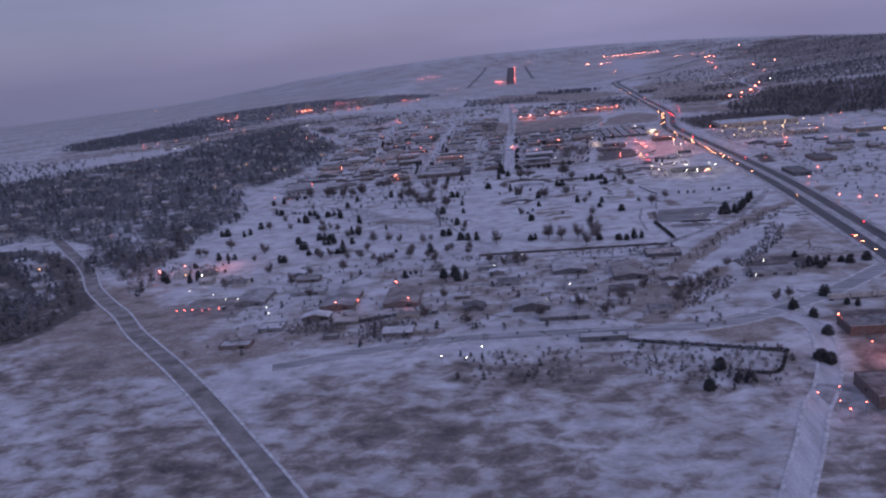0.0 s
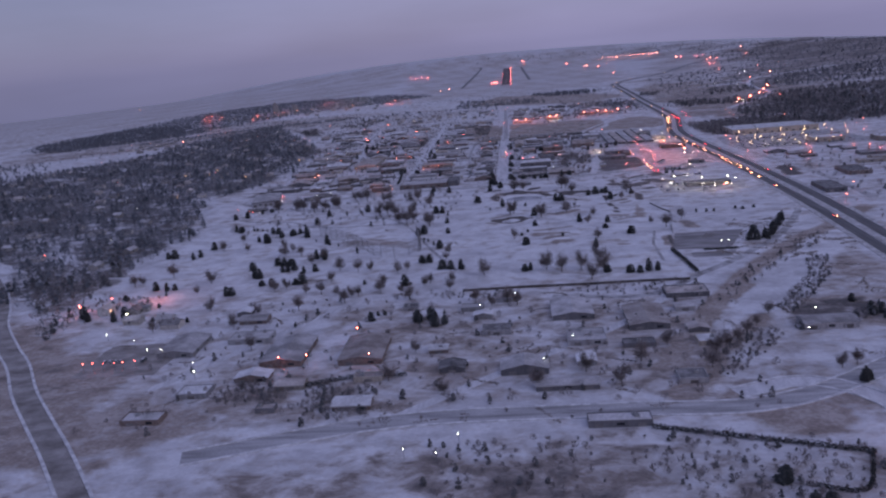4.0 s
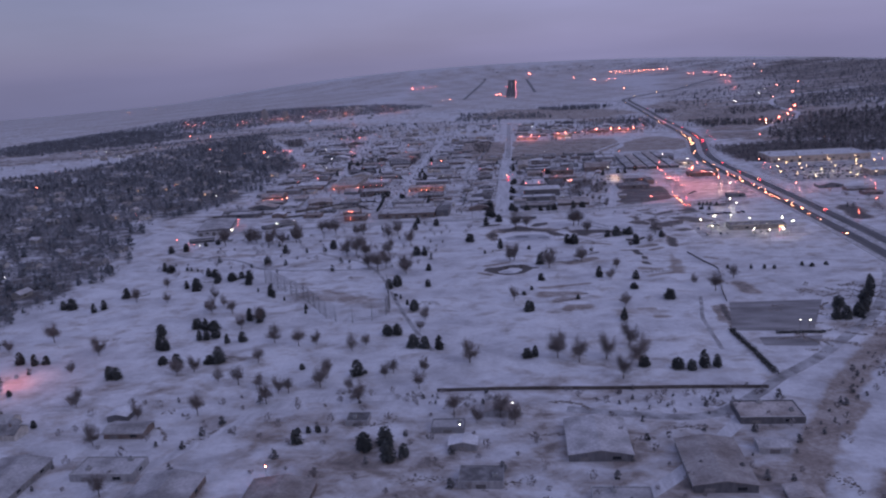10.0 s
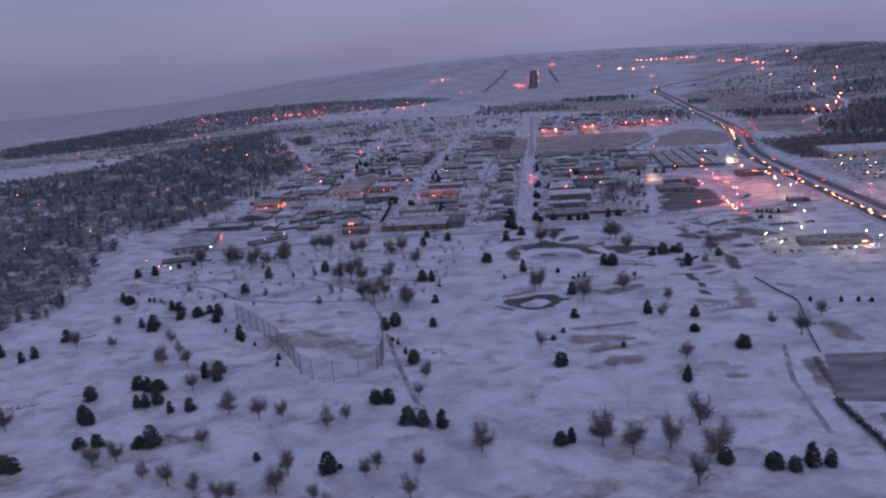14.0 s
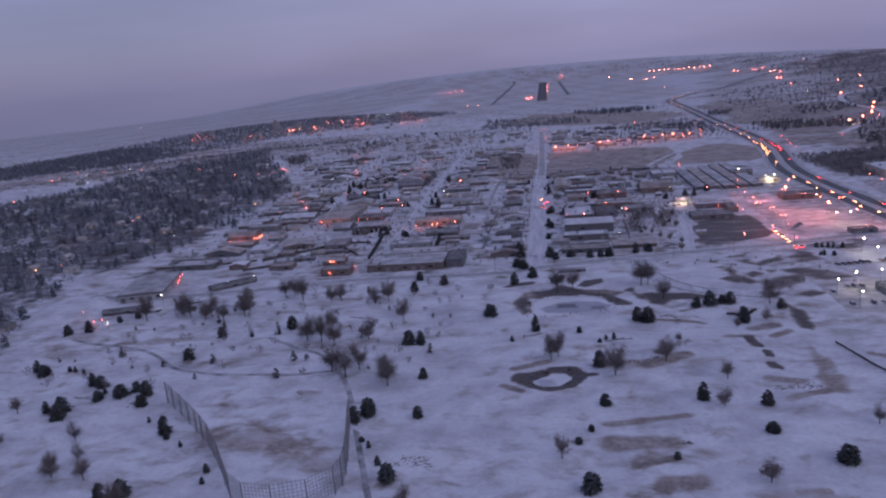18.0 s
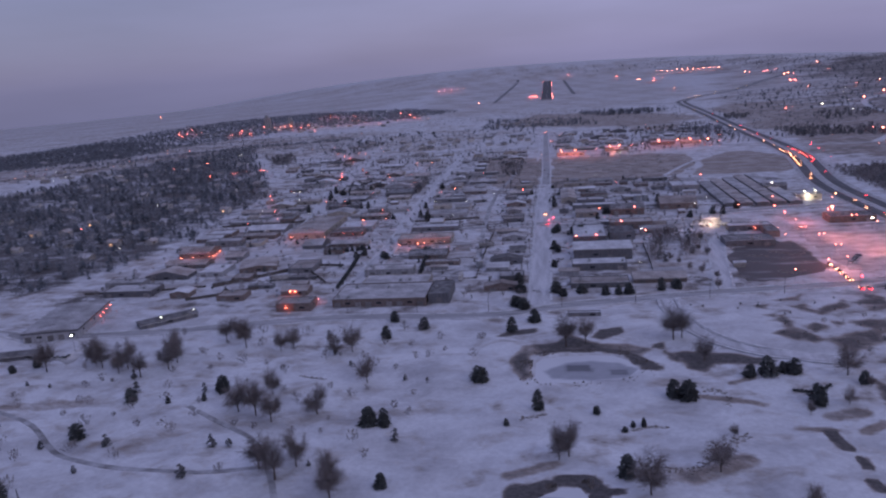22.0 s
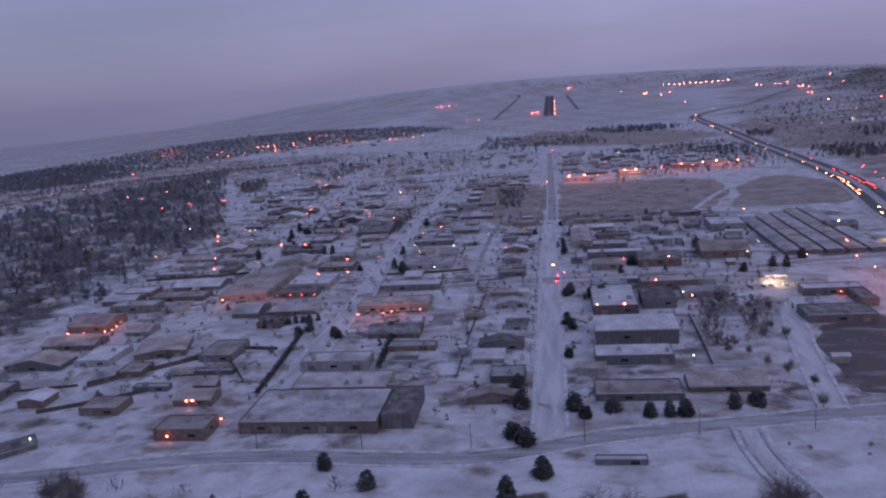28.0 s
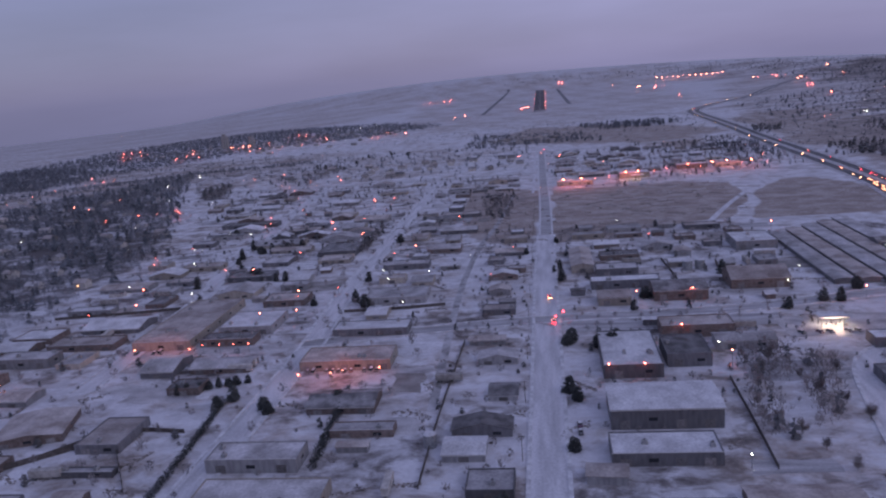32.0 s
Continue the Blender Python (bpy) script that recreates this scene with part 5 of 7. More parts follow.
LABELS = {
    ("roof_snow", "flat"): "low commercial building with a snow-covered flat roof",
    ("roof_grey", "flat"): "metal-clad warehouse with a grey gravel roof under thin snow",
    ("roof_brown", "flat"): "long warehouse with a brownish flat roof thinly snowed",
    ("roof_dark", "flat"): "low building with a dark flat roof in a snowy yard",
    ("roof_snow", "gable_x"): "gabled warehouse with a snow-covered roof and dark front wall",
    ("roof_grey", "gable_x"): "gabled metal shed with a grey snow-dusted roof",
    ("roof_brown", "gable_x"): "gabled shed with a brown roof and patches of snow",
    ("roof_dark", "gable_x"): "gabled building with a dark shingle roof in snow",
    ("roof_snow", "gable_y"): "gabled shed end-on to the approach, roof white with snow",
    ("roof_grey", "gable_y"): "gabled metal shed with a grey roof, end wall facing south",
    ("roof_brown", "gable_y"): "gabled shed with a brown roof, end wall facing south",
    ("roof_dark", "gable_y"): "dark-roofed gabled building, end wall facing south",
}

# west of the main street
warehouse(-143, 1034, 58, 34, 5, "flat", "roof_grey", "brick_wall", "long brick warehouse beside the golf course with a snowy roof", units=4, bays=9)
warehouse(-84, 1038, 13, 29, 6, "flat", "roof_dark", "dark_wall", "dark-clad tall end block of a long warehouse", units=1)
warehouse(-240, 1234, 33, 80, 5, "flat", "roof_brown", "beige_wall", "broad warehouse with a brownish roof lit by sodium wall lamps", units=4)
warehouse(-203, 1238, 30, 12, 3.8, "flat", "roof_dark", "brick_wall", "low brick row with small sodium lamps on its front", bays=6)
warehouse(-139, 1102, 34, 14, 5, "flat", "roof_grey", "metal_wall")
warehouse(-239, 1122, 27, 27, 3.4, "gable_y", "roof_brown", "brick_wall", "low building with a broad brown roof", rz=17, pitch=0.1)
warehouse(-250, 999, 34, 10, 2.8, "gable_x", "roof_dark", "dark_wall", "low dark building with small white lamps", rz=43, lit=1)
warehouse(-134, 1197, 44, 20, 4.8, "flat", "roof_brown", "beige_wall", "warehouse with a sodium-lit front and parked cars", bays=7, units=3)
warehouse(-312, 1173, 26, 24, 5, "gable_x", "roof_brown", "brick_wall", "brown-roofed building ringed with sodium lamps")
warehouse(-308, 1214, 32, 13, 5, "flat", "roof_grey", "metal_wall")
warehouse(-312, 979, 31, 56, 6.0, "gable_y", "roof_grey", "metal_wall", "large sports hall with a grey snowy roof and dark eaves", rz=13, pitch=0.06, units=2, bays=5, fascia=True)
warehouse(-316, 1068, 36, 18, 4, "flat", "roof_grey", "dark_wall", "long low building behind the sports hall")
warehouse(-308, 1142, 33, 16, 3.4, "gable_x", "roof_brown", "brick_wall")
warehouse(-200, 1256, 31, 30, 4.5, "flat", "roof_snow", "metal_wall", units=2)
warehouse(-193, 1308, 27, 18, 3.8, "flat", "roof_brown", "brick_wall", "brownish workshop with a sodium lamp at its corner")
warehouse(-244, 1374, 33, 17, 3.5, "flat", "roof_dark", "dark_wall")
warehouse(-196, 1441, 31, 33, 4, "flat", "roof_dark", "dark_wall")
warehouse(-131, 1246, 41, 15, 3.8, "flat", "roof_snow", "dark_wall")
warehouse(-127, 1303, 38, 24, 4, "flat", "roof_grey", "metal_wall")
warehouse(-132, 1387, 33, 13, 3.8, "flat", "roof_grey", "dark_wall")
warehouse(-298, 1414, 32, 14, 3.4, "flat", "roof_brown", "beige_wall")
warehouse(-339, 1588, 58, 14, 3.8, "flat", "roof_dark", "dark_wall")
warehouse(-1, 1008, 18, 4, 1.9, "flat", "roof_snow", "dark_wall", "long low dark shed with a snowy roof beside the course", units=0, windows=False)
warehouse(2, 1062, 36, 16, 3.0, "flat", "roof_brown", "dark_wall", "long low row beside the street with a thin snowy roof")
warehouse(41, 1070, 32, 15, 3.0, "gable_x", "roof_brown", "brick_wall", "long low row beside the street with a thin snowy roof")
warehouse(-308, 951, 22, 8, 2.8, "gable_x", "roof_dark", "dark_wall", "low dark clubhouse row with shrubs before it", rz=14, lit=1, name="clubhouse")
warehouse(-177, 1028, 22, 14, 5, "flat", "roof_brown", "brick_wall", "low brick building with red wall lamps")
warehouse(-186, 1062, 18, 12, 3.6, "gable_x", "roof_brown", "brick_wall", "small brick hut with two sodium lamps on its front")
warehouse(-216, 1080, 18, 5, 2.3, "flat", "roof_grey", "dark_wall", "low dark open shed in a yard")
warehouse(-198, 1100, 24, 4, 2.2, "flat", "roof_grey", "dark_wall", "low dark open shed in a yard")
warehouse(-133, 1070, 44, 20, 4.6, "flat", "roof_grey", "beige_wall")
# east of the main street
warehouse(6, 1130, 40, 24, 8.0, "gable_x", "roof_snow", "dark_wall", "big gabled warehouse, white snow roof over a dark front wall", pitch=0.10, bays=4)
warehouse(7, 1178, 25, 44, 6, "flat", "roof_snow", "dark_wall", "flat-roofed warehouse with a pale snowy roof and sodium wall lamps", units=3)
warehouse(35, 1189, 19, 25, 6, "flat", "roof_dark", "dark_wall", "dark-roofed block joined to a snow-roofed warehouse", units=1)
warehouse(12, 1281, 18, 15, 5, "gable_x", "roof_brown", "beige_wall")
warehouse(10, 1314, 40, 12, 5, "flat", "roof_snow", "dark_wall")
warehouse(15, 1342, 26, 15, 5, "flat", "roof_grey", "dark_wall")
warehouse(43, 1286, 29, 22, 6, "gable_x", "roof_dark", "brick_wall", "dark-roofed building with two sodium lamps on its front", lit=1)
warehouse(0, 1354, 14, 50, 5, "gable_y", "roof_brown", "beige_wall")
warehouse(38, 1226, 34, 15, 6, "flat", "roof_brown", "brick_wall", "brownish building with sodium lamps beside the yard")
warehouse(88, 1303, 32, 24, 6, "gable_x", "roof_brown", "brick_wall", "large brown hip-like roofed building with white wall lamp", pitch=0.35)
warehouse(112, 1394, 27, 32, 6, "flat", "roof_snow", "metal_wall", "blue-grey walled building with a white snowy roof")
warehouse(4, 1103, 36, 16, 4.5, "flat", "roof_snow", "dark_wall", "low shed in front of a big warehouse, snowy roof")
warehouse(114, 1156, 34, 20, 4.0, "flat", "roof_dark", "dark_wall", "dark-roofed low block beside a waste lot", units=3)
warehouse(126, 1204, 32, 11, 4.5, "flat", "roof_snow", "dark_wall", "dark-fronted wing with a snowy roof and sodium lamps", units=1)
warehouse(149, 1182, 9, 20, 4.5, "flat", "roof_dark", "brick_wall", "narrow link block glowing under a sodium lamp", units=0)
warehouse(60, 1208, 26, 12, 4, "gable_x", "roof_grey", "metal_wall")
for k, x in enumerate((144, 158, 172, 186, 200)):
    warehouse(x, 1304, 10.5, 128 + 10 * k, 3.0, "gable_y", "roof_brown" if k % 2 else "roof_grey", "dark_wall", "long narrow row of storage units with a snowy roof", pitch=0.12, bays=1, windows=False, name="storage_row")
warehouse(328, 1308, 124, 58, 8, "flat", "roof_snow", "beige_wall", "very large store with a broad snow-white roof", units=8, bays=12, lit=2, name="big_store")
warehouse(398, 1180, 40, 26, 6, "flat", "roof_snow", "beige_wall", lit=1)
warehouse(470, 1150, 50, 30, 6, "flat", "roof_snow", "beige_wall", lit=1)
warehouse(178, 930, 46, 14, 4, "flat", "roof_dark", "dark_wall", "car dealer's showroom with a dark roof among bright lot lamps", lit=1)
warehouse(292, 856, 19, 40, 4, "flat", "roof_dark", "dark_wall", "dark-roofed roadside building beside the highway", lit=1)
warehouse(344, 936, 24, 36, 4, "flat", "roof_dark", "brick_wall", "dark-roofed block east of the highway", lit=1)
warehouse(214, 1079, 18, 9, 3.4, "flat", "roof_dark", "dark_wall", "small dark roadside shop beside a lit lot", lit=1)
warehouse(206, 1222, 34, 18, 5, "flat", "roof_dark", "brick_wall", "restaurant block with warm sodium lamps", lit=1)
warehouse(196, 1378, 22, 14, 5, "gable_x", "roof_dark", "dark_wall", lit=1)
warehouse(210, 1322, 22, 10, 5, "flat", "roof_grey", "beige_wall", "shop with a brightly lit front", lit=1)
# shops far up the street
warehouse(-2, 1736, 40, 18, 5, "flat", "roof_snow", "beige_wall", lit=1)
warehouse(70, 1766, 34, 22, 6, "flat", "roof_snow", "beige_wall", "shop with a sodium-flooded forecourt", lit=1)
warehouse(142, 1815, 36, 18, 5, "flat", "roof_snow", "brick_wall", lit=1)
warehouse(186, 1812, 30, 16, 5, "flat", "roof_grey", "beige_wall", lit=1)
# south side
warehouse(-146, 494, 24, 38, 3.2, "gable_y", "roof_grey", "brick_wall", "long south-side shed with a sodium lamp on its end", pitch=0.15)
warehouse(-101, 492, 24, 36, 3.2, "gable_y", "roof_brown", "brick_wall", "brown-roofed south-side shed with a sodium lamp", pitch=0.15)
warehouse(18, 546, 24, 30, 3.0, "gable_y", "roof_grey", "dark_wall", pitch=0.15)
warehouse(60, 524, 22, 34, 3.0, "gable_y", "roof_brown", "dark_wall", pitch=0.15)
warehouse(24, 505, 21, 18, 3.0, "flat", "roof_grey", "metal_wall")
warehouse(-12, 470, 24, 15, 3.0, "gable_y", "roof_grey", "dark_wall")
warehouse(5, 450, 30, 8, 3, "gable_x", "roof_grey", "dark_wall")
warehouse(26, 412, 27, 8, 3.0, "flat", "roof_grey", "dark_wall", "long low dark-fronted building beside a wide snowy road")
warehouse(-178, 532, 26, 14, 3, "flat", "roof_grey", "metal_wall")
warehouse(-215, 515, 22, 30, 3, "gable_y", "roof_grey", "metal_wall", pitch=0.15)
warehouse(150, 512, 28, 13, 3.5, "gable_x", "roof_grey", "metal_wall", "low grey building among trees with a white lamp")
warehouse(168, 402, 26, 18, 5, "flat", "roof_dark", "brick_wall", "dark-roofed building beside a sodium-lit lot")
warehouse(146, 318, 40, 26, 6, "flat", "roof_dark", "brick_wall", "dark building on the sodium-lit south lot")


def free(x0, y0, x1, y1):
    return all(x1 < a or x0 > c or y1 < b or y0 > d for a, b, c, d in TAKEN)


def near_street(x0, y0, x1, y1, pad=3):
    gx, gy = np.meshgrid(np.linspace(x0, x1, 6), np.linspace(y0, y1, 6))
    for pts, width, _ in STREETS.values():
        if (line_dist(gx, gy, pts) < width / 2 + pad).any():
            return True
    return (line_dist(gx, gy, HWY[::4]) < 34).any()


def fill(zone, tries, small, big, seed, hs=(2.5, 3.7)):
    """Smaller buildings of the district, set square to the streets."""
    rnd = random.Random(seed)
    x0, y0, x1, y1 = zone
    for _ in range(tries):
        w, d = rnd.uniform(small, big), rnd.uniform(small * 0.7, big * 0.60)
        x, y = rnd.uniform(x0, x1 - w), rnd.uniform(y0, y1 - d)
        if not free(x - 3, y - 3, x + w + 3, y + d + 3) or near_street(x, y, x + w, y + d):
            continue
        roof = rnd.choice(("flat", "flat", "flat", "gable_x", "gable_x", "gable_y"))
        warehouse(x, y, w, d, rnd.uniform(*hs), roof, rnd.choice(("roof_snow", "roof_snow", "roof_grey", "roof_grey", "roof_brown", "roof_brown", "roof_dark")), rnd.choice(("metal_wall", "beige_wall", "brick_wall", "dark_wall")), units=1, windows=False)


fill((-335, 1050, -160, 1640), 300, 13, 42, 1)
fill((-135, 1060, -74, 1640), 120, 11, 40, 2)
fill((-58, 1040, -26, 1500), 40, 9, 24, 3)
fill((0, 1290, 140, 1500), 90, 10, 34, 4)
fill((-420, 1640, -160, 1850), 34, 12, 34, 5)
fill((-10, 1790, 130, 2090), 60, 10, 30, 6)
fill((130, 1830, 290, 2080), 30, 10, 30, 7)
fill((-140, 1660, -36, 1850), 24, 10, 26, 8)
warehouse(90, 576, 26, 16, 2.8, "flat", "roof_brown", "dark_wall")
fill((-60, 430, 110, 600), 40, 9, 20, 9, (2.2, 3.0))
fill((-200, 430, -60, 600), 30, 9, 20, 10, (2.2, 3.0))
fill((300, 980, 520, 1140), 30, 12, 30, 12)


# ---- gas station canopy, towers ----
def canopy(x, y, w, d, h, label):
    t = thing("gas_canopy", label, "canopy", x, y, None, 0)
    part("canopy_roof", Build().box(0, 0, h, w, d, h + 0.7).mesh("canopy_roof", "roof_snow"), t)
    for px in (1.5, w - 1.5):
        for py in (1.5, d - 1.5):
            part("post", Build().tube((px, py, 0), (px, py, h), 0.18, 0.18, 8).mesh("post", "pole"), t)
    for k in range(4):
        for j in range(2):
            cx, cy = w * (k + 0.5) / 4, d * (j + 0.5) / 2
            part("ceiling_lamp", Build().box(cx - 0.45, cy - 0.45, h - 0.1, cx + 0.45, cy + 0.45, h - 0.01).mesh("lamp", "white_lamp"), t, "bright white lamp under the canopy")
    for k in range(2):
        pump = part("pump", Build().box(w * (k + 1) / 3 - 0.4, d / 2 - 0.4, 0, w * (k + 1) / 3 + 0.4, d / 2 + 0.4, 1.8, 0.06).mesh("pump", "unit"), t)
        part("hose", Build().tube((w * (k + 1) / 3 + 0.42, d / 2, 0.5), (w * (k + 1) / 3 + 0.46, d / 2, 1.5), 0.05, 0.05, 6).mesh("hose", "tyre"), pump, "black pump hose")
    TAKEN.append((x - 3, y - 3, x + w + 3, y + d + 3))


canopy(112, 1232, 13, 8, 4.8, "filling station canopy with bright white lamps below")
canopy(82, 1752, 14, 8, 4.8, "far filling station canopy with bright lamps below")


def tower(x, y, w, h, label):
    t = thing("grain_elevator", label, "tower", x, y, None, 0, "grain elevators")
    b = Build()
    for k in range(3):
        b.tube((k * w * 0.55, 0, -1), (k * w * 0.55, 0, h * 0.8), w * 0.3, w * 0.3, 12)
    part("silo", b.mesh("silo", "concrete"), t)
    part("head_house", Build().box(w * 0.1, -w * 0.3, h * 0.8, w * 0.9, w * 0.3, h).mesh("head_house", "concrete"), t)


tower(-820, 2730, 12, 38, "tall grey concrete grain elevator beside far town")
tower(-746, 2722, 9, 27, "smaller concrete grain elevator beside far town")
tower(-775, 2800, 9, 24, "smaller concrete grain elevator beside far town")

# ---- houses ----
def house_proto(seed, w, d, h, rmat, wing, far=False):
    rnd = random.Random(seed)
    t = thing("house", "small house with a pitched roof partly under snow", "house", 0, 0, -50, 0, "residential houses")
    part("wall", walls(w, d, h, "siding", "x", 0.5), t)
    part("roof", roof_gable(w, d, h, rmat, 0.5, True), t)
    if wing:
        part("wing_wall", walls(w * 0.42, d * 0.6, h * 0.9, "siding", "y", 0.45), t, "", pose(w * 0.5, -d * 0.45, 0))
        part("wing_roof", roof_gable(w * 0.42, d * 0.75, h * 0.9, rmat, 0.45, False), t, "", pose(w * 0.5, -d * 0.45, 0))
    if far:
        return t
    part("chimney", Build().box(w * 0.3, d * 0.55, h, w * 0.3 + 0.8, d * 0.55 + 0.7, h + d * 0.25 + 1.1).mesh("chimney", "brick_wall"), t, "brick chimney")
    part("door", UNIT_DOOR, t, "", scaled(w * 0.22, -0.04, 0, 1.0, 1, 2.05))
    part("window", UNIT_LIT if seed == 3 else UNIT_WIN, t, "", scaled(w * 0.38, -0.04, h * 0.55, 1.6, 1, 1.2))
    return t


PROTOS = [house_proto(1, 11, 8, 3.2, "roof_grey", True), house_proto(2, 12, 8, 3.4, "roof_grey", False), house_proto(3, 10, 8, 4.8, "roof_brown", False), house_proto(4, 13, 9, 3.2, "roof_dark", True), house_proto(5, 9, 7, 3.0, "roof_brown", False)]
FAR_PROTOS = [house_proto(6, 12, 9, 3.4, "roof_brown", False, True), house_proto(7, 11, 8, 3.2, "roof_grey", False, True), house_proto(9, 12, 8, 3.4, "roof_dark", False, True)]
H_RND = random.Random(8)
USED = set()


def place_house(x, y, rz):
    p = H_RND.choice(FAR_PROTOS if y > 1450 or x < -560 else PROTOS)
    m = pose(x, y, zat(x, y), 0, 0, rz)
    if p not in USED:
        USED.add(p)
        p.matrix_basis = m
    else:
        copy_thing(p, m)
    CLEAR.append((x + 4, y - 3, 13))


def district(poly, gap_x, gap_y, share, seed, tilt=0):
    rnd = random.Random(seed)
    xs, ys = [p[0] for p in poly], [p[1] for p in poly]
    y, row = min(ys), 0
    while y < max(ys):
        x = min(xs)
        while x < max(xs):
            px, py = x + rnd.uniform(-4, 4), y + rnd.uniform(-5, 5)
            if rnd.random() < share and float(inside(px, py, poly)) > 8 and free(px - 12, py - 10, px + 14, py + 12) and not near_street(px - 7, py - 6, px + 12, py + 10, 2):
                place_house(px, py, tilt + rnd.choice((0, 0, 90, 180)) + rnd.uniform(-6, 6))
            x += gap_x
        y += gap_y
        row += 1


district(FOREST_W, 40, 50, 0.48, 41, -6)
district(FOREST_SW, 40, 46, 0.4, 42, 12)
district([(-150, 2490), (40, 2400), (60, 2270), (-150, 2265)], 24, 34, 0.8, 43)
district([(-400, 1900), (-40, 1900), (-40, 2090), (-420, 2080)], 30, 40, 0.6, 44)
district([(-860, 2420), (-420, 2500), (-420, 2690), (-800, 2600)], 52, 60, 0.5, 45)
district([(-1000, 2450), (-640, 2500), (-420, 2700), (-300, 2950), (-700, 3050), (-1000, 2800)], 50, 58, 0.62, 50)
district([(-900, 1790), (-740, 1720), (-790, 2000), (-830, 2060)], 34, 38, 0.6, 52)
district([(-290, 565), (-215, 555), (-215, 610), (-310, 615)], 22, 24, 0.9, 46)
district([(320, 960), (480, 940), (480, 800), (330, 780)], 34, 40, 0.5, 47)
district([(480, 1900), (900, 2150), (1000, 2500), (620, 2350)], 90, 90, 0.5, 48)
district([(-700, 2760), (-480, 2780), (-420, 3000), (-640, 3050)], 70, 70, 0.5, 49)

# clearings where lawns and roofs show between the trees
for x, y, r in ((-403, 998, 14), (-365, 878, 10), (-431, 1174, 16), (-487, 1200, 18), (-426, 1286, 16), (-645, 1352, 20), (-500, 870, 14), (-600, 980, 24), (-690, 1150, 26), (-400, 1120, 16), (-640, 1480, 28), (-480, 1500, 24), (-405, 760, 14), (-560, 830, 16), (-516, 713, 10), (-498, 696, 10), (-481, 679, 10), (-462, 657, 9), (-443, 634, 9), (-425, 606, 8), (-405, 578, 7), (-479, 838, 9), (-440, 792, 9), (-405, 746, 8), (-383, 898, 12), (-428, 904, 14), (-379, 1231, 12), (-484, 1129, 14)):
    CLEAR.append((x, y, r))
GAP_RND = random.Random(12)
for zone, count in (((-960, 760, -340, 1900), 120), ((-1150, 2250, -450, 3200), 90)):
    for _ in range(count):
        CLEAR.append((GAP_RND.uniform(zone[0], zone[2]), GAP_RND.uniform(zone[1], zone[3]), GAP_RND.uniform(5, 15)))
wood("woodland", ("dark conifers crowding the residential woods", "leafless grey trees crowding the residential woods"), FOREST_W, 6.9, 0.34, 3.5, 9.5, 51, ("needles_hazed", "twigs_hazed"))
wood("woodland", ("dark conifers on the south-west slope", "leafless grey trees on the south-west slope"), FOREST_SW, 7.0, 0.40, 4.5, 9, 52, ("needles_hazed", "twigs_hazed"))
wood("far_woodland", ("dark trees on a far low ridge", "bare grey trees on a far low ridge"), FOREST_FAR, 10.5, 0.30, 4, 8, 53, ("needles_far_haze", "twigs_far_haze"), 10, 2.4, 3.0)
wood("far_woodland", ("dark trees on the wooded end of a far ridge", "bare trees on the wooded end of a far ridge"), [(-1191, 1930), (-1290, 2110), (-1250, 2300), (-1210, 2500), (-1050, 2450), (-880, 2220), (-860, 2110), (-910, 2020), (-1000, 1970), (-1080, 1890)], 9, 0.4, 4, 8, 62, ("needles_far_haze", "twigs_far_haze"), 10, 2.4, 1.5)
wood("far_woodland", ("dark trees east of the highway", "bare grey trees east of the highway"), FOREST_E, 12, 0.42, 4, 10, 54, ("needles_far", "twigs_far"), 18, 1.6, 3.0)
wood("brush", ("low dark bushes beside the highway", "low bare brush beside the highway"), BRUSH_E, 4.6, 0.12, 2, 5, 55, ("needles_far", "twigs_far"), 18, 1.6)
wood("far_woodland", ("dark tree strip below the airfield", "bare trees below the airfield"), STRIP_N, 11, 0.5, 6, 11, 56, ("needles_far_haze", "twigs_far_haze"))
wood("brush", ("dark scrub on the industrial edge", "bare scrub on the industrial edge"), [(-72, 1560), (-45, 1560), (-45, 1690), (-74, 1690)], 6, 0.22, 3, 6, 57, ("needles_far", "twigs_far"))
wood("brush", ("dark scrub along the canal", "bare scrub along the canal"), [(88, 458), (98, 458), (140, 508), (130, 518), (106, 498)], 4.0, 0.10, 1.5, 3.6, 58, ("needles_far", "twigs_far"), 26, 1.3, 0.2)
wood("brush", ("dark bushes among town roofs", "bare trees among town roofs"), [(-420, 1890), (-36, 1890), (-36, 2250), (-420, 2260)], 22, 0.22, 3, 7, 59, ("needles_far_haze", "twigs_far_haze"))
wood("brush", ("dark bushes among workshops", "bare trees among workshops"), [(-340, 1060), (-70, 1060), (-70, 1640), (-340, 1640)], 15, 0.22, 1.5, 5.0, 60, ("needles_far", "twigs_far"))
wood("far_woodland", ("dark trees among far houses", "bare trees among far houses"), [(-150, 2500), (60, 2410), (90, 2250), (-160, 2250)], 12, 0.4, 5, 9, 61, ("needles_far_haze", "twigs_far_haze"))
wood("far_woodland", ("dark trees beyond the airfield", "bare trees beyond the airfield"), [(600, 4700), (3000, 4500), (3200, 4900), (500, 4940)], 42, 0.5, 5, 9, 63, ("needles_far_haze", "twigs_far_haze"))
wood("brush", ("dark shrubs along the shop street", "bare shrubs along the shop street"), [(60, 1690), (290, 1800), (290, 1880), (140, 1880), (60, 1800)], 14, 0.22, 3, 7, 64, ("needles_far", "twigs_far"))
wood("brush", ("dark shrubs at the east creek", "bare shrubs at the east creek"), [(205, 650), (196, 640), (186, 606), (166, 576), (146, 545), (152, 538), (176, 568), (198, 604), (210, 640)], 4.2, 0.25, 2, 4.5, 65, ("needles_far", "twigs_far"), 24, 1.2, 0.1)
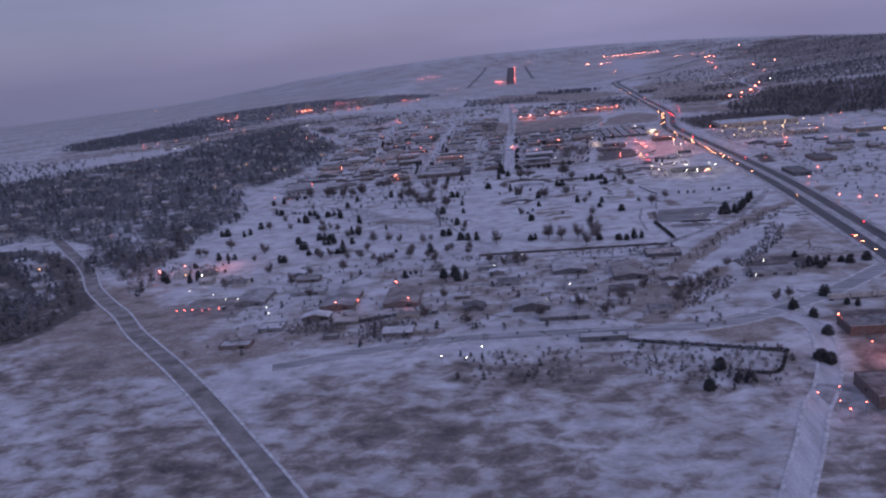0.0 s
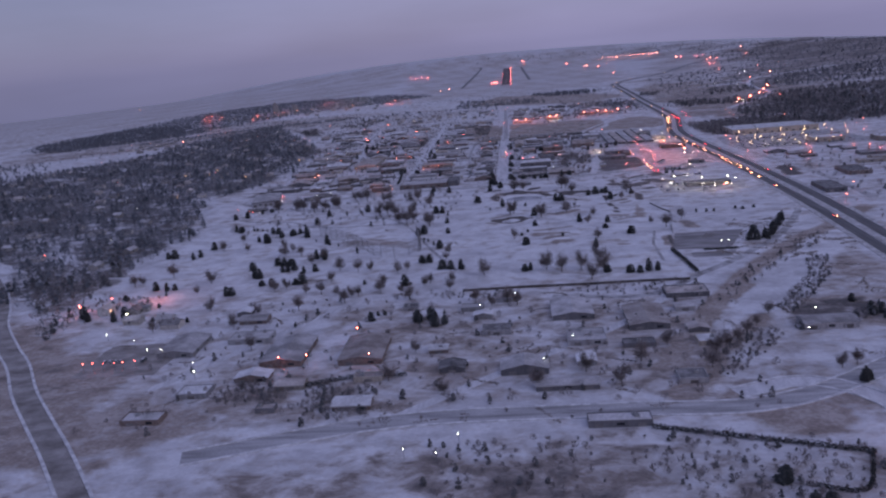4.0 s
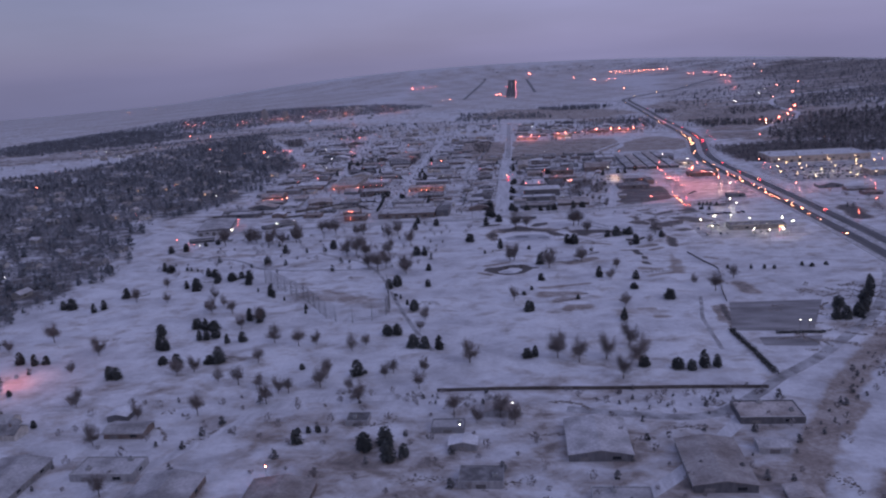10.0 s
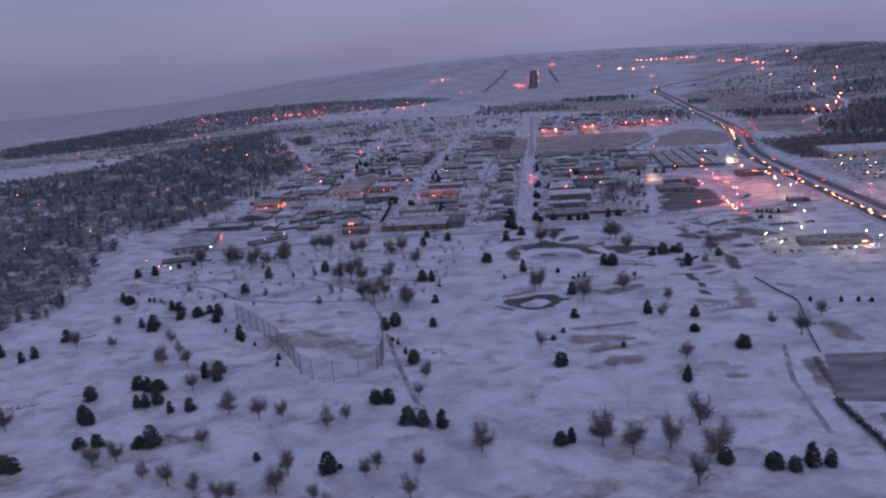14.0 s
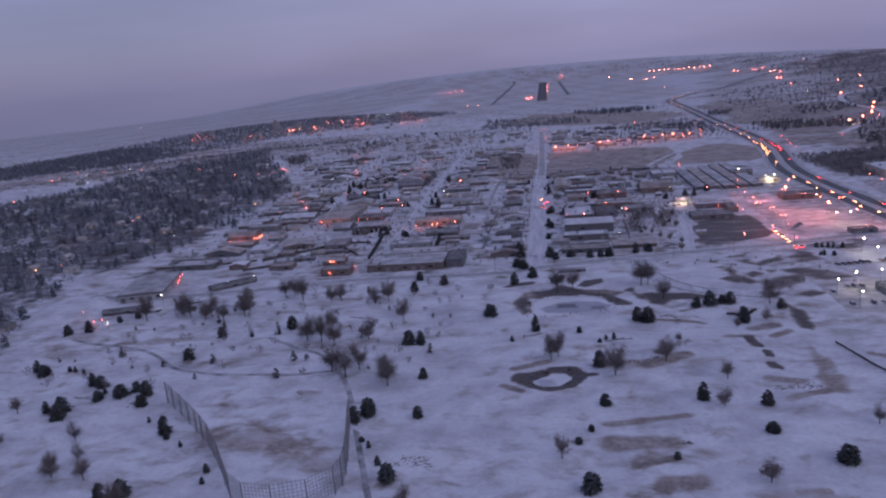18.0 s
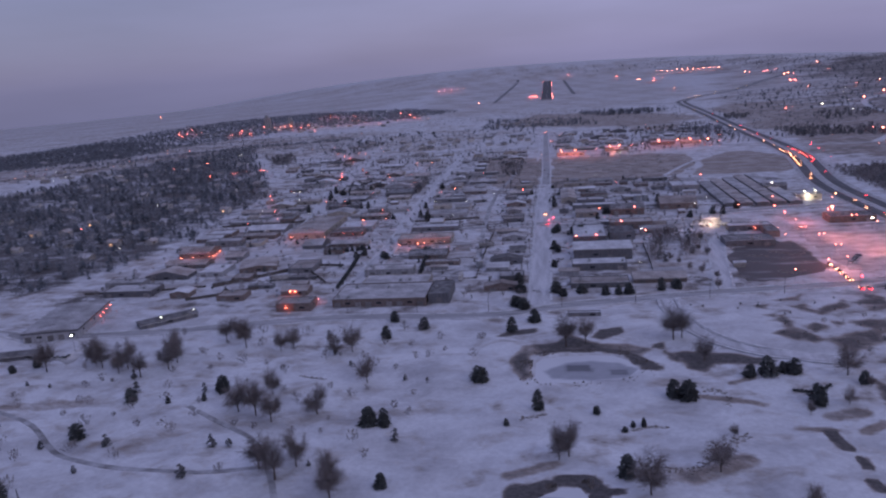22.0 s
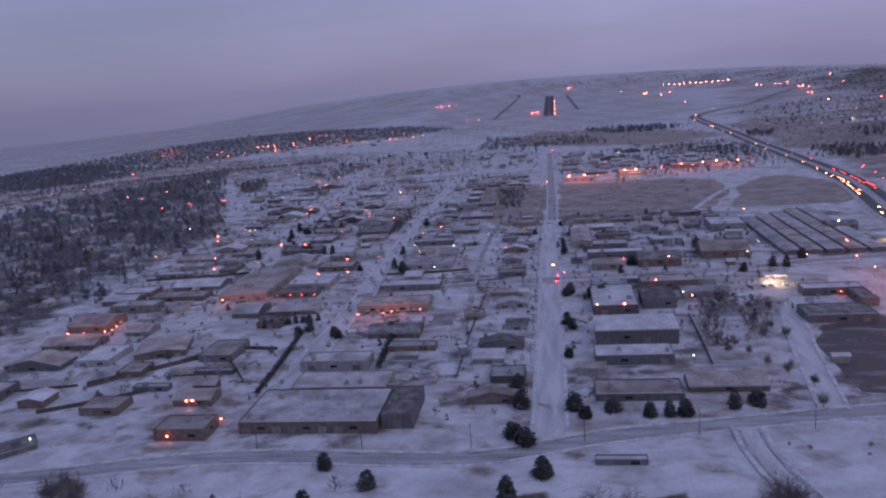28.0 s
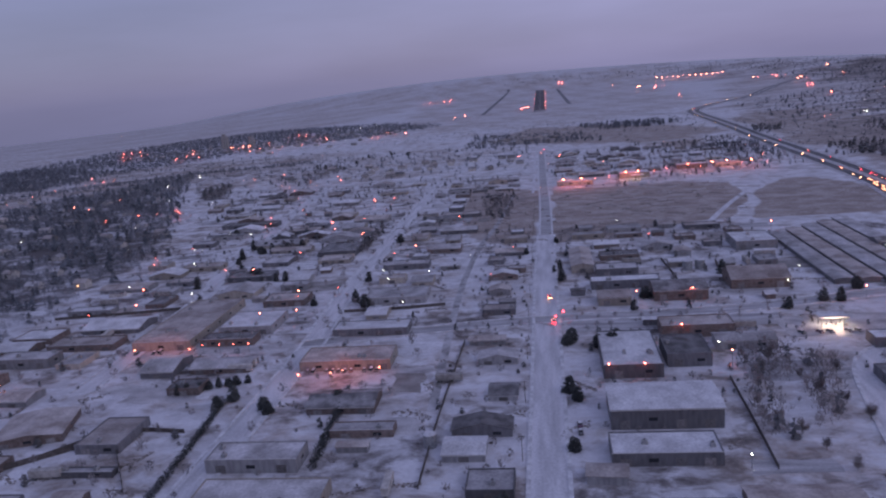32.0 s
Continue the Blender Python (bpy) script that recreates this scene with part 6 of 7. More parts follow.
wood("brush", ("dark bushes in the eastern yards", "bare bushes in the eastern yards"), [(-6, 1290), (140, 1290), (140, 1500), (-6, 1500)], 12, 0.22, 1.5, 5, 66, ("needles_far", "twigs_far"))
wood("brush", ("dark scrub by the marshy corner", "bare scrub by the marshy corner"), [(96, 955), (168, 950), (165, 1035), (60, 1035), (100, 990)], 15, 0.3, 1, 3, 67, ("needles_far", "twigs_far"))
wood("brush", ("dark bushes on the south side", "bare bushes on the south side"), [(-210, 425), (115, 425), (118, 608), (-200, 608)], 13, 0.22, 1.5, 5, 68, ("needles_far", "twigs_far"))
wood("brush", ("dark bushes on the golf course", "bare saplings on the golf course"), [(-300, 830), (-80, 830), (-40, 985), (-240, 985)], 17, 0.2, 2, 6, 69, ("needles_far", "twigs_far"))
wood("brush", ("dark bushes beside the far lanes", "bare bushes beside the far lanes"), [(-420, 1640), (-40, 1640), (-40, 1860), (-420, 1860)], 16, 0.22, 2, 6, 70, ("needles_far", "twigs_far"))
wood("brush", ("dark bushes among the shops", "bare bushes among the shops"), [(-10, 1800), (290, 1850), (290, 2100), (-10, 2100)], 18, 0.22, 2, 6, 71, ("needles_far", "twigs_far"))
wood("brush", ("dark bushes east of the highway", "bare bushes east of the highway"), [(300, 640), (480, 640), (480, 1120), (300, 1100)], 18, 0.22, 2, 6, 72, ("needles_far", "twigs_far"))

for nm, poly, gap, seed in (("a", [(-156, 450), (-118, 450), (-118, 478), (-152, 478)], 3.2, 81), ("b", [(-110, 430), (-74, 432), (-72, 456), (-104, 468)], 3.2, 82), ("c", [(42, 380), (100, 342), (122, 358), (130, 384), (56, 406)], 5.0, 83), ("d", [(-40, 360), (30, 360), (30, 400), (-40, 408)], 6, 84), ("e", [(-330, 600), (-262, 590), (-262, 640), (-330, 650)], 7, 85)):
    wood("brush", ("dark bushes in a south-side plot", "bare brush in a south-side plot"), poly, gap, 0.25, 1.5, 4.0, seed, ("needles_far", "twigs_far"))
wood("far_woodland", ("dark tree belt across the highway", "bare tree belt across the highway"), [(335, 1850), (460, 1812), (640, 1830), (640, 1880), (470, 1860), (345, 1895)], 9, 0.6, 4, 8, 91, ("needles_far", "twigs_far"))
wood("far_woodland", ("dark shelter belt west of the highway", "bare shelter belt west of the highway"), [(225, 2080), (232, 1900), (292, 1900), (290, 2050)], 11, 0.5, 4, 8, 92, ("needles_far_haze", "twigs_far_haze"))
wood("brush", ("dark bushes across the western fields", "bare bushes across the western fields"), [(-960, 1640), (-760, 1740), (-640, 1960), (-420, 1900), (-420, 2400), (-700, 2400), (-960, 2050)], 34, 0.22, 3, 6, 93, ("needles_far_haze", "twigs_far_haze"))
wood("brush", ("dark hedgerow in the western fields", "bare hedgerow in the western fields"), [(-900, 1900), (-620, 2130), (-420, 2190), (-420, 2215), (-630, 2160), (-910, 1930)], 8, 0.22, 3, 7, 94, ("needles_far_haze", "twigs_far_haze"))
wood("far_woodland", ("dark trees along the northern town edge", "bare trees along the northern town edge"), [(-520, 1800), (-380, 1740), (-300, 2300), (-420, 2110), (-420, 1860)], 24, 0.5, 3, 6, 95, ("needles_far", "twigs_far"))
wood("far_woodland", ("dark woods on the eastern slope", "bare woods on the eastern slope"), [(640, 2150), (1250, 2200), (1700, 2900), (1300, 3000), (800, 2600)], 20, 0.6, 5, 9, 97, ("needles_far_haze", "twigs_far_haze"))
district([(-950, 1680), (-770, 1720), (-760, 1960), (-930, 1940)], 42, 44, 0.6, 98)
district([(640, 2150), (1100, 2300), (1200, 2700), (800, 2600)], 95, 95, 0.5, 99)

# mixed woods and hedgerows east of the highway, and on the far crest
FAR = ("needles_far", "twigs_far")
for poly, gap, share, h0, h1, seed in (
        ([(338, 2200), (352, 2292), (402, 2300), (374, 2214)], 8, 0.7, 4, 8, 111),
        ([(350, 1925), (381, 1816), (470, 1850), (520, 1930), (404, 1978), (371, 1964)], 10, 0.6, 4, 8, 112),
        ([(524, 2251), (620, 2262), (600, 2120), (459, 2072)], 13, 0.6, 4, 8, 113),
        ([(396, 1410), (390, 1449), (424, 1640), (506, 1720), (700, 1790), (920, 1700), (640, 1390), (480, 1380)], 11, 0.5, 4, 9, 114),
        ([(129, 2315), (123, 2089), (193, 2101), (264, 2193), (285, 2130), (292, 1981), (270, 1885), (202, 1933), (131, 2017)], 13, 0.5, 3, 7, 115),
        ([(700, 1300), (1250, 1500), (1500, 1900), (1250, 1720), (720, 1450)], 17, 0.5, 4, 9, 116)):
    wood("far_woodland", ("dark conifers in a mixed belt east of town", "leafless trees in a mixed belt east of town"), poly, gap, share, h0, h1, seed, FAR, 16, 1.7)
wood("far_woodland", ("dark forest on the far eastern crest", "bare forest on the far eastern crest"), [(1025, 4440), (1270, 4760), (1684, 4930), (2700, 4930), (2300, 3800), (1500, 3150), (1006, 3351), (908, 3570), (972, 3937)], 40, 0.35, 6, 11, 121, ("needles_far_haze", "twigs_far_haze"), 10, 2.6, 12.0)
wood("far_woodland", ("dark scattered trees east of the airfield", "bare scattered trees east of the airfield"), [(420, 2350), (700, 2300), (1300, 2800), (1500, 3150), (1000, 3350), (760, 3300), (480, 2950)], 36, 0.5, 4, 9, 122, ("needles_far_haze", "twigs_far_haze"), 14, 2.0)
wood("brush", ("dark bushes among the highway fields", "bare bushes among the highway fields"), [(330, 1960), (480, 2000), (700, 2300), (420, 2350), (345, 2500)], 26, 0.22, 2, 5, 123, ("needles_far_haze", "twigs_far_haze"), 18, 1.4)
wood("brush", ("dark bushes below the airfield", "bare bushes below the airfield"), [(-380, 2450), (-150, 2510), (60, 2440), (300, 2260), (320, 2700), (40, 2740), (-300, 2660)], 30, 0.22, 2, 5, 124, ("needles_far_haze", "twigs_far_haze"), 16, 1.6)
wood("far_woodland", ("dark trees along the western farm road", "bare trees along the western farm road"), [(-1900, 1500), (-1010, 1330), (-890, 1460), (-960, 1640), (-1200, 1700), (-1900, 1800)], 20, 0.5, 4, 9, 125, ("needles_far_haze", "twigs_far_haze"), 14, 2.0)


for poly, gap, share, h0, h1, seed in (
        ([(-760, 560), (-524, 700), (-513, 736), (-476, 716), (-420, 652), (-374, 578), (-344, 530), (-350, 500), (-360, 455), (-700, 430)], 7.5, 0.35, 3.5, 8.5, 131),
        ([(-436, 728), (-352, 766), (-334, 715), (-334, 660), (-300, 545), (-330, 575), (-352, 610), (-380, 650)], 7.5, 0.35, 3.5, 8, 132),
        ([(147, 514), (178, 516), (202, 541), (204, 548), (176, 526), (148, 522)], 3.4, 0.7, 2, 4.5, 133),
        ([(170, 300), (232, 300), (232, 410), (180, 420)], 9, 0.4, 2, 5, 134),
        ([(-60, 598), (110, 590), (118, 606), (-60, 612)], 6, 0.4, 1.5, 3.5, 135),
        ([(110, 560), (128, 590), (160, 632), (230, 715), (238, 705), (168, 622), (130, 575)], 6, 0.3, 1.5, 4, 136)):
    wood("brush", ("dark conifers and bushes of the south-west slope", "leafless brush of the south-west slope") if seed < 133 else ("dark bushes along the south-side banks", "leafless brush along the south-side banks"), poly, gap, share, h0, h1, seed, FAR, 22, 1.3, 0.3)

wood("far_woodland", ("dark tree line on the horizon", "bare tree line on the horizon"), [(-200, 4720), (3000, 4600), (3000, 4850), (-200, 4850)], 34, 0.6, 5, 9, 141, ("needles_far_haze", "twigs_far_haze"), 8, 2.6)
wood("brush", ("dark shrubs between the storage rows and street", "bare shrubs between the storage rows and street"), [(0, 1100), (130, 1180), (140, 1290), (0, 1285)], 10, 0.22, 1.5, 4, 142, FAR, 22, 1.2)
wood("brush", ("dark shrubs along the main street", "bare shrubs along the main street"), [(-62, 1050), (-26, 1050), (-26, 1510), (-66, 1510)], 9, 0.22, 1.5, 4.5, 143, FAR, 22, 1.2)

# fuzzy thickets in the hollow beside the warehouses
for poly, seed in (([(70, 1236), (78, 1212), (73, 1170), (68, 1120), (59, 1120), (62, 1165), (68, 1205)], 151), ([(79, 1208), (91, 1208), (82, 1168), (73, 1168)], 152), ([(98, 1198), (106, 1192), (92, 1144), (78, 1124), (78, 1145)], 153)):
    wood("brush", ("dark bushes in a snowy hollow", "leafless grey thicket in a snowy hollow"), poly, 4.6, 0.12, 3.5, 7.5, seed, FAR, 26, 0.9, 0.1)
for poly, gap, seed in (([(-512, 1913), (-484, 1961), (-424, 1818), (-458, 1807)], 8, 154), ([(-445, 1582), (-391, 1597), (-335, 1465), (-372, 1450)], 9, 155), ([(-240, 1578), (-204, 1534), (-222, 1470), (-270, 1498)], 8, 156), ([(-170, 1553), (-162, 1553), (-158, 1451), (-168, 1451)], 5, 157), ([(-368, 1952), (-382, 2107), (-330, 2090), (-341, 1888)], 10, 158)):
    wood("brush", ("dark trees in a town grove", "leafless trees in a town grove"), poly, gap, 0.45, 3, 7.5, seed, FAR, 24, 1.3, 0.4)

# ---- lamps ----
def lamp_proto(mat, h, size, name, label, arm=True):
    t = thing(name, label, "street lamp", 0, 0, -60, 0, name.replace("_", " ") + "s")
    part("pole", Build().tube((0, 0, -0.3), (0, 0, h), 0.11, 0.07, 6).mesh("pole", "pole"), t)
    if arm:
        part("arm", Build().tube((0, 0, h - 0.15), (0, -1.1, h + 0.15), 0.05, 0.04, 5).mesh("arm", "pole"), t)
    part("lamp_head", Build().ball((0, -1.2 if arm else 0, h), size / 2, 8, 5, 0.7).mesh("lamp_head", mat), t, "glowing lamp head")
    return t


LAMP = {
    "sodium": lamp_proto("sodium", 7.5, 0.72, "street_lamp", "sodium street lamp glowing orange-red on a steel pole", False),
    "big": lamp_proto("sodium_big", 9.0, 1.6, "flood_lamp", "bright orange sodium flood lamp on a tall pole"),
    "mid": lamp_proto("sodium_far", 8.0, 1.05, "town_lamp", "distant orange-red town lamp on a pole", False),
    "dim": lamp_proto("sodium_dim", 5.0, 0.55, "yard_lamp", "small dim sodium yard lamp", False),
    "white": lamp_proto("white_lamp", 9.0, 0.85, "lot_lamp", "bright white parking lot lamp on a tall pole"),
    "warm": lamp_proto("warm_lamp", 8.0, 0.9, "car_park_lamp", "warm yellow car park lamp on a pole", False),
    "wdim": lamp_proto("white_dim", 5.0, 0.58, "area_lamp", "small white area lamp on a pole", False),
    "low": lamp_proto("sodium_big", 3.2, 0.55, "low_yard_lamp", "low sodium lamp glowing red-orange beside a building front", False),
    # These two heads are oversized to imitate the glare of distant lamps.
    "far": lamp_proto("sodium_far", 8.0, 2.5, "far_street_lamp", "distant sodium street lamp glowing orange-red", False),
    "mast": lamp_proto("apron_lamp", 16.0, 3.8, "apron_mast_lamp", "tall apron mast with one oversized glowing sodium ball", False),
    "red": lamp_proto("red_lamp", 5.5, 0.9, "signal_lamp", "red traffic signal lamp on a pole", False),
}
LIT = set()


def lamps(kind, spots):
    for x, y in spots:
        m = pose(x, y, zat(x, y), 0, 0, (x * 37 + y * 11) % 360)
        if kind not in LIT:
            LIT.add(kind)
            LAMP[kind].matrix_basis = m
        else:
            copy_thing(LAMP[kind], m)


# industrial district
lamps("low", [(-235, 1228), (-204, 1227), (-131, 1186), (-116, 1187), (-111, 1190), (-94, 1192), (-305, 1163), (-296, 1165), (-283, 1166), (-280, 1169), (-281, 1176), (-282, 1184), (-179, 1061), (-176, 1061), (-154, 1042), (-170, 1026)])
lamps("sodium", [(-115, 1432), (-178, 1674), (-200, 1675), (-203, 1521), (-281, 1570), (-321, 1415), (-273, 1300), (-181, 1272), (-160, 1275), (-347, 1830), (-313, 1840), (-289, 1870), (-278, 1550), (-419, 1664), (-468, 1666), (-626, 1770), (-171, 1494), (-197, 1664), (33, 1283), (63, 1284), (47, 1224), (9, 1176), (24, 1176), (62, 1188)])
lamps("dim", [(-196, 1227), (-187, 1227), (-179, 1227), (-171, 1227), (-300, 1290), (-150, 1330), (-130, 1420), (-210, 1440), (-320, 1480), (-260, 1620), (-190, 1580), (-95, 1560), (-52, 1345), (-40, 1420), (10, 1395), (60, 1440), (-480, 1300), (-430, 1090), (-620, 1250), (-450, 780)])
lamps("wdim", [(60, 1205), (100, 1320), (118, 1300), (42, 1500), (133, 1330), (-120, 1345), (-128, 1370), (-100, 1290), (-95, 1360), (-330, 1640), (-360, 1700), (-241, 1007), (-227, 1021), (-250, 1330), (-290, 1420), (-70, 1400), (48, 1101), (-420, 1750), (-500, 1800), (-390, 1500), (-460, 1420), (-540, 1560), (-380, 1200), (-470, 1010), (-410, 830), (-200, 1830), (-240, 1960), (-120, 2010), (30, 1960), (90, 2020)])
lamps("white", [(-564, 1924), (-558, 2016), (-271, 966), (-262, 575)])
lamps("wdim", [(-4, 588), (-26, 568), (152, 688), (157, 688)])
# golf club and south side
lamps("sodium", [(-314, 605), (-311, 601), (-296, 618), (-133, 490), (-118, 492), (-83, 490), (-97, 530), (167, 416)])
lamps("dim", [(170, 381), (171, 366), (178, 352), (131, 310), (124, 327), (150, 312), (160, 346)])
lamps("dim", [(-252, 500), (-246, 500), (-240, 500), (-233, 500), (-228, 500), (-221, 501), (-298, 926), (-293, 927), (-318, 946), (-283, 1012), (-286, 1020), (-289, 1028), (-291, 1036), (130, 318), (140, 316), (135, 332)])
lamps("wdim", [(-222, 518), (-213, 518), (-184, 495), (-238, 535), (-263, 548), (27, 508), (10, 478), (149, 503), (163, 533), (-178, 482), (-51, 391), (-37, 387), (-29, 402), (-285, 920)])
# dealer lot and highway side
lamps("white", [(154, 934), (168, 948), (184, 952), (196, 935), (220, 933), (224, 919), (158, 912), (187, 893), (198, 889), (210, 894), (215, 1117), (225, 1116), (202, 1028), (202, 1003)])
lamps("sodium", [(176, 1236), (176, 1207), (172, 1180), (175, 1179), (177, 1156), (180, 1156), (177, 1124), (180, 1123), (173, 1091), (160, 1086), (149, 1274), (176, 1264), (210, 1240), (213, 1239), (219, 1214), (222, 1213), (226, 1160), (135, 1066), (228, 1190), (240, 1180), (236, 1130), (150, 1450), (186, 1310), (230, 1290)])
lamps("big", [(223, 1158), (214, 1242)])
lamps("low", [(160, 1196), (160, 1176), (145, 1201)])
lamps("white", [(227, 1196), (203, 1374), (216, 1318), (226, 1320)])
lamps("red", [(210, 904), (214, 908), (168, 1054), (-16, 2108), (-12, 1250), (-8, 1258), (318, 1560), (322, 1600), (330, 1640), (335, 1690), (340, 1700)])
# store car park
lamps("warm", [(314, 1170), (330, 1205), (348, 1192), (369, 1164), (394, 1160), (340, 1240), (372, 1215), (400, 1225), (430, 1250), (450, 1200), (425, 1290), (360, 1296), (395, 1298), (455, 1295), (330, 1285), (310, 1225)])
lamps("sodium", [(292, 954), (292, 812), (319, 863), (410, 1084), (425, 1078), (426, 1050), (433, 1180), (292, 1108), (310, 702), (285, 717), (297, 704), (470, 1260), (480, 1220), (500, 1180), (520, 1240), (460, 1110), (350, 1060), (330, 1010), (310, 1300), (500, 1300), (530, 1340)])
# shops and far street
lamps("big", [(4, 1726), (24, 1730), (76, 1756), (90, 1758), (150, 1792), (196, 1800), (222, 1790), (178, 1796)])
lamps("sodium", [(-20, 2046), (7, 1990), (-53, 2013), (-21, 1692), (166, 2086), (40, 1734), (56, 1740), (108, 1764), (124, 1776), (164, 1784), (210, 1786), (236, 1778), (250, 1850), (262, 1980), (-10, 1900), (60, 1880), (300, 1900)])
# far town
lamps("big", [(-760, 2640), (-744, 2640), (-730, 2640), (-715, 2640), (-665, 2640), (-540, 2700)])
lamps("white", [(-610, 3075), (-580, 3095), (-548, 3090), (-590, 2800), (-510, 3150)])
lamps("mid", [(-700, 2890), (-680, 2910), (-652, 2900), (-410, 2800), (-400, 2640), (-390, 2600), (-420, 2850), (-414, 2640), (-470, 2960), (-585, 2440), (-808, 2460), (-1015, 2590), (-960, 2500), (-1000, 2560), (-620, 2600), (-660, 2560), (-820, 2560), (-840, 2600), (-360, 2660), (-380, 2700), (-350, 2720), (-340, 2690), (-450, 2560), (-500, 2620), (-560, 2560)])
lamps("sodium", [(-764, 2034), (-790, 1990), (-860, 1870), (-900, 1850), (-740, 2080)])
lamps("wdim", [(-830, 1840), (-845, 1860), (-870, 1830), (-880, 1850), (-810, 1880), (-890, 1800), (-800, 1860), (-640, 2600), (-600, 2620), (-560, 2650), (-520, 2590), (-480, 2640), (-700, 2620), (-780, 2580), (-720, 2560)])
lamps("big", [(-1747, 3641), (-1650, 3700), (-285, 3245), (-255, 3258)])
# far east and beyond the airfield
lamps("mast", [(507, 4566), (531, 4566), (556, 4567), (580, 4567), (604, 4568), (629, 4570), (654, 4573), (680, 4576), (705, 4577), (730, 4580), (757, 4582), (780, 4585), (804, 4592), (356, 4011), (366, 4020), (914, 3845), (886, 3800), (810, 4093), (1258, 4600)])
lamps("far", [(437, 4098), (479, 4166), (418, 4003), (430, 3497), (917, 4224), (930, 4201), (956, 3918), (836, 3538), (854, 3545), (1146, 4103)])
lamps("far", [(297, 4400), (79, 4660), (66, 4670), (855, 4200), (976, 4260), (-500, 4200), (-470, 4220), (-440, 4230), (-410, 4240), (-520, 4180), (640, 2150), (600, 2050), (560, 1950), (520, 1880), (480, 1830), (700, 2500), (820, 2700), (900, 3100), (1040, 3300), (760, 3100)])
lamps("white", [(560, 2180), (600, 2260), (700, 2260), (470, 1760), (455, 1750), (800, 2900)])
lamps("mid", [(-980, 2568), (-966, 2594), (-973, 2635), (-791, 2414), (-805, 2496), (-754, 2443), (-733, 2485), (-806, 2679), (-696, 2727), (-727, 2963), (-706, 2999), (-677, 2974), (-607, 2914), (-565, 2729), (-531, 2564), (-658, 2493), (-1068, 2695), (-1055, 2709), (-1041, 2723), (-809, 2126)])
lamps("sodium", [(-749, 2063), (-762, 2056), (-454, 1939), (-438, 1944), (-410, 1990), (-366, 1859), (-327, 1787), (-331, 1870), (-305, 1729), (-269, 1636), (-291, 1603), (-214, 1553), (-426, 2264), (-303, 1911), (-438, 1690), (-432, 1684), (-454, 1678), (-474, 1671), (-332, 1439), (-289, 1339), (-619, 1775), (-582, 1747), (-770, 1851), (-782, 1923), (-582, 1821), (-500, 1649), (-248, 1382), (-226, 1380), (-925, 1829), (-886, 1749), (-890, 1777), (-784, 1508), (-700, 1324), (-172, 1317)])
lamps("wdim", [(-429, 1975), (-436, 2158), (-442, 1606), (-314, 1474), (-308, 1475), (-310, 1538), (-287, 1533), (-596, 1913), (-310, 1358), (-795, 1716), (-809, 1766), (-774, 1708)])
# east of the highway
lamps("sodium", [(551, 1895), (558, 1875), (579, 1873), (472, 1845), (503, 1824), (391, 1775), (462, 1488), (404, 1644), (398, 1589), (389, 1531), (478, 2315), (491, 2317), (305, 1260), (301, 1221), (442, 1255), (366, 1106), (362, 1088), (368, 1125)])
lamps("white", [(671, 2643), (635, 2408), (558, 2354), (712, 2659), (564, 2356)])
lamps("warm", [(406, 1241), (376, 1236), (325, 1146), (352, 1172), (342, 1222), (395, 1200), (366, 1140), (442, 1235), (420, 1170), (480, 1285), (330, 1255), (385, 1268), (415, 1262), (300, 1185)])
# runway and approach lights
lamps("far", [(-87, 3480), (-79, 3480), (-71, 3480), (-63, 3480)])


def runway_light(x, y, mat, name, label, r):
    t = thing(name, label, "runway light", x, y, None, 0, "runway edge lights")
    part("stem", Build().tube((0, 0, -0.3), (0, 0, 1.0), 0.08, 0.06, 5).mesh("stem", "pole"), t)
    part("lamp_head", Build().ball((0, 0, 1.1), r, 6, 4).mesh("lamp_head", mat), t)


for k in range(22):
    runway_light(-5.5, 3390 + 54 * k, "sodium", "runway_edge_light", "glowing runway edge light", 0.45)
    if k % 2 == 0:
        runway_light(-46.5, 3390 + 54 * k, "sodium_dim", "runway_edge_light", "dim runway edge light", 0.3)


# the brightest floods throw their light over the yards below them
def flood(x, y, z, power, col, r=0.5):
    l = new("flood_light", bpy.data.lights.new("flood_light", "POINT"))
    l.data.energy, l.data.color, l.data.shadow_soft_size = power, col, r
    l.location = (x, y, zat(x, y) + z)


PINK, WARM = (1.0, 0.30, 0.25), (1.0, 0.86, 0.66)
for x, y, p in ((196, 1172, 6000), (206, 1130, 6000), (232, 1098, 5200), (222, 1160, 5200), (168, 1090, 5000), (190, 1230, 5000), (300, 1110, 4000), (24, 1728, 6000), (80, 1757, 5000), (152, 1792, 6000), (200, 1800, 5000), (166, 322, 3500), (176, 372, 3500), (-112, 1190, 2600), (-222, 1230, 2000), (-290, 1160, 1500), (-314, 605, 1500), (-268, 628, 3500)):
    flood(x, y, 12.0, p, PINK)
for x, y, p, z in ((118, 1230, 2500, 4.2), (219, 1112, 1800, 6), (201, 1024, 900, 6), (201, 1000, 900, 6),  (172, 948, 1800, 9), (196, 914, 1800, 9), (222, 926, 1500, 9), (350, 1200, 4500, 9), (410, 1230, 4500, 9), (220, 1320, 1500, 5)):
    flood(x, y, z, p, WARM if x > 150 else (1.0, 0.60, 0.42))

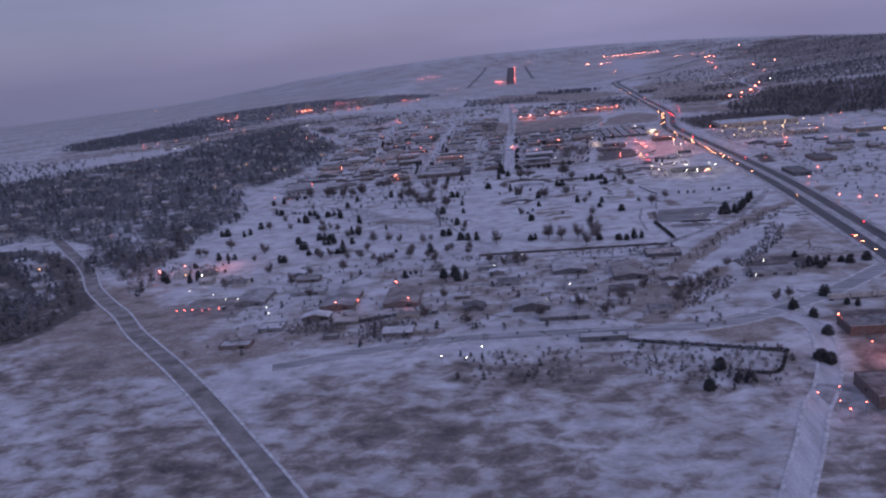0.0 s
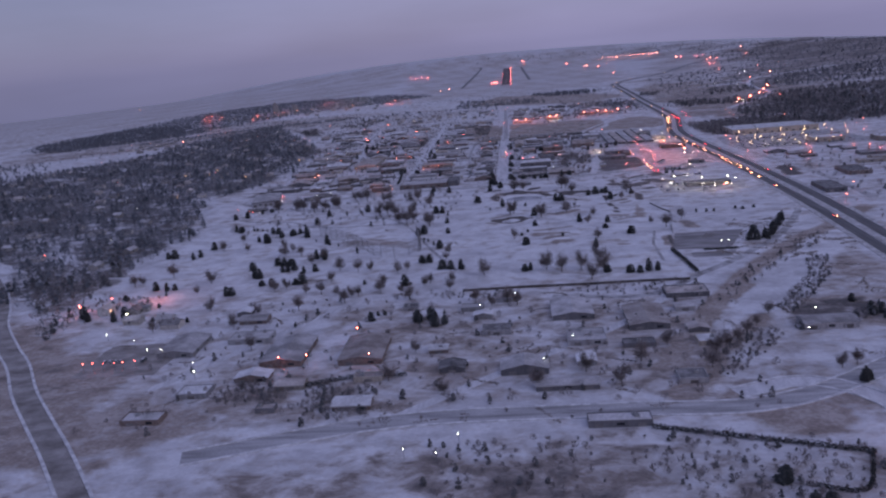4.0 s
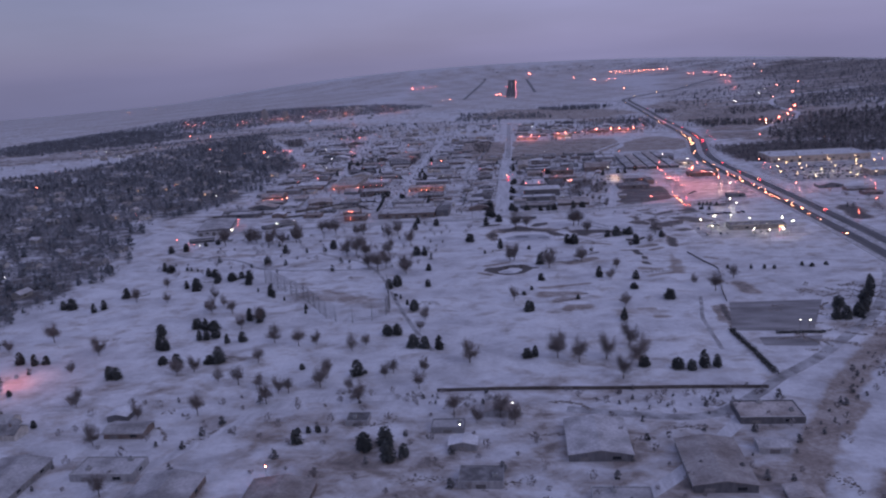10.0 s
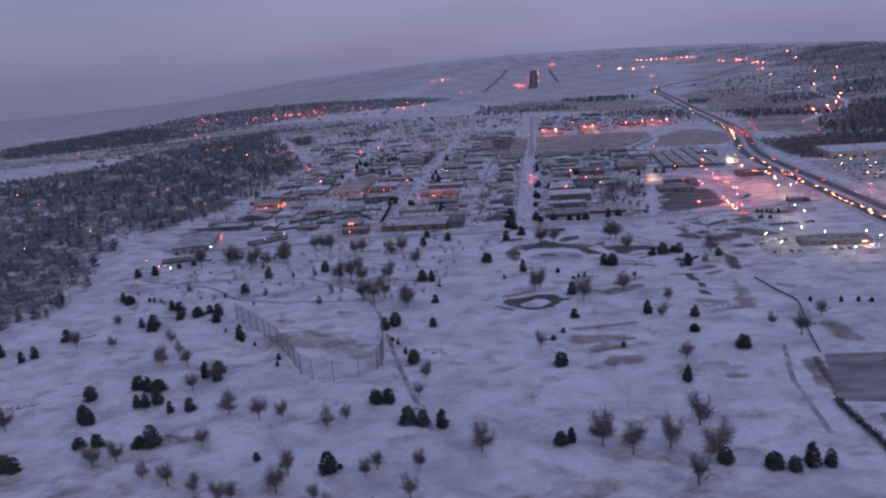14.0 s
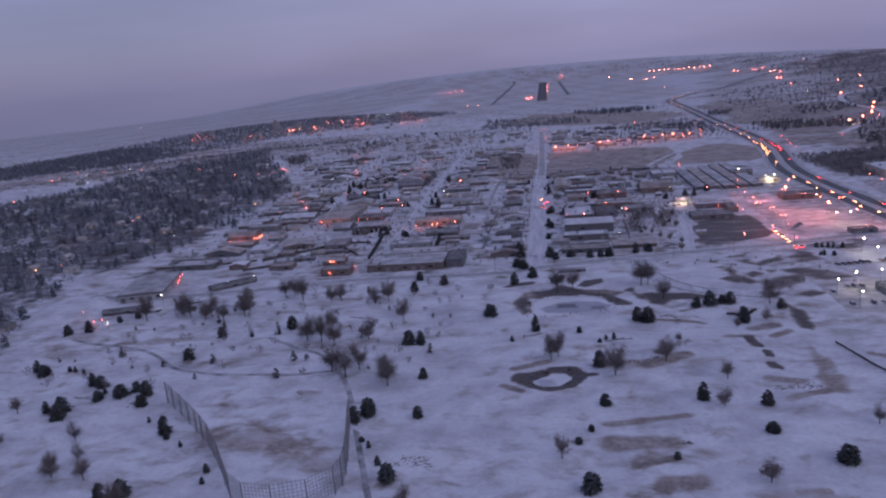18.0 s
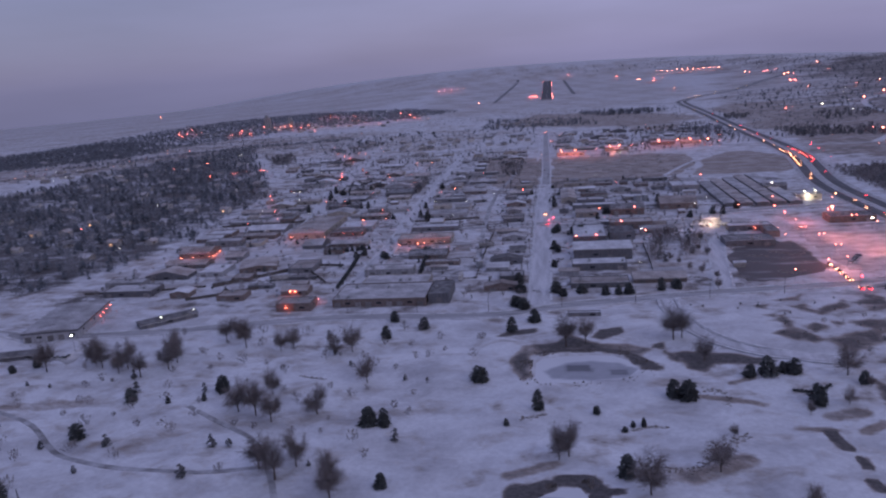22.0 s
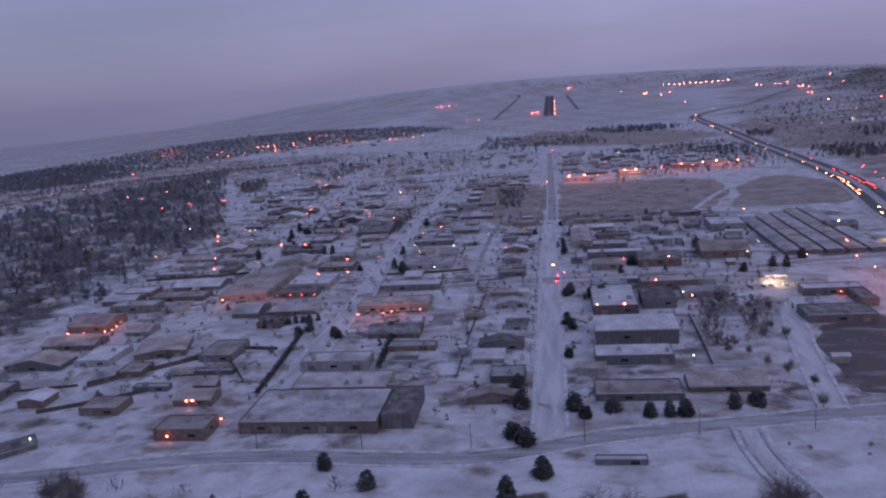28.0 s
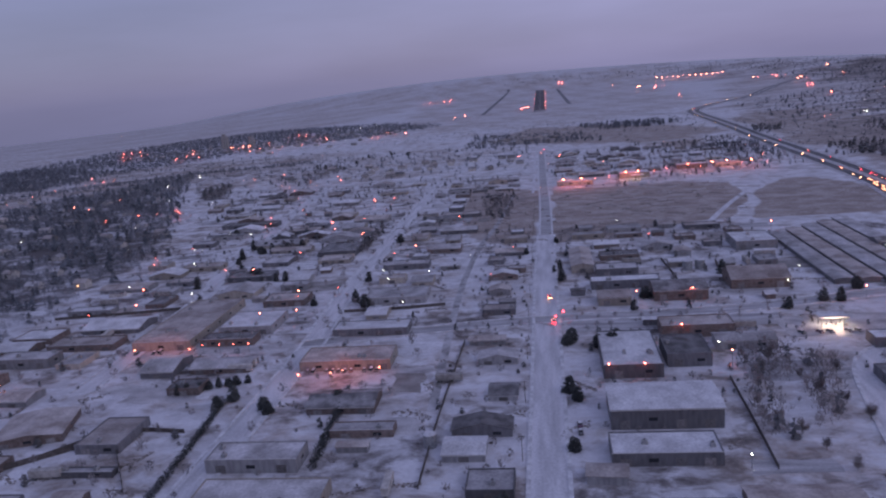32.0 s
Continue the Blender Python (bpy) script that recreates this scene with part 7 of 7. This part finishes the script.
# ---- vehicles ----
def car_proto(lit, name, label, length=4.5, van=False):
    t = thing(name, label, "car", 0, 0, -70, 0, "traffic" if lit else "parked cars")
    L, W, h = length / 2, 0.9, 0.85
    body = Build().add([(-W, -L, 0.28), (W, -L, 0.28), (W, L, 0.28), (-W, L, 0.28), (-W, -L, 0.7), (W, -L, 0.7), (W, L, 0.78), (-W, L, 0.78),
                        (-W + 0.08, -L + 0.7, h + 0.05), (W - 0.08, -L + 0.7, h + 0.05), (W - 0.08, L - 0.3, h + 0.1), (-W + 0.08, L - 0.3, h + 0.1)],
                       [(3, 2, 1, 0), (0, 1, 5, 4), (1, 2, 6, 5), (2, 3, 7, 6), (3, 0, 4, 7), (4, 5, 9, 8), (5, 6, 10, 9), (6, 7, 11, 10), (7, 4, 8, 11), (8, 9, 10, 11)])
    top = 2.0 if van else 1.48
    y0, y1 = (-L + 0.7, L - 0.15) if van else (-L + 1.3, L - 0.9)
    part("body", body.mesh("body", "paint"), t)
    part("cabin_glass", Build().add([(-0.8, y0 - 0.3, 0.86), (0.8, y0 - 0.3, 0.86), (0.8, y1 + 0.3, 0.9), (-0.8, y1 + 0.3, 0.9), (-0.66, y0 + 0.35, top - 0.08), (0.66, y0 + 0.35, top - 0.08), (0.66, y1 - 0.1, top - 0.08), (-0.66, y1 - 0.1, top - 0.08)],
                                    [(0, 1, 5, 4), (1, 2, 6, 5), (2, 3, 7, 6), (3, 0, 4, 7), (4, 5, 6, 7)]).mesh("cabin_glass", "glass"), t)
    part("roof_panel", Build().box(-0.67, y0 + 0.33, top - 0.08, 0.67, y1 - 0.08, top, 0.06).mesh("roof_panel", "roof_snow" if not lit else "paint"), t)
    for sx in (-1, 1):
        for yy in (-L + 0.85, L - 0.85):
            part("wheel", Build().tube((sx * 0.72, yy, 0.33), (sx * 0.93, yy, 0.33), 0.33, 0.33, 10).mesh("wheel", "tyre"), t)
        if not lit:
            continue
        part("headlight", Build().ball((sx * 0.62, -L - 0.02, 0.68), 0.28, 6, 4).mesh("headlight", "headlight" if lit else "lens"), t)
        part("taillight", Build().ball((sx * 0.66, L + 0.02, 0.74), 0.26, 6, 4).mesh("taillight", "taillight" if lit else "lens"), t)
    return t


CARS = {True: [car_proto(True, "car", "car driving with headlights on along the highway"), car_proto(True, "van", "van driving with its lights on along the highway", 5.0, True)],
        False: [car_proto(False, "car", "parked car with snow on its roof"), car_proto(False, "van", "parked van with snow on its roof", 5.0, True)]}
SEEN_CARS = set()
C_RND = random.Random(19)


def put_car(x, y, rz, lit, z=None):
    p = C_RND.choice(CARS[lit] if C_RND.random() < 0.4 else CARS[lit][:1])
    m = pose(x, y, zat(x, y) + (0.08 if z is None else z), 0, 0, rz)
    if p not in SEEN_CARS:
        SEEN_CARS.add(p)
        p.matrix_basis = m
    else:
        copy_thing(p, m)


def on_highway(y, shift, away):
    i = min(range(len(HWY) - 1), key=lambda k: abs(HWY[k][1] - y))
    (ax, ay), (bx, by) = HWY[i], HWY[i + 1]
    d = Vector((bx - ax, by - ay)).normalized()
    f = (y - ay) / ((by - ay) or 1)
    x = ax + (bx - ax) * f + d.y * shift
    put_car(x, y, -math.degrees(math.atan2(d.x, d.y)) + (180 if away else 0), True, 0.15)


for y in (560, 585, 600, 760, 905, 960, 985, 1010, 1024, 1036, 1050, 1062, 1074, 1086, 1100, 1112, 1128, 1150, 1175, 1196, 1220, 1246, 1275, 1310, 1345, 1440, 1465, 1540, 1552, 1560, 1572, 1585, 1593, 1600, 1612, 1619, 1625, 1633, 1640, 1648, 1655, 1668, 1690, 1740, 1800, 1880, 1990, 2060, 2150, 2280, 2340, 2470, 2500, 2620, 2680, 2720):
    on_highway(y, C_RND.choice((-1.9, 1.9)), False)
for y in (640, 1000, 1180, 1240, 1330, 1480, 1560, 1570, 1580, 1592, 1604, 1610, 1622, 1640, 1652, 1675, 1690, 1720, 1830, 1900, 2050, 2350):
    on_highway(y, 17 + C_RND.choice((-1.9, 1.9)), True)
for x, y in ((365, 2910), (395, 2975), (420, 3030), (442, 3076), (470, 3120), (505, 3175), (540, 3225), (575, 3275), (620, 3370), (680, 3510)):
    put_car(x, y, -35, True, 0.5)
for y in (1100, 1090, 1081, 1072, 1065):
    put_car(165.5, y, 0, True)
put_car(165, 1046, 180, True)
put_car(169, 1046, 180, True)
put_car(-15, 1302, 0, True)
put_car(-13, 1256, 180, True)

# parked cars stand in rows in the yards
def row(x, y, n, dx, dy, rz, share=0.8):
    for k in range(n):
        if C_RND.random() < share:
            put_car(x + dx * k + C_RND.uniform(-0.3, 0.3), y + dy * k, rz + C_RND.uniform(-4, 4), False)


row(-130, 1195.5, 12, 3.1, 0, 0)
row(156, 916, 12, 5.5, 0.3, 0, 0.6)
row(154, 940, 12, 5.5, 0.2, 180, 0.5)
row(180, 1103, 4, 3.4, 5.5, 30, 0.8)
row(206, 1231, 9, 3.4, 0, 180, 0.6)
row(172, 996, 10, 4.0, 0.6, 20, 0.6)
row(160, 948, 14, 4.2, 0.3, 0, 0.6)
row(310, 1188, 16, 4.0, 0, 0, 0.4)
row(312, 1262, 22, 6.0, 0, 0, 0.7)
for k in range(5):
    row(308 + 3 * k, 1176 + 20 * k, 28, 5.2, 0, 0, 0.55)
row(102, 1226, 7, 4.2, 0, 20, 0.6)
row(-292, 956, 8, 3.2, 0, 0, 0.6)
row(-246, 1230, 9, 3.4, 0, 0, 0.5)
row(0, 1720, 12, 6, 0.5, 0, 0.5)
row(-40, 1440, 4, 0, 6, 0, 0.7)
row(-246, 512, 8, 3.4, 0, 0, 0.6)
row(-5, 1122, 4, 0, 6, 5, 0.7)

# ---- fences, net, hedges, tanks ----
def fence(pts, h, label, gap=3.0, mat="fence", thick=0.12, name="fence"):
    line = curve_points(pts, gap)
    t = thing(name, label, "fence", *line[0])
    o = t.matrix_basis.translation
    for (ax, ay), (bx, by) in zip(line, line[1:]):
        za, zb = zat(ax, ay) - o.z, zat(bx, by) - o.z
        part("post", Build().box(ax - o.x - 0.1, ay - o.y - 0.1, za - 0.4, ax - o.x + 0.1, ay - o.y + 0.1, za + h + 0.15).mesh("post", mat), t)
        d = Vector((bx - ax, by - ay)).normalized()
        n = Vector((-d.y, d.x)) * thick / 2
        q = [(ax - n.x, ay - n.y), (bx - n.x, by - n.y), (bx + n.x, by + n.y), (ax + n.x, ay + n.y)]
        zs = (za, zb, zb, za)
        b = Build().add([(x - o.x, y - o.y, z) for (x, y), z in zip(q, zs)] + [(x - o.x, y - o.y, z + h) for (x, y), z in zip(q, zs)],
                        [(3, 2, 1, 0), (4, 5, 6, 7), (0, 1, 5, 4), (1, 2, 6, 5), (2, 3, 7, 6), (3, 0, 4, 7)])
        part("panel", b.mesh("panel", mat), t)


fence([(-40, 612), (0, 613), (40, 612), (80, 612), (112, 611)], 1.7, "long dark boundary wall of weathered panels in snow", 6.0)
fence([(128, 860), (132, 842), (134, 832), (138, 819), (139, 812), (135, 789), (130, 766), (126, 738)], 1.0, "low dark fence along the course edge", 6.0)


def hedge(pts, w, h, label):
    rnd = random.Random(3)
    t = thing("hedge", label, "hedge", *pts[0])
    o = t.matrix_basis.translation
    stem, leaf = Build(), Build()
    for x, y in curve_points(pts, 1.2):
        x, y, z = x - o.x, y - o.y, zat(x, y) - o.z
        stem.tube((x, y, z - 0.2), (x, y, z + h * 0.7), 0.07, 0.03, 4)
        for _ in range(26):
            a, r, zz = rnd.uniform(0, 6.28), w / 2 * math.sqrt(rnd.random()), z + h * rnd.uniform(0.05, 1)
            px, py, s = x + math.cos(a) * r, y + math.sin(a) * r, rnd.uniform(0.2, 0.5)
            leaf.add([(px - s, py, zz), (px + s, py - s * 0.4, zz), (px, py + s, zz - 0.2), (px, py, zz + s)], [(0, 1, 3), (1, 2, 3), (2, 0, 3)])
    tagged(part("stem_rest", stem.mesh("stem_rest", "bark"), t), "", "", "", "stuff")
    part("foliage", leaf.mesh("foliage", "needles"), t)


hedge([(115, 686), (118, 655), (120, 627)], 3.6, 2.2, "thick dark evergreen hedge along the course corner")
hedge([(89, 908), (98, 907), (104, 912)], 1.6, 1.1, "low dark hedge on the snowy course")
hedge([(138, 681), (150, 681), (162, 681)], 2.0, 1.2, "low dark hedge beside the practice field")
hedge([(53, 410), (93, 397), (130, 385)], 2.2, 2.0, "dark hedge round a south-side garden")
hedge([(130, 385), (117, 360), (99, 364)], 1.6, 1.6, "dark hedge round a south-side garden")
hedge([(-119, 464), (-92, 474), (-62, 475)], 2.6, 2.2, "dark bushes along a south-side lane")
hedge([(-100, 1103), (-102, 1138), (-104, 1172)], 3.4, 3.6, "dark evergreen hedge between two yards")

hedge([(-151, 1074), (-154, 1118), (-158, 1162)], 2.6, 2.6, "dark scrubby tree row beside a yard")
fence([(-245, 1088), (-223, 1106), (-192, 1131)], 2.3, "long dark board fence round a storage yard", 6.0)
fence([(-192, 1131), (-176, 1108), (-163, 1088)], 2.0, "dark board fence round a storage yard", 6.0)


def driving_net(pts, h):
    line = curve_points(pts, 9)
    t = thing("driving_range_net", "tall driving range net hung between slim poles", "net", *line[0])
    o = t.matrix_basis.translation
    for x, y in line:
        part("pole", Build().tube((x - o.x, y - o.y, zat(x, y) - o.z - 0.4), (x - o.x, y - o.y, zat(x, y) - o.z + h), 0.26, 0.18, 6).mesh("pole", "pole"), t)
    for (ax, ay), (bx, by) in zip(line, line[1:]):
        b = Build()
        for k in range(8):
            z = h * (k + 1) / 8 - 0.1
            b.tube((ax - o.x, ay - o.y, zat(ax, ay) - o.z + z), (bx - o.x, by - o.y, zat(bx, by) - o.z + z), 0.085, 0.085, 3)
        for k in range(1, 8):
            x, y = ax + (bx - ax) * k / 8 - o.x, ay + (by - ay) * k / 8 - o.y
            b.tube((x, y, 0.2), (x, y, h), 0.08, 0.08, 3)
        part("netting", b.mesh("netting", "net"), t, "thin grey netting")


driving_net([(-188, 808), (-154, 772), (-135, 746), (-114, 718), (-84, 728), (-92, 782)], 11)


def box_trailer(x, y, rz, label="white box trailer parked in a snowy yard"):
    t = thing("box_trailer", label, "trailer", x, y, None, rz, "parked trailers")
    part("box", Build().box(-1.25, -6, 1.1, 1.25, 6, 3.9).mesh("box", "siding"), t)
    part("chassis", Build().box(-0.5, -5.8, 0.75, 0.5, 5.8, 1.1).mesh("chassis", "dark_wall"), t)
    for yy in (3.6, 4.8):
        for sx in (-1, 1):
            wheel = part("wheel", Build().tube((sx * 0.85, yy, 0.5), (sx * 1.2, yy, 0.5), 0.5, 0.5, 10).mesh("wheel", "tyre"), t)
            part("hub", Build().tube((sx * 1.2, yy, 0.5), (sx * 1.24, yy, 0.5), 0.24, 0.2, 8).mesh("hub", "unit"), wheel, "steel wheel hub")
    part("landing_leg", Build().box(-0.9, -3.6, 0.0, -0.75, -3.4, 1.1).box(0.75, -3.6, 0.0, 0.9, -3.4, 1.1).mesh("landing_leg", "pole"), t)


for x, y, rz in ((-165, 1200, 88), (-165, 1206, 92), (-90, 1075, 90), (-70, 1090, 2), (64, 1230, 90), (78, 1236, 88), (184, 459, 92), (197, 460, 92), (210, 461, 92), (-200, 1100, 95), (-270, 1260, 5), (-60, 1180, 90), (110, 1360, 0), (40, 1372, 90), (-310, 1330, 90), (-280, 1345, 92)):
    box_trailer(x, y, rz)


def storage_tank(x, y, r, h):
    t = thing("storage_tank", "round steel storage tank with a snowy domed top", "tank", x, y)
    part("shell", Build().tube((0, 0, -0.3), (0, 0, h), r, r, 18).mesh("shell", "unit"), t)
    part("dome", Build().tube((0, 0, h), (0, 0, h + r * 0.25), r, r * 0.15, 18).mesh("dome", "roof_snow"), t)


for x, y, r, h in ((72, 1350, 3, 6), (80, 1352, 3, 6), (-60, 1120, 2.5, 5)):
    storage_tank(x, y, r, h)


def utility_pole(x, y, rz):
    t = thing("utility_pole", "wooden utility pole with a crossarm", "pole", x, y, None, rz, "utility poles")
    part("pole", Build().tube((0, 0, -0.5), (0, 0, 10), 0.16, 0.10, 6).mesh("pole", "bark"), t)
    part("crossarm", Build().box(-1.2, -0.08, 9.0, 1.2, 0.08, 9.2).mesh("crossarm", "bark"), t)


for k in range(12):
    utility_pole(-26, 1060 + 48 * k, 0)
for k in range(9):
    utility_pole(-130 + 42 * k, 1021 + 5 * max(0, k - 2), 90)

for pts, h in (([(-244, 1086), (-215, 1113), (-193, 1136), (-163, 1135)], 1.8), ([(-250, 1056), (-222, 1070), (-207, 1081)], 2.0), ([(-335, 1076), (-284, 1081), (-250, 1088)], 1.4), ([(-60, 1090), (-60, 1150), (-58, 1230)], 1.8), ([(56, 1100), (57, 1130), (58, 1175)], 1.8), ([(60, 1270), (62, 1320), (60, 1380)], 1.8), ([(-330, 1300), (-280, 1306), (-250, 1312)], 1.8), ([(-136, 1290), (-100, 1292), (-76, 1296)], 1.8)):
    fence(pts, h, "dark weathered yard fence crossing the snow", 15.0)

# yards: worn, dark or pale ground between the workshops
Y_RND = random.Random(64)
for k in range(90):
    x0, y0 = Y_RND.uniform(-330, 130), Y_RND.uniform(1060, 1840)
    if x0 > -40 and y0 > 1480 or -70 < x0 < 0:
        continue
    w, d = Y_RND.uniform(14, 44), Y_RND.uniform(9, 26)
    if not near_street(x0, y0, x0 + w, y0 + d, 1):
        lot("pavement_yard_%d" % k, x0, y0, x0 + w, y0 + d, Y_RND.choice(("slush", "lot", "lot", "yard_dirt", "snowbank", "snowbank", "street_x")), 0.020 + 0.0005 * k)


def shed(x, y, w, d, h, rmat, wmat):
    t = thing("shed", "small yard shed under thin snow", "shed", x, y, None, Y_RND.choice((0, 0, 3, -4)), "yard sheds")
    part("wall", walls(w, d, h, wmat, "x", 0.3), t)
    part("roof", roof_gable(w, d, h, rmat, 0.3, True), t)


for k in range(420):
    x, y, w, d = Y_RND.uniform(-335, 135), Y_RND.uniform(1050, 1640), Y_RND.uniform(5, 13), Y_RND.uniform(4, 8)
    if free(x - 1, y - 1, x + w + 1, y + d + 1) and not near_street(x, y, x + w, y + d, 1) and not (-40 < x and y > 1480):
        shed(x, y, w, d, Y_RND.uniform(2.4, 3.4), Y_RND.choice(("roof_snow", "roof_grey", "roof_dark", "roof_brown")), Y_RND.choice(("metal_wall", "brick_wall", "dark_wall", "siding")))
        TAKEN.append((x - 6, y - 6, x + w + 6, y + d + 6))
        if sum(o.name.startswith("shed") for o in scene.collection.objects) > 24:
            break


# dry grass standing out of the snow in short curved swathes
def swathes(zone, count, seed, label, h=0.9):
    rnd = random.Random(seed)
    b = Build()
    x0, y0, x1, y1 = zone
    for _ in range(count):
        x, y, a, turn = rnd.uniform(x0, x1), rnd.uniform(y0, y1), rnd.gauss(0, 0.5), rnd.gauss(0, 0.05)
        wide = rnd.uniform(0.5, 2.2)
        for k in range(int(rnd.uniform(5, 26))):
            x, y, a = x + 0.85 * math.cos(a), y + 0.85 * math.sin(a), a + turn
            for _ in range(3):
                px, py = x + rnd.gauss(0, 0.5), y + rnd.gauss(0, wide)
                z, s, hh = zat(px, py) - 0.1, rnd.uniform(0.5, 1.15), h * rnd.uniform(0.3, 0.8)
                b.add([(px - s, py, z), (px + s, py - 0.2 * s, z), (px, py + s, z), (px + 0.3 * s, py, z + hh)], [(0, 1, 3), (1, 2, 3), (2, 0, 3)])
    tagged(new("dry_grass", b.mesh("dry_grass", "grass_tuft")), label, "grass", "", "stuff")


swathes((-70, 640, 125, 1000), 10, 5, "swathes of dry brown grass on the snowy course")
swathes((-320, 690, -80, 980), 8, 6, "thin swathes of dry grass on the snowy course")
swathes((105, 1075, 162, 1180), 14, 8, "dead weeds over a waste lot", 0.8)
swathes((-200, 420, 240, 620), 60, 9, "dry grass and weeds on the south side")
swathes((128, 620, 245, 790), 60, 10, "dry grass along the canal banks")
swathes((-70, 1515, 165, 1700), 60, 11, "dry grass over a brown field")
swathes((-340, 1050, 140, 1640), 120, 12, "weeds and low litter between the yards", 1.0)
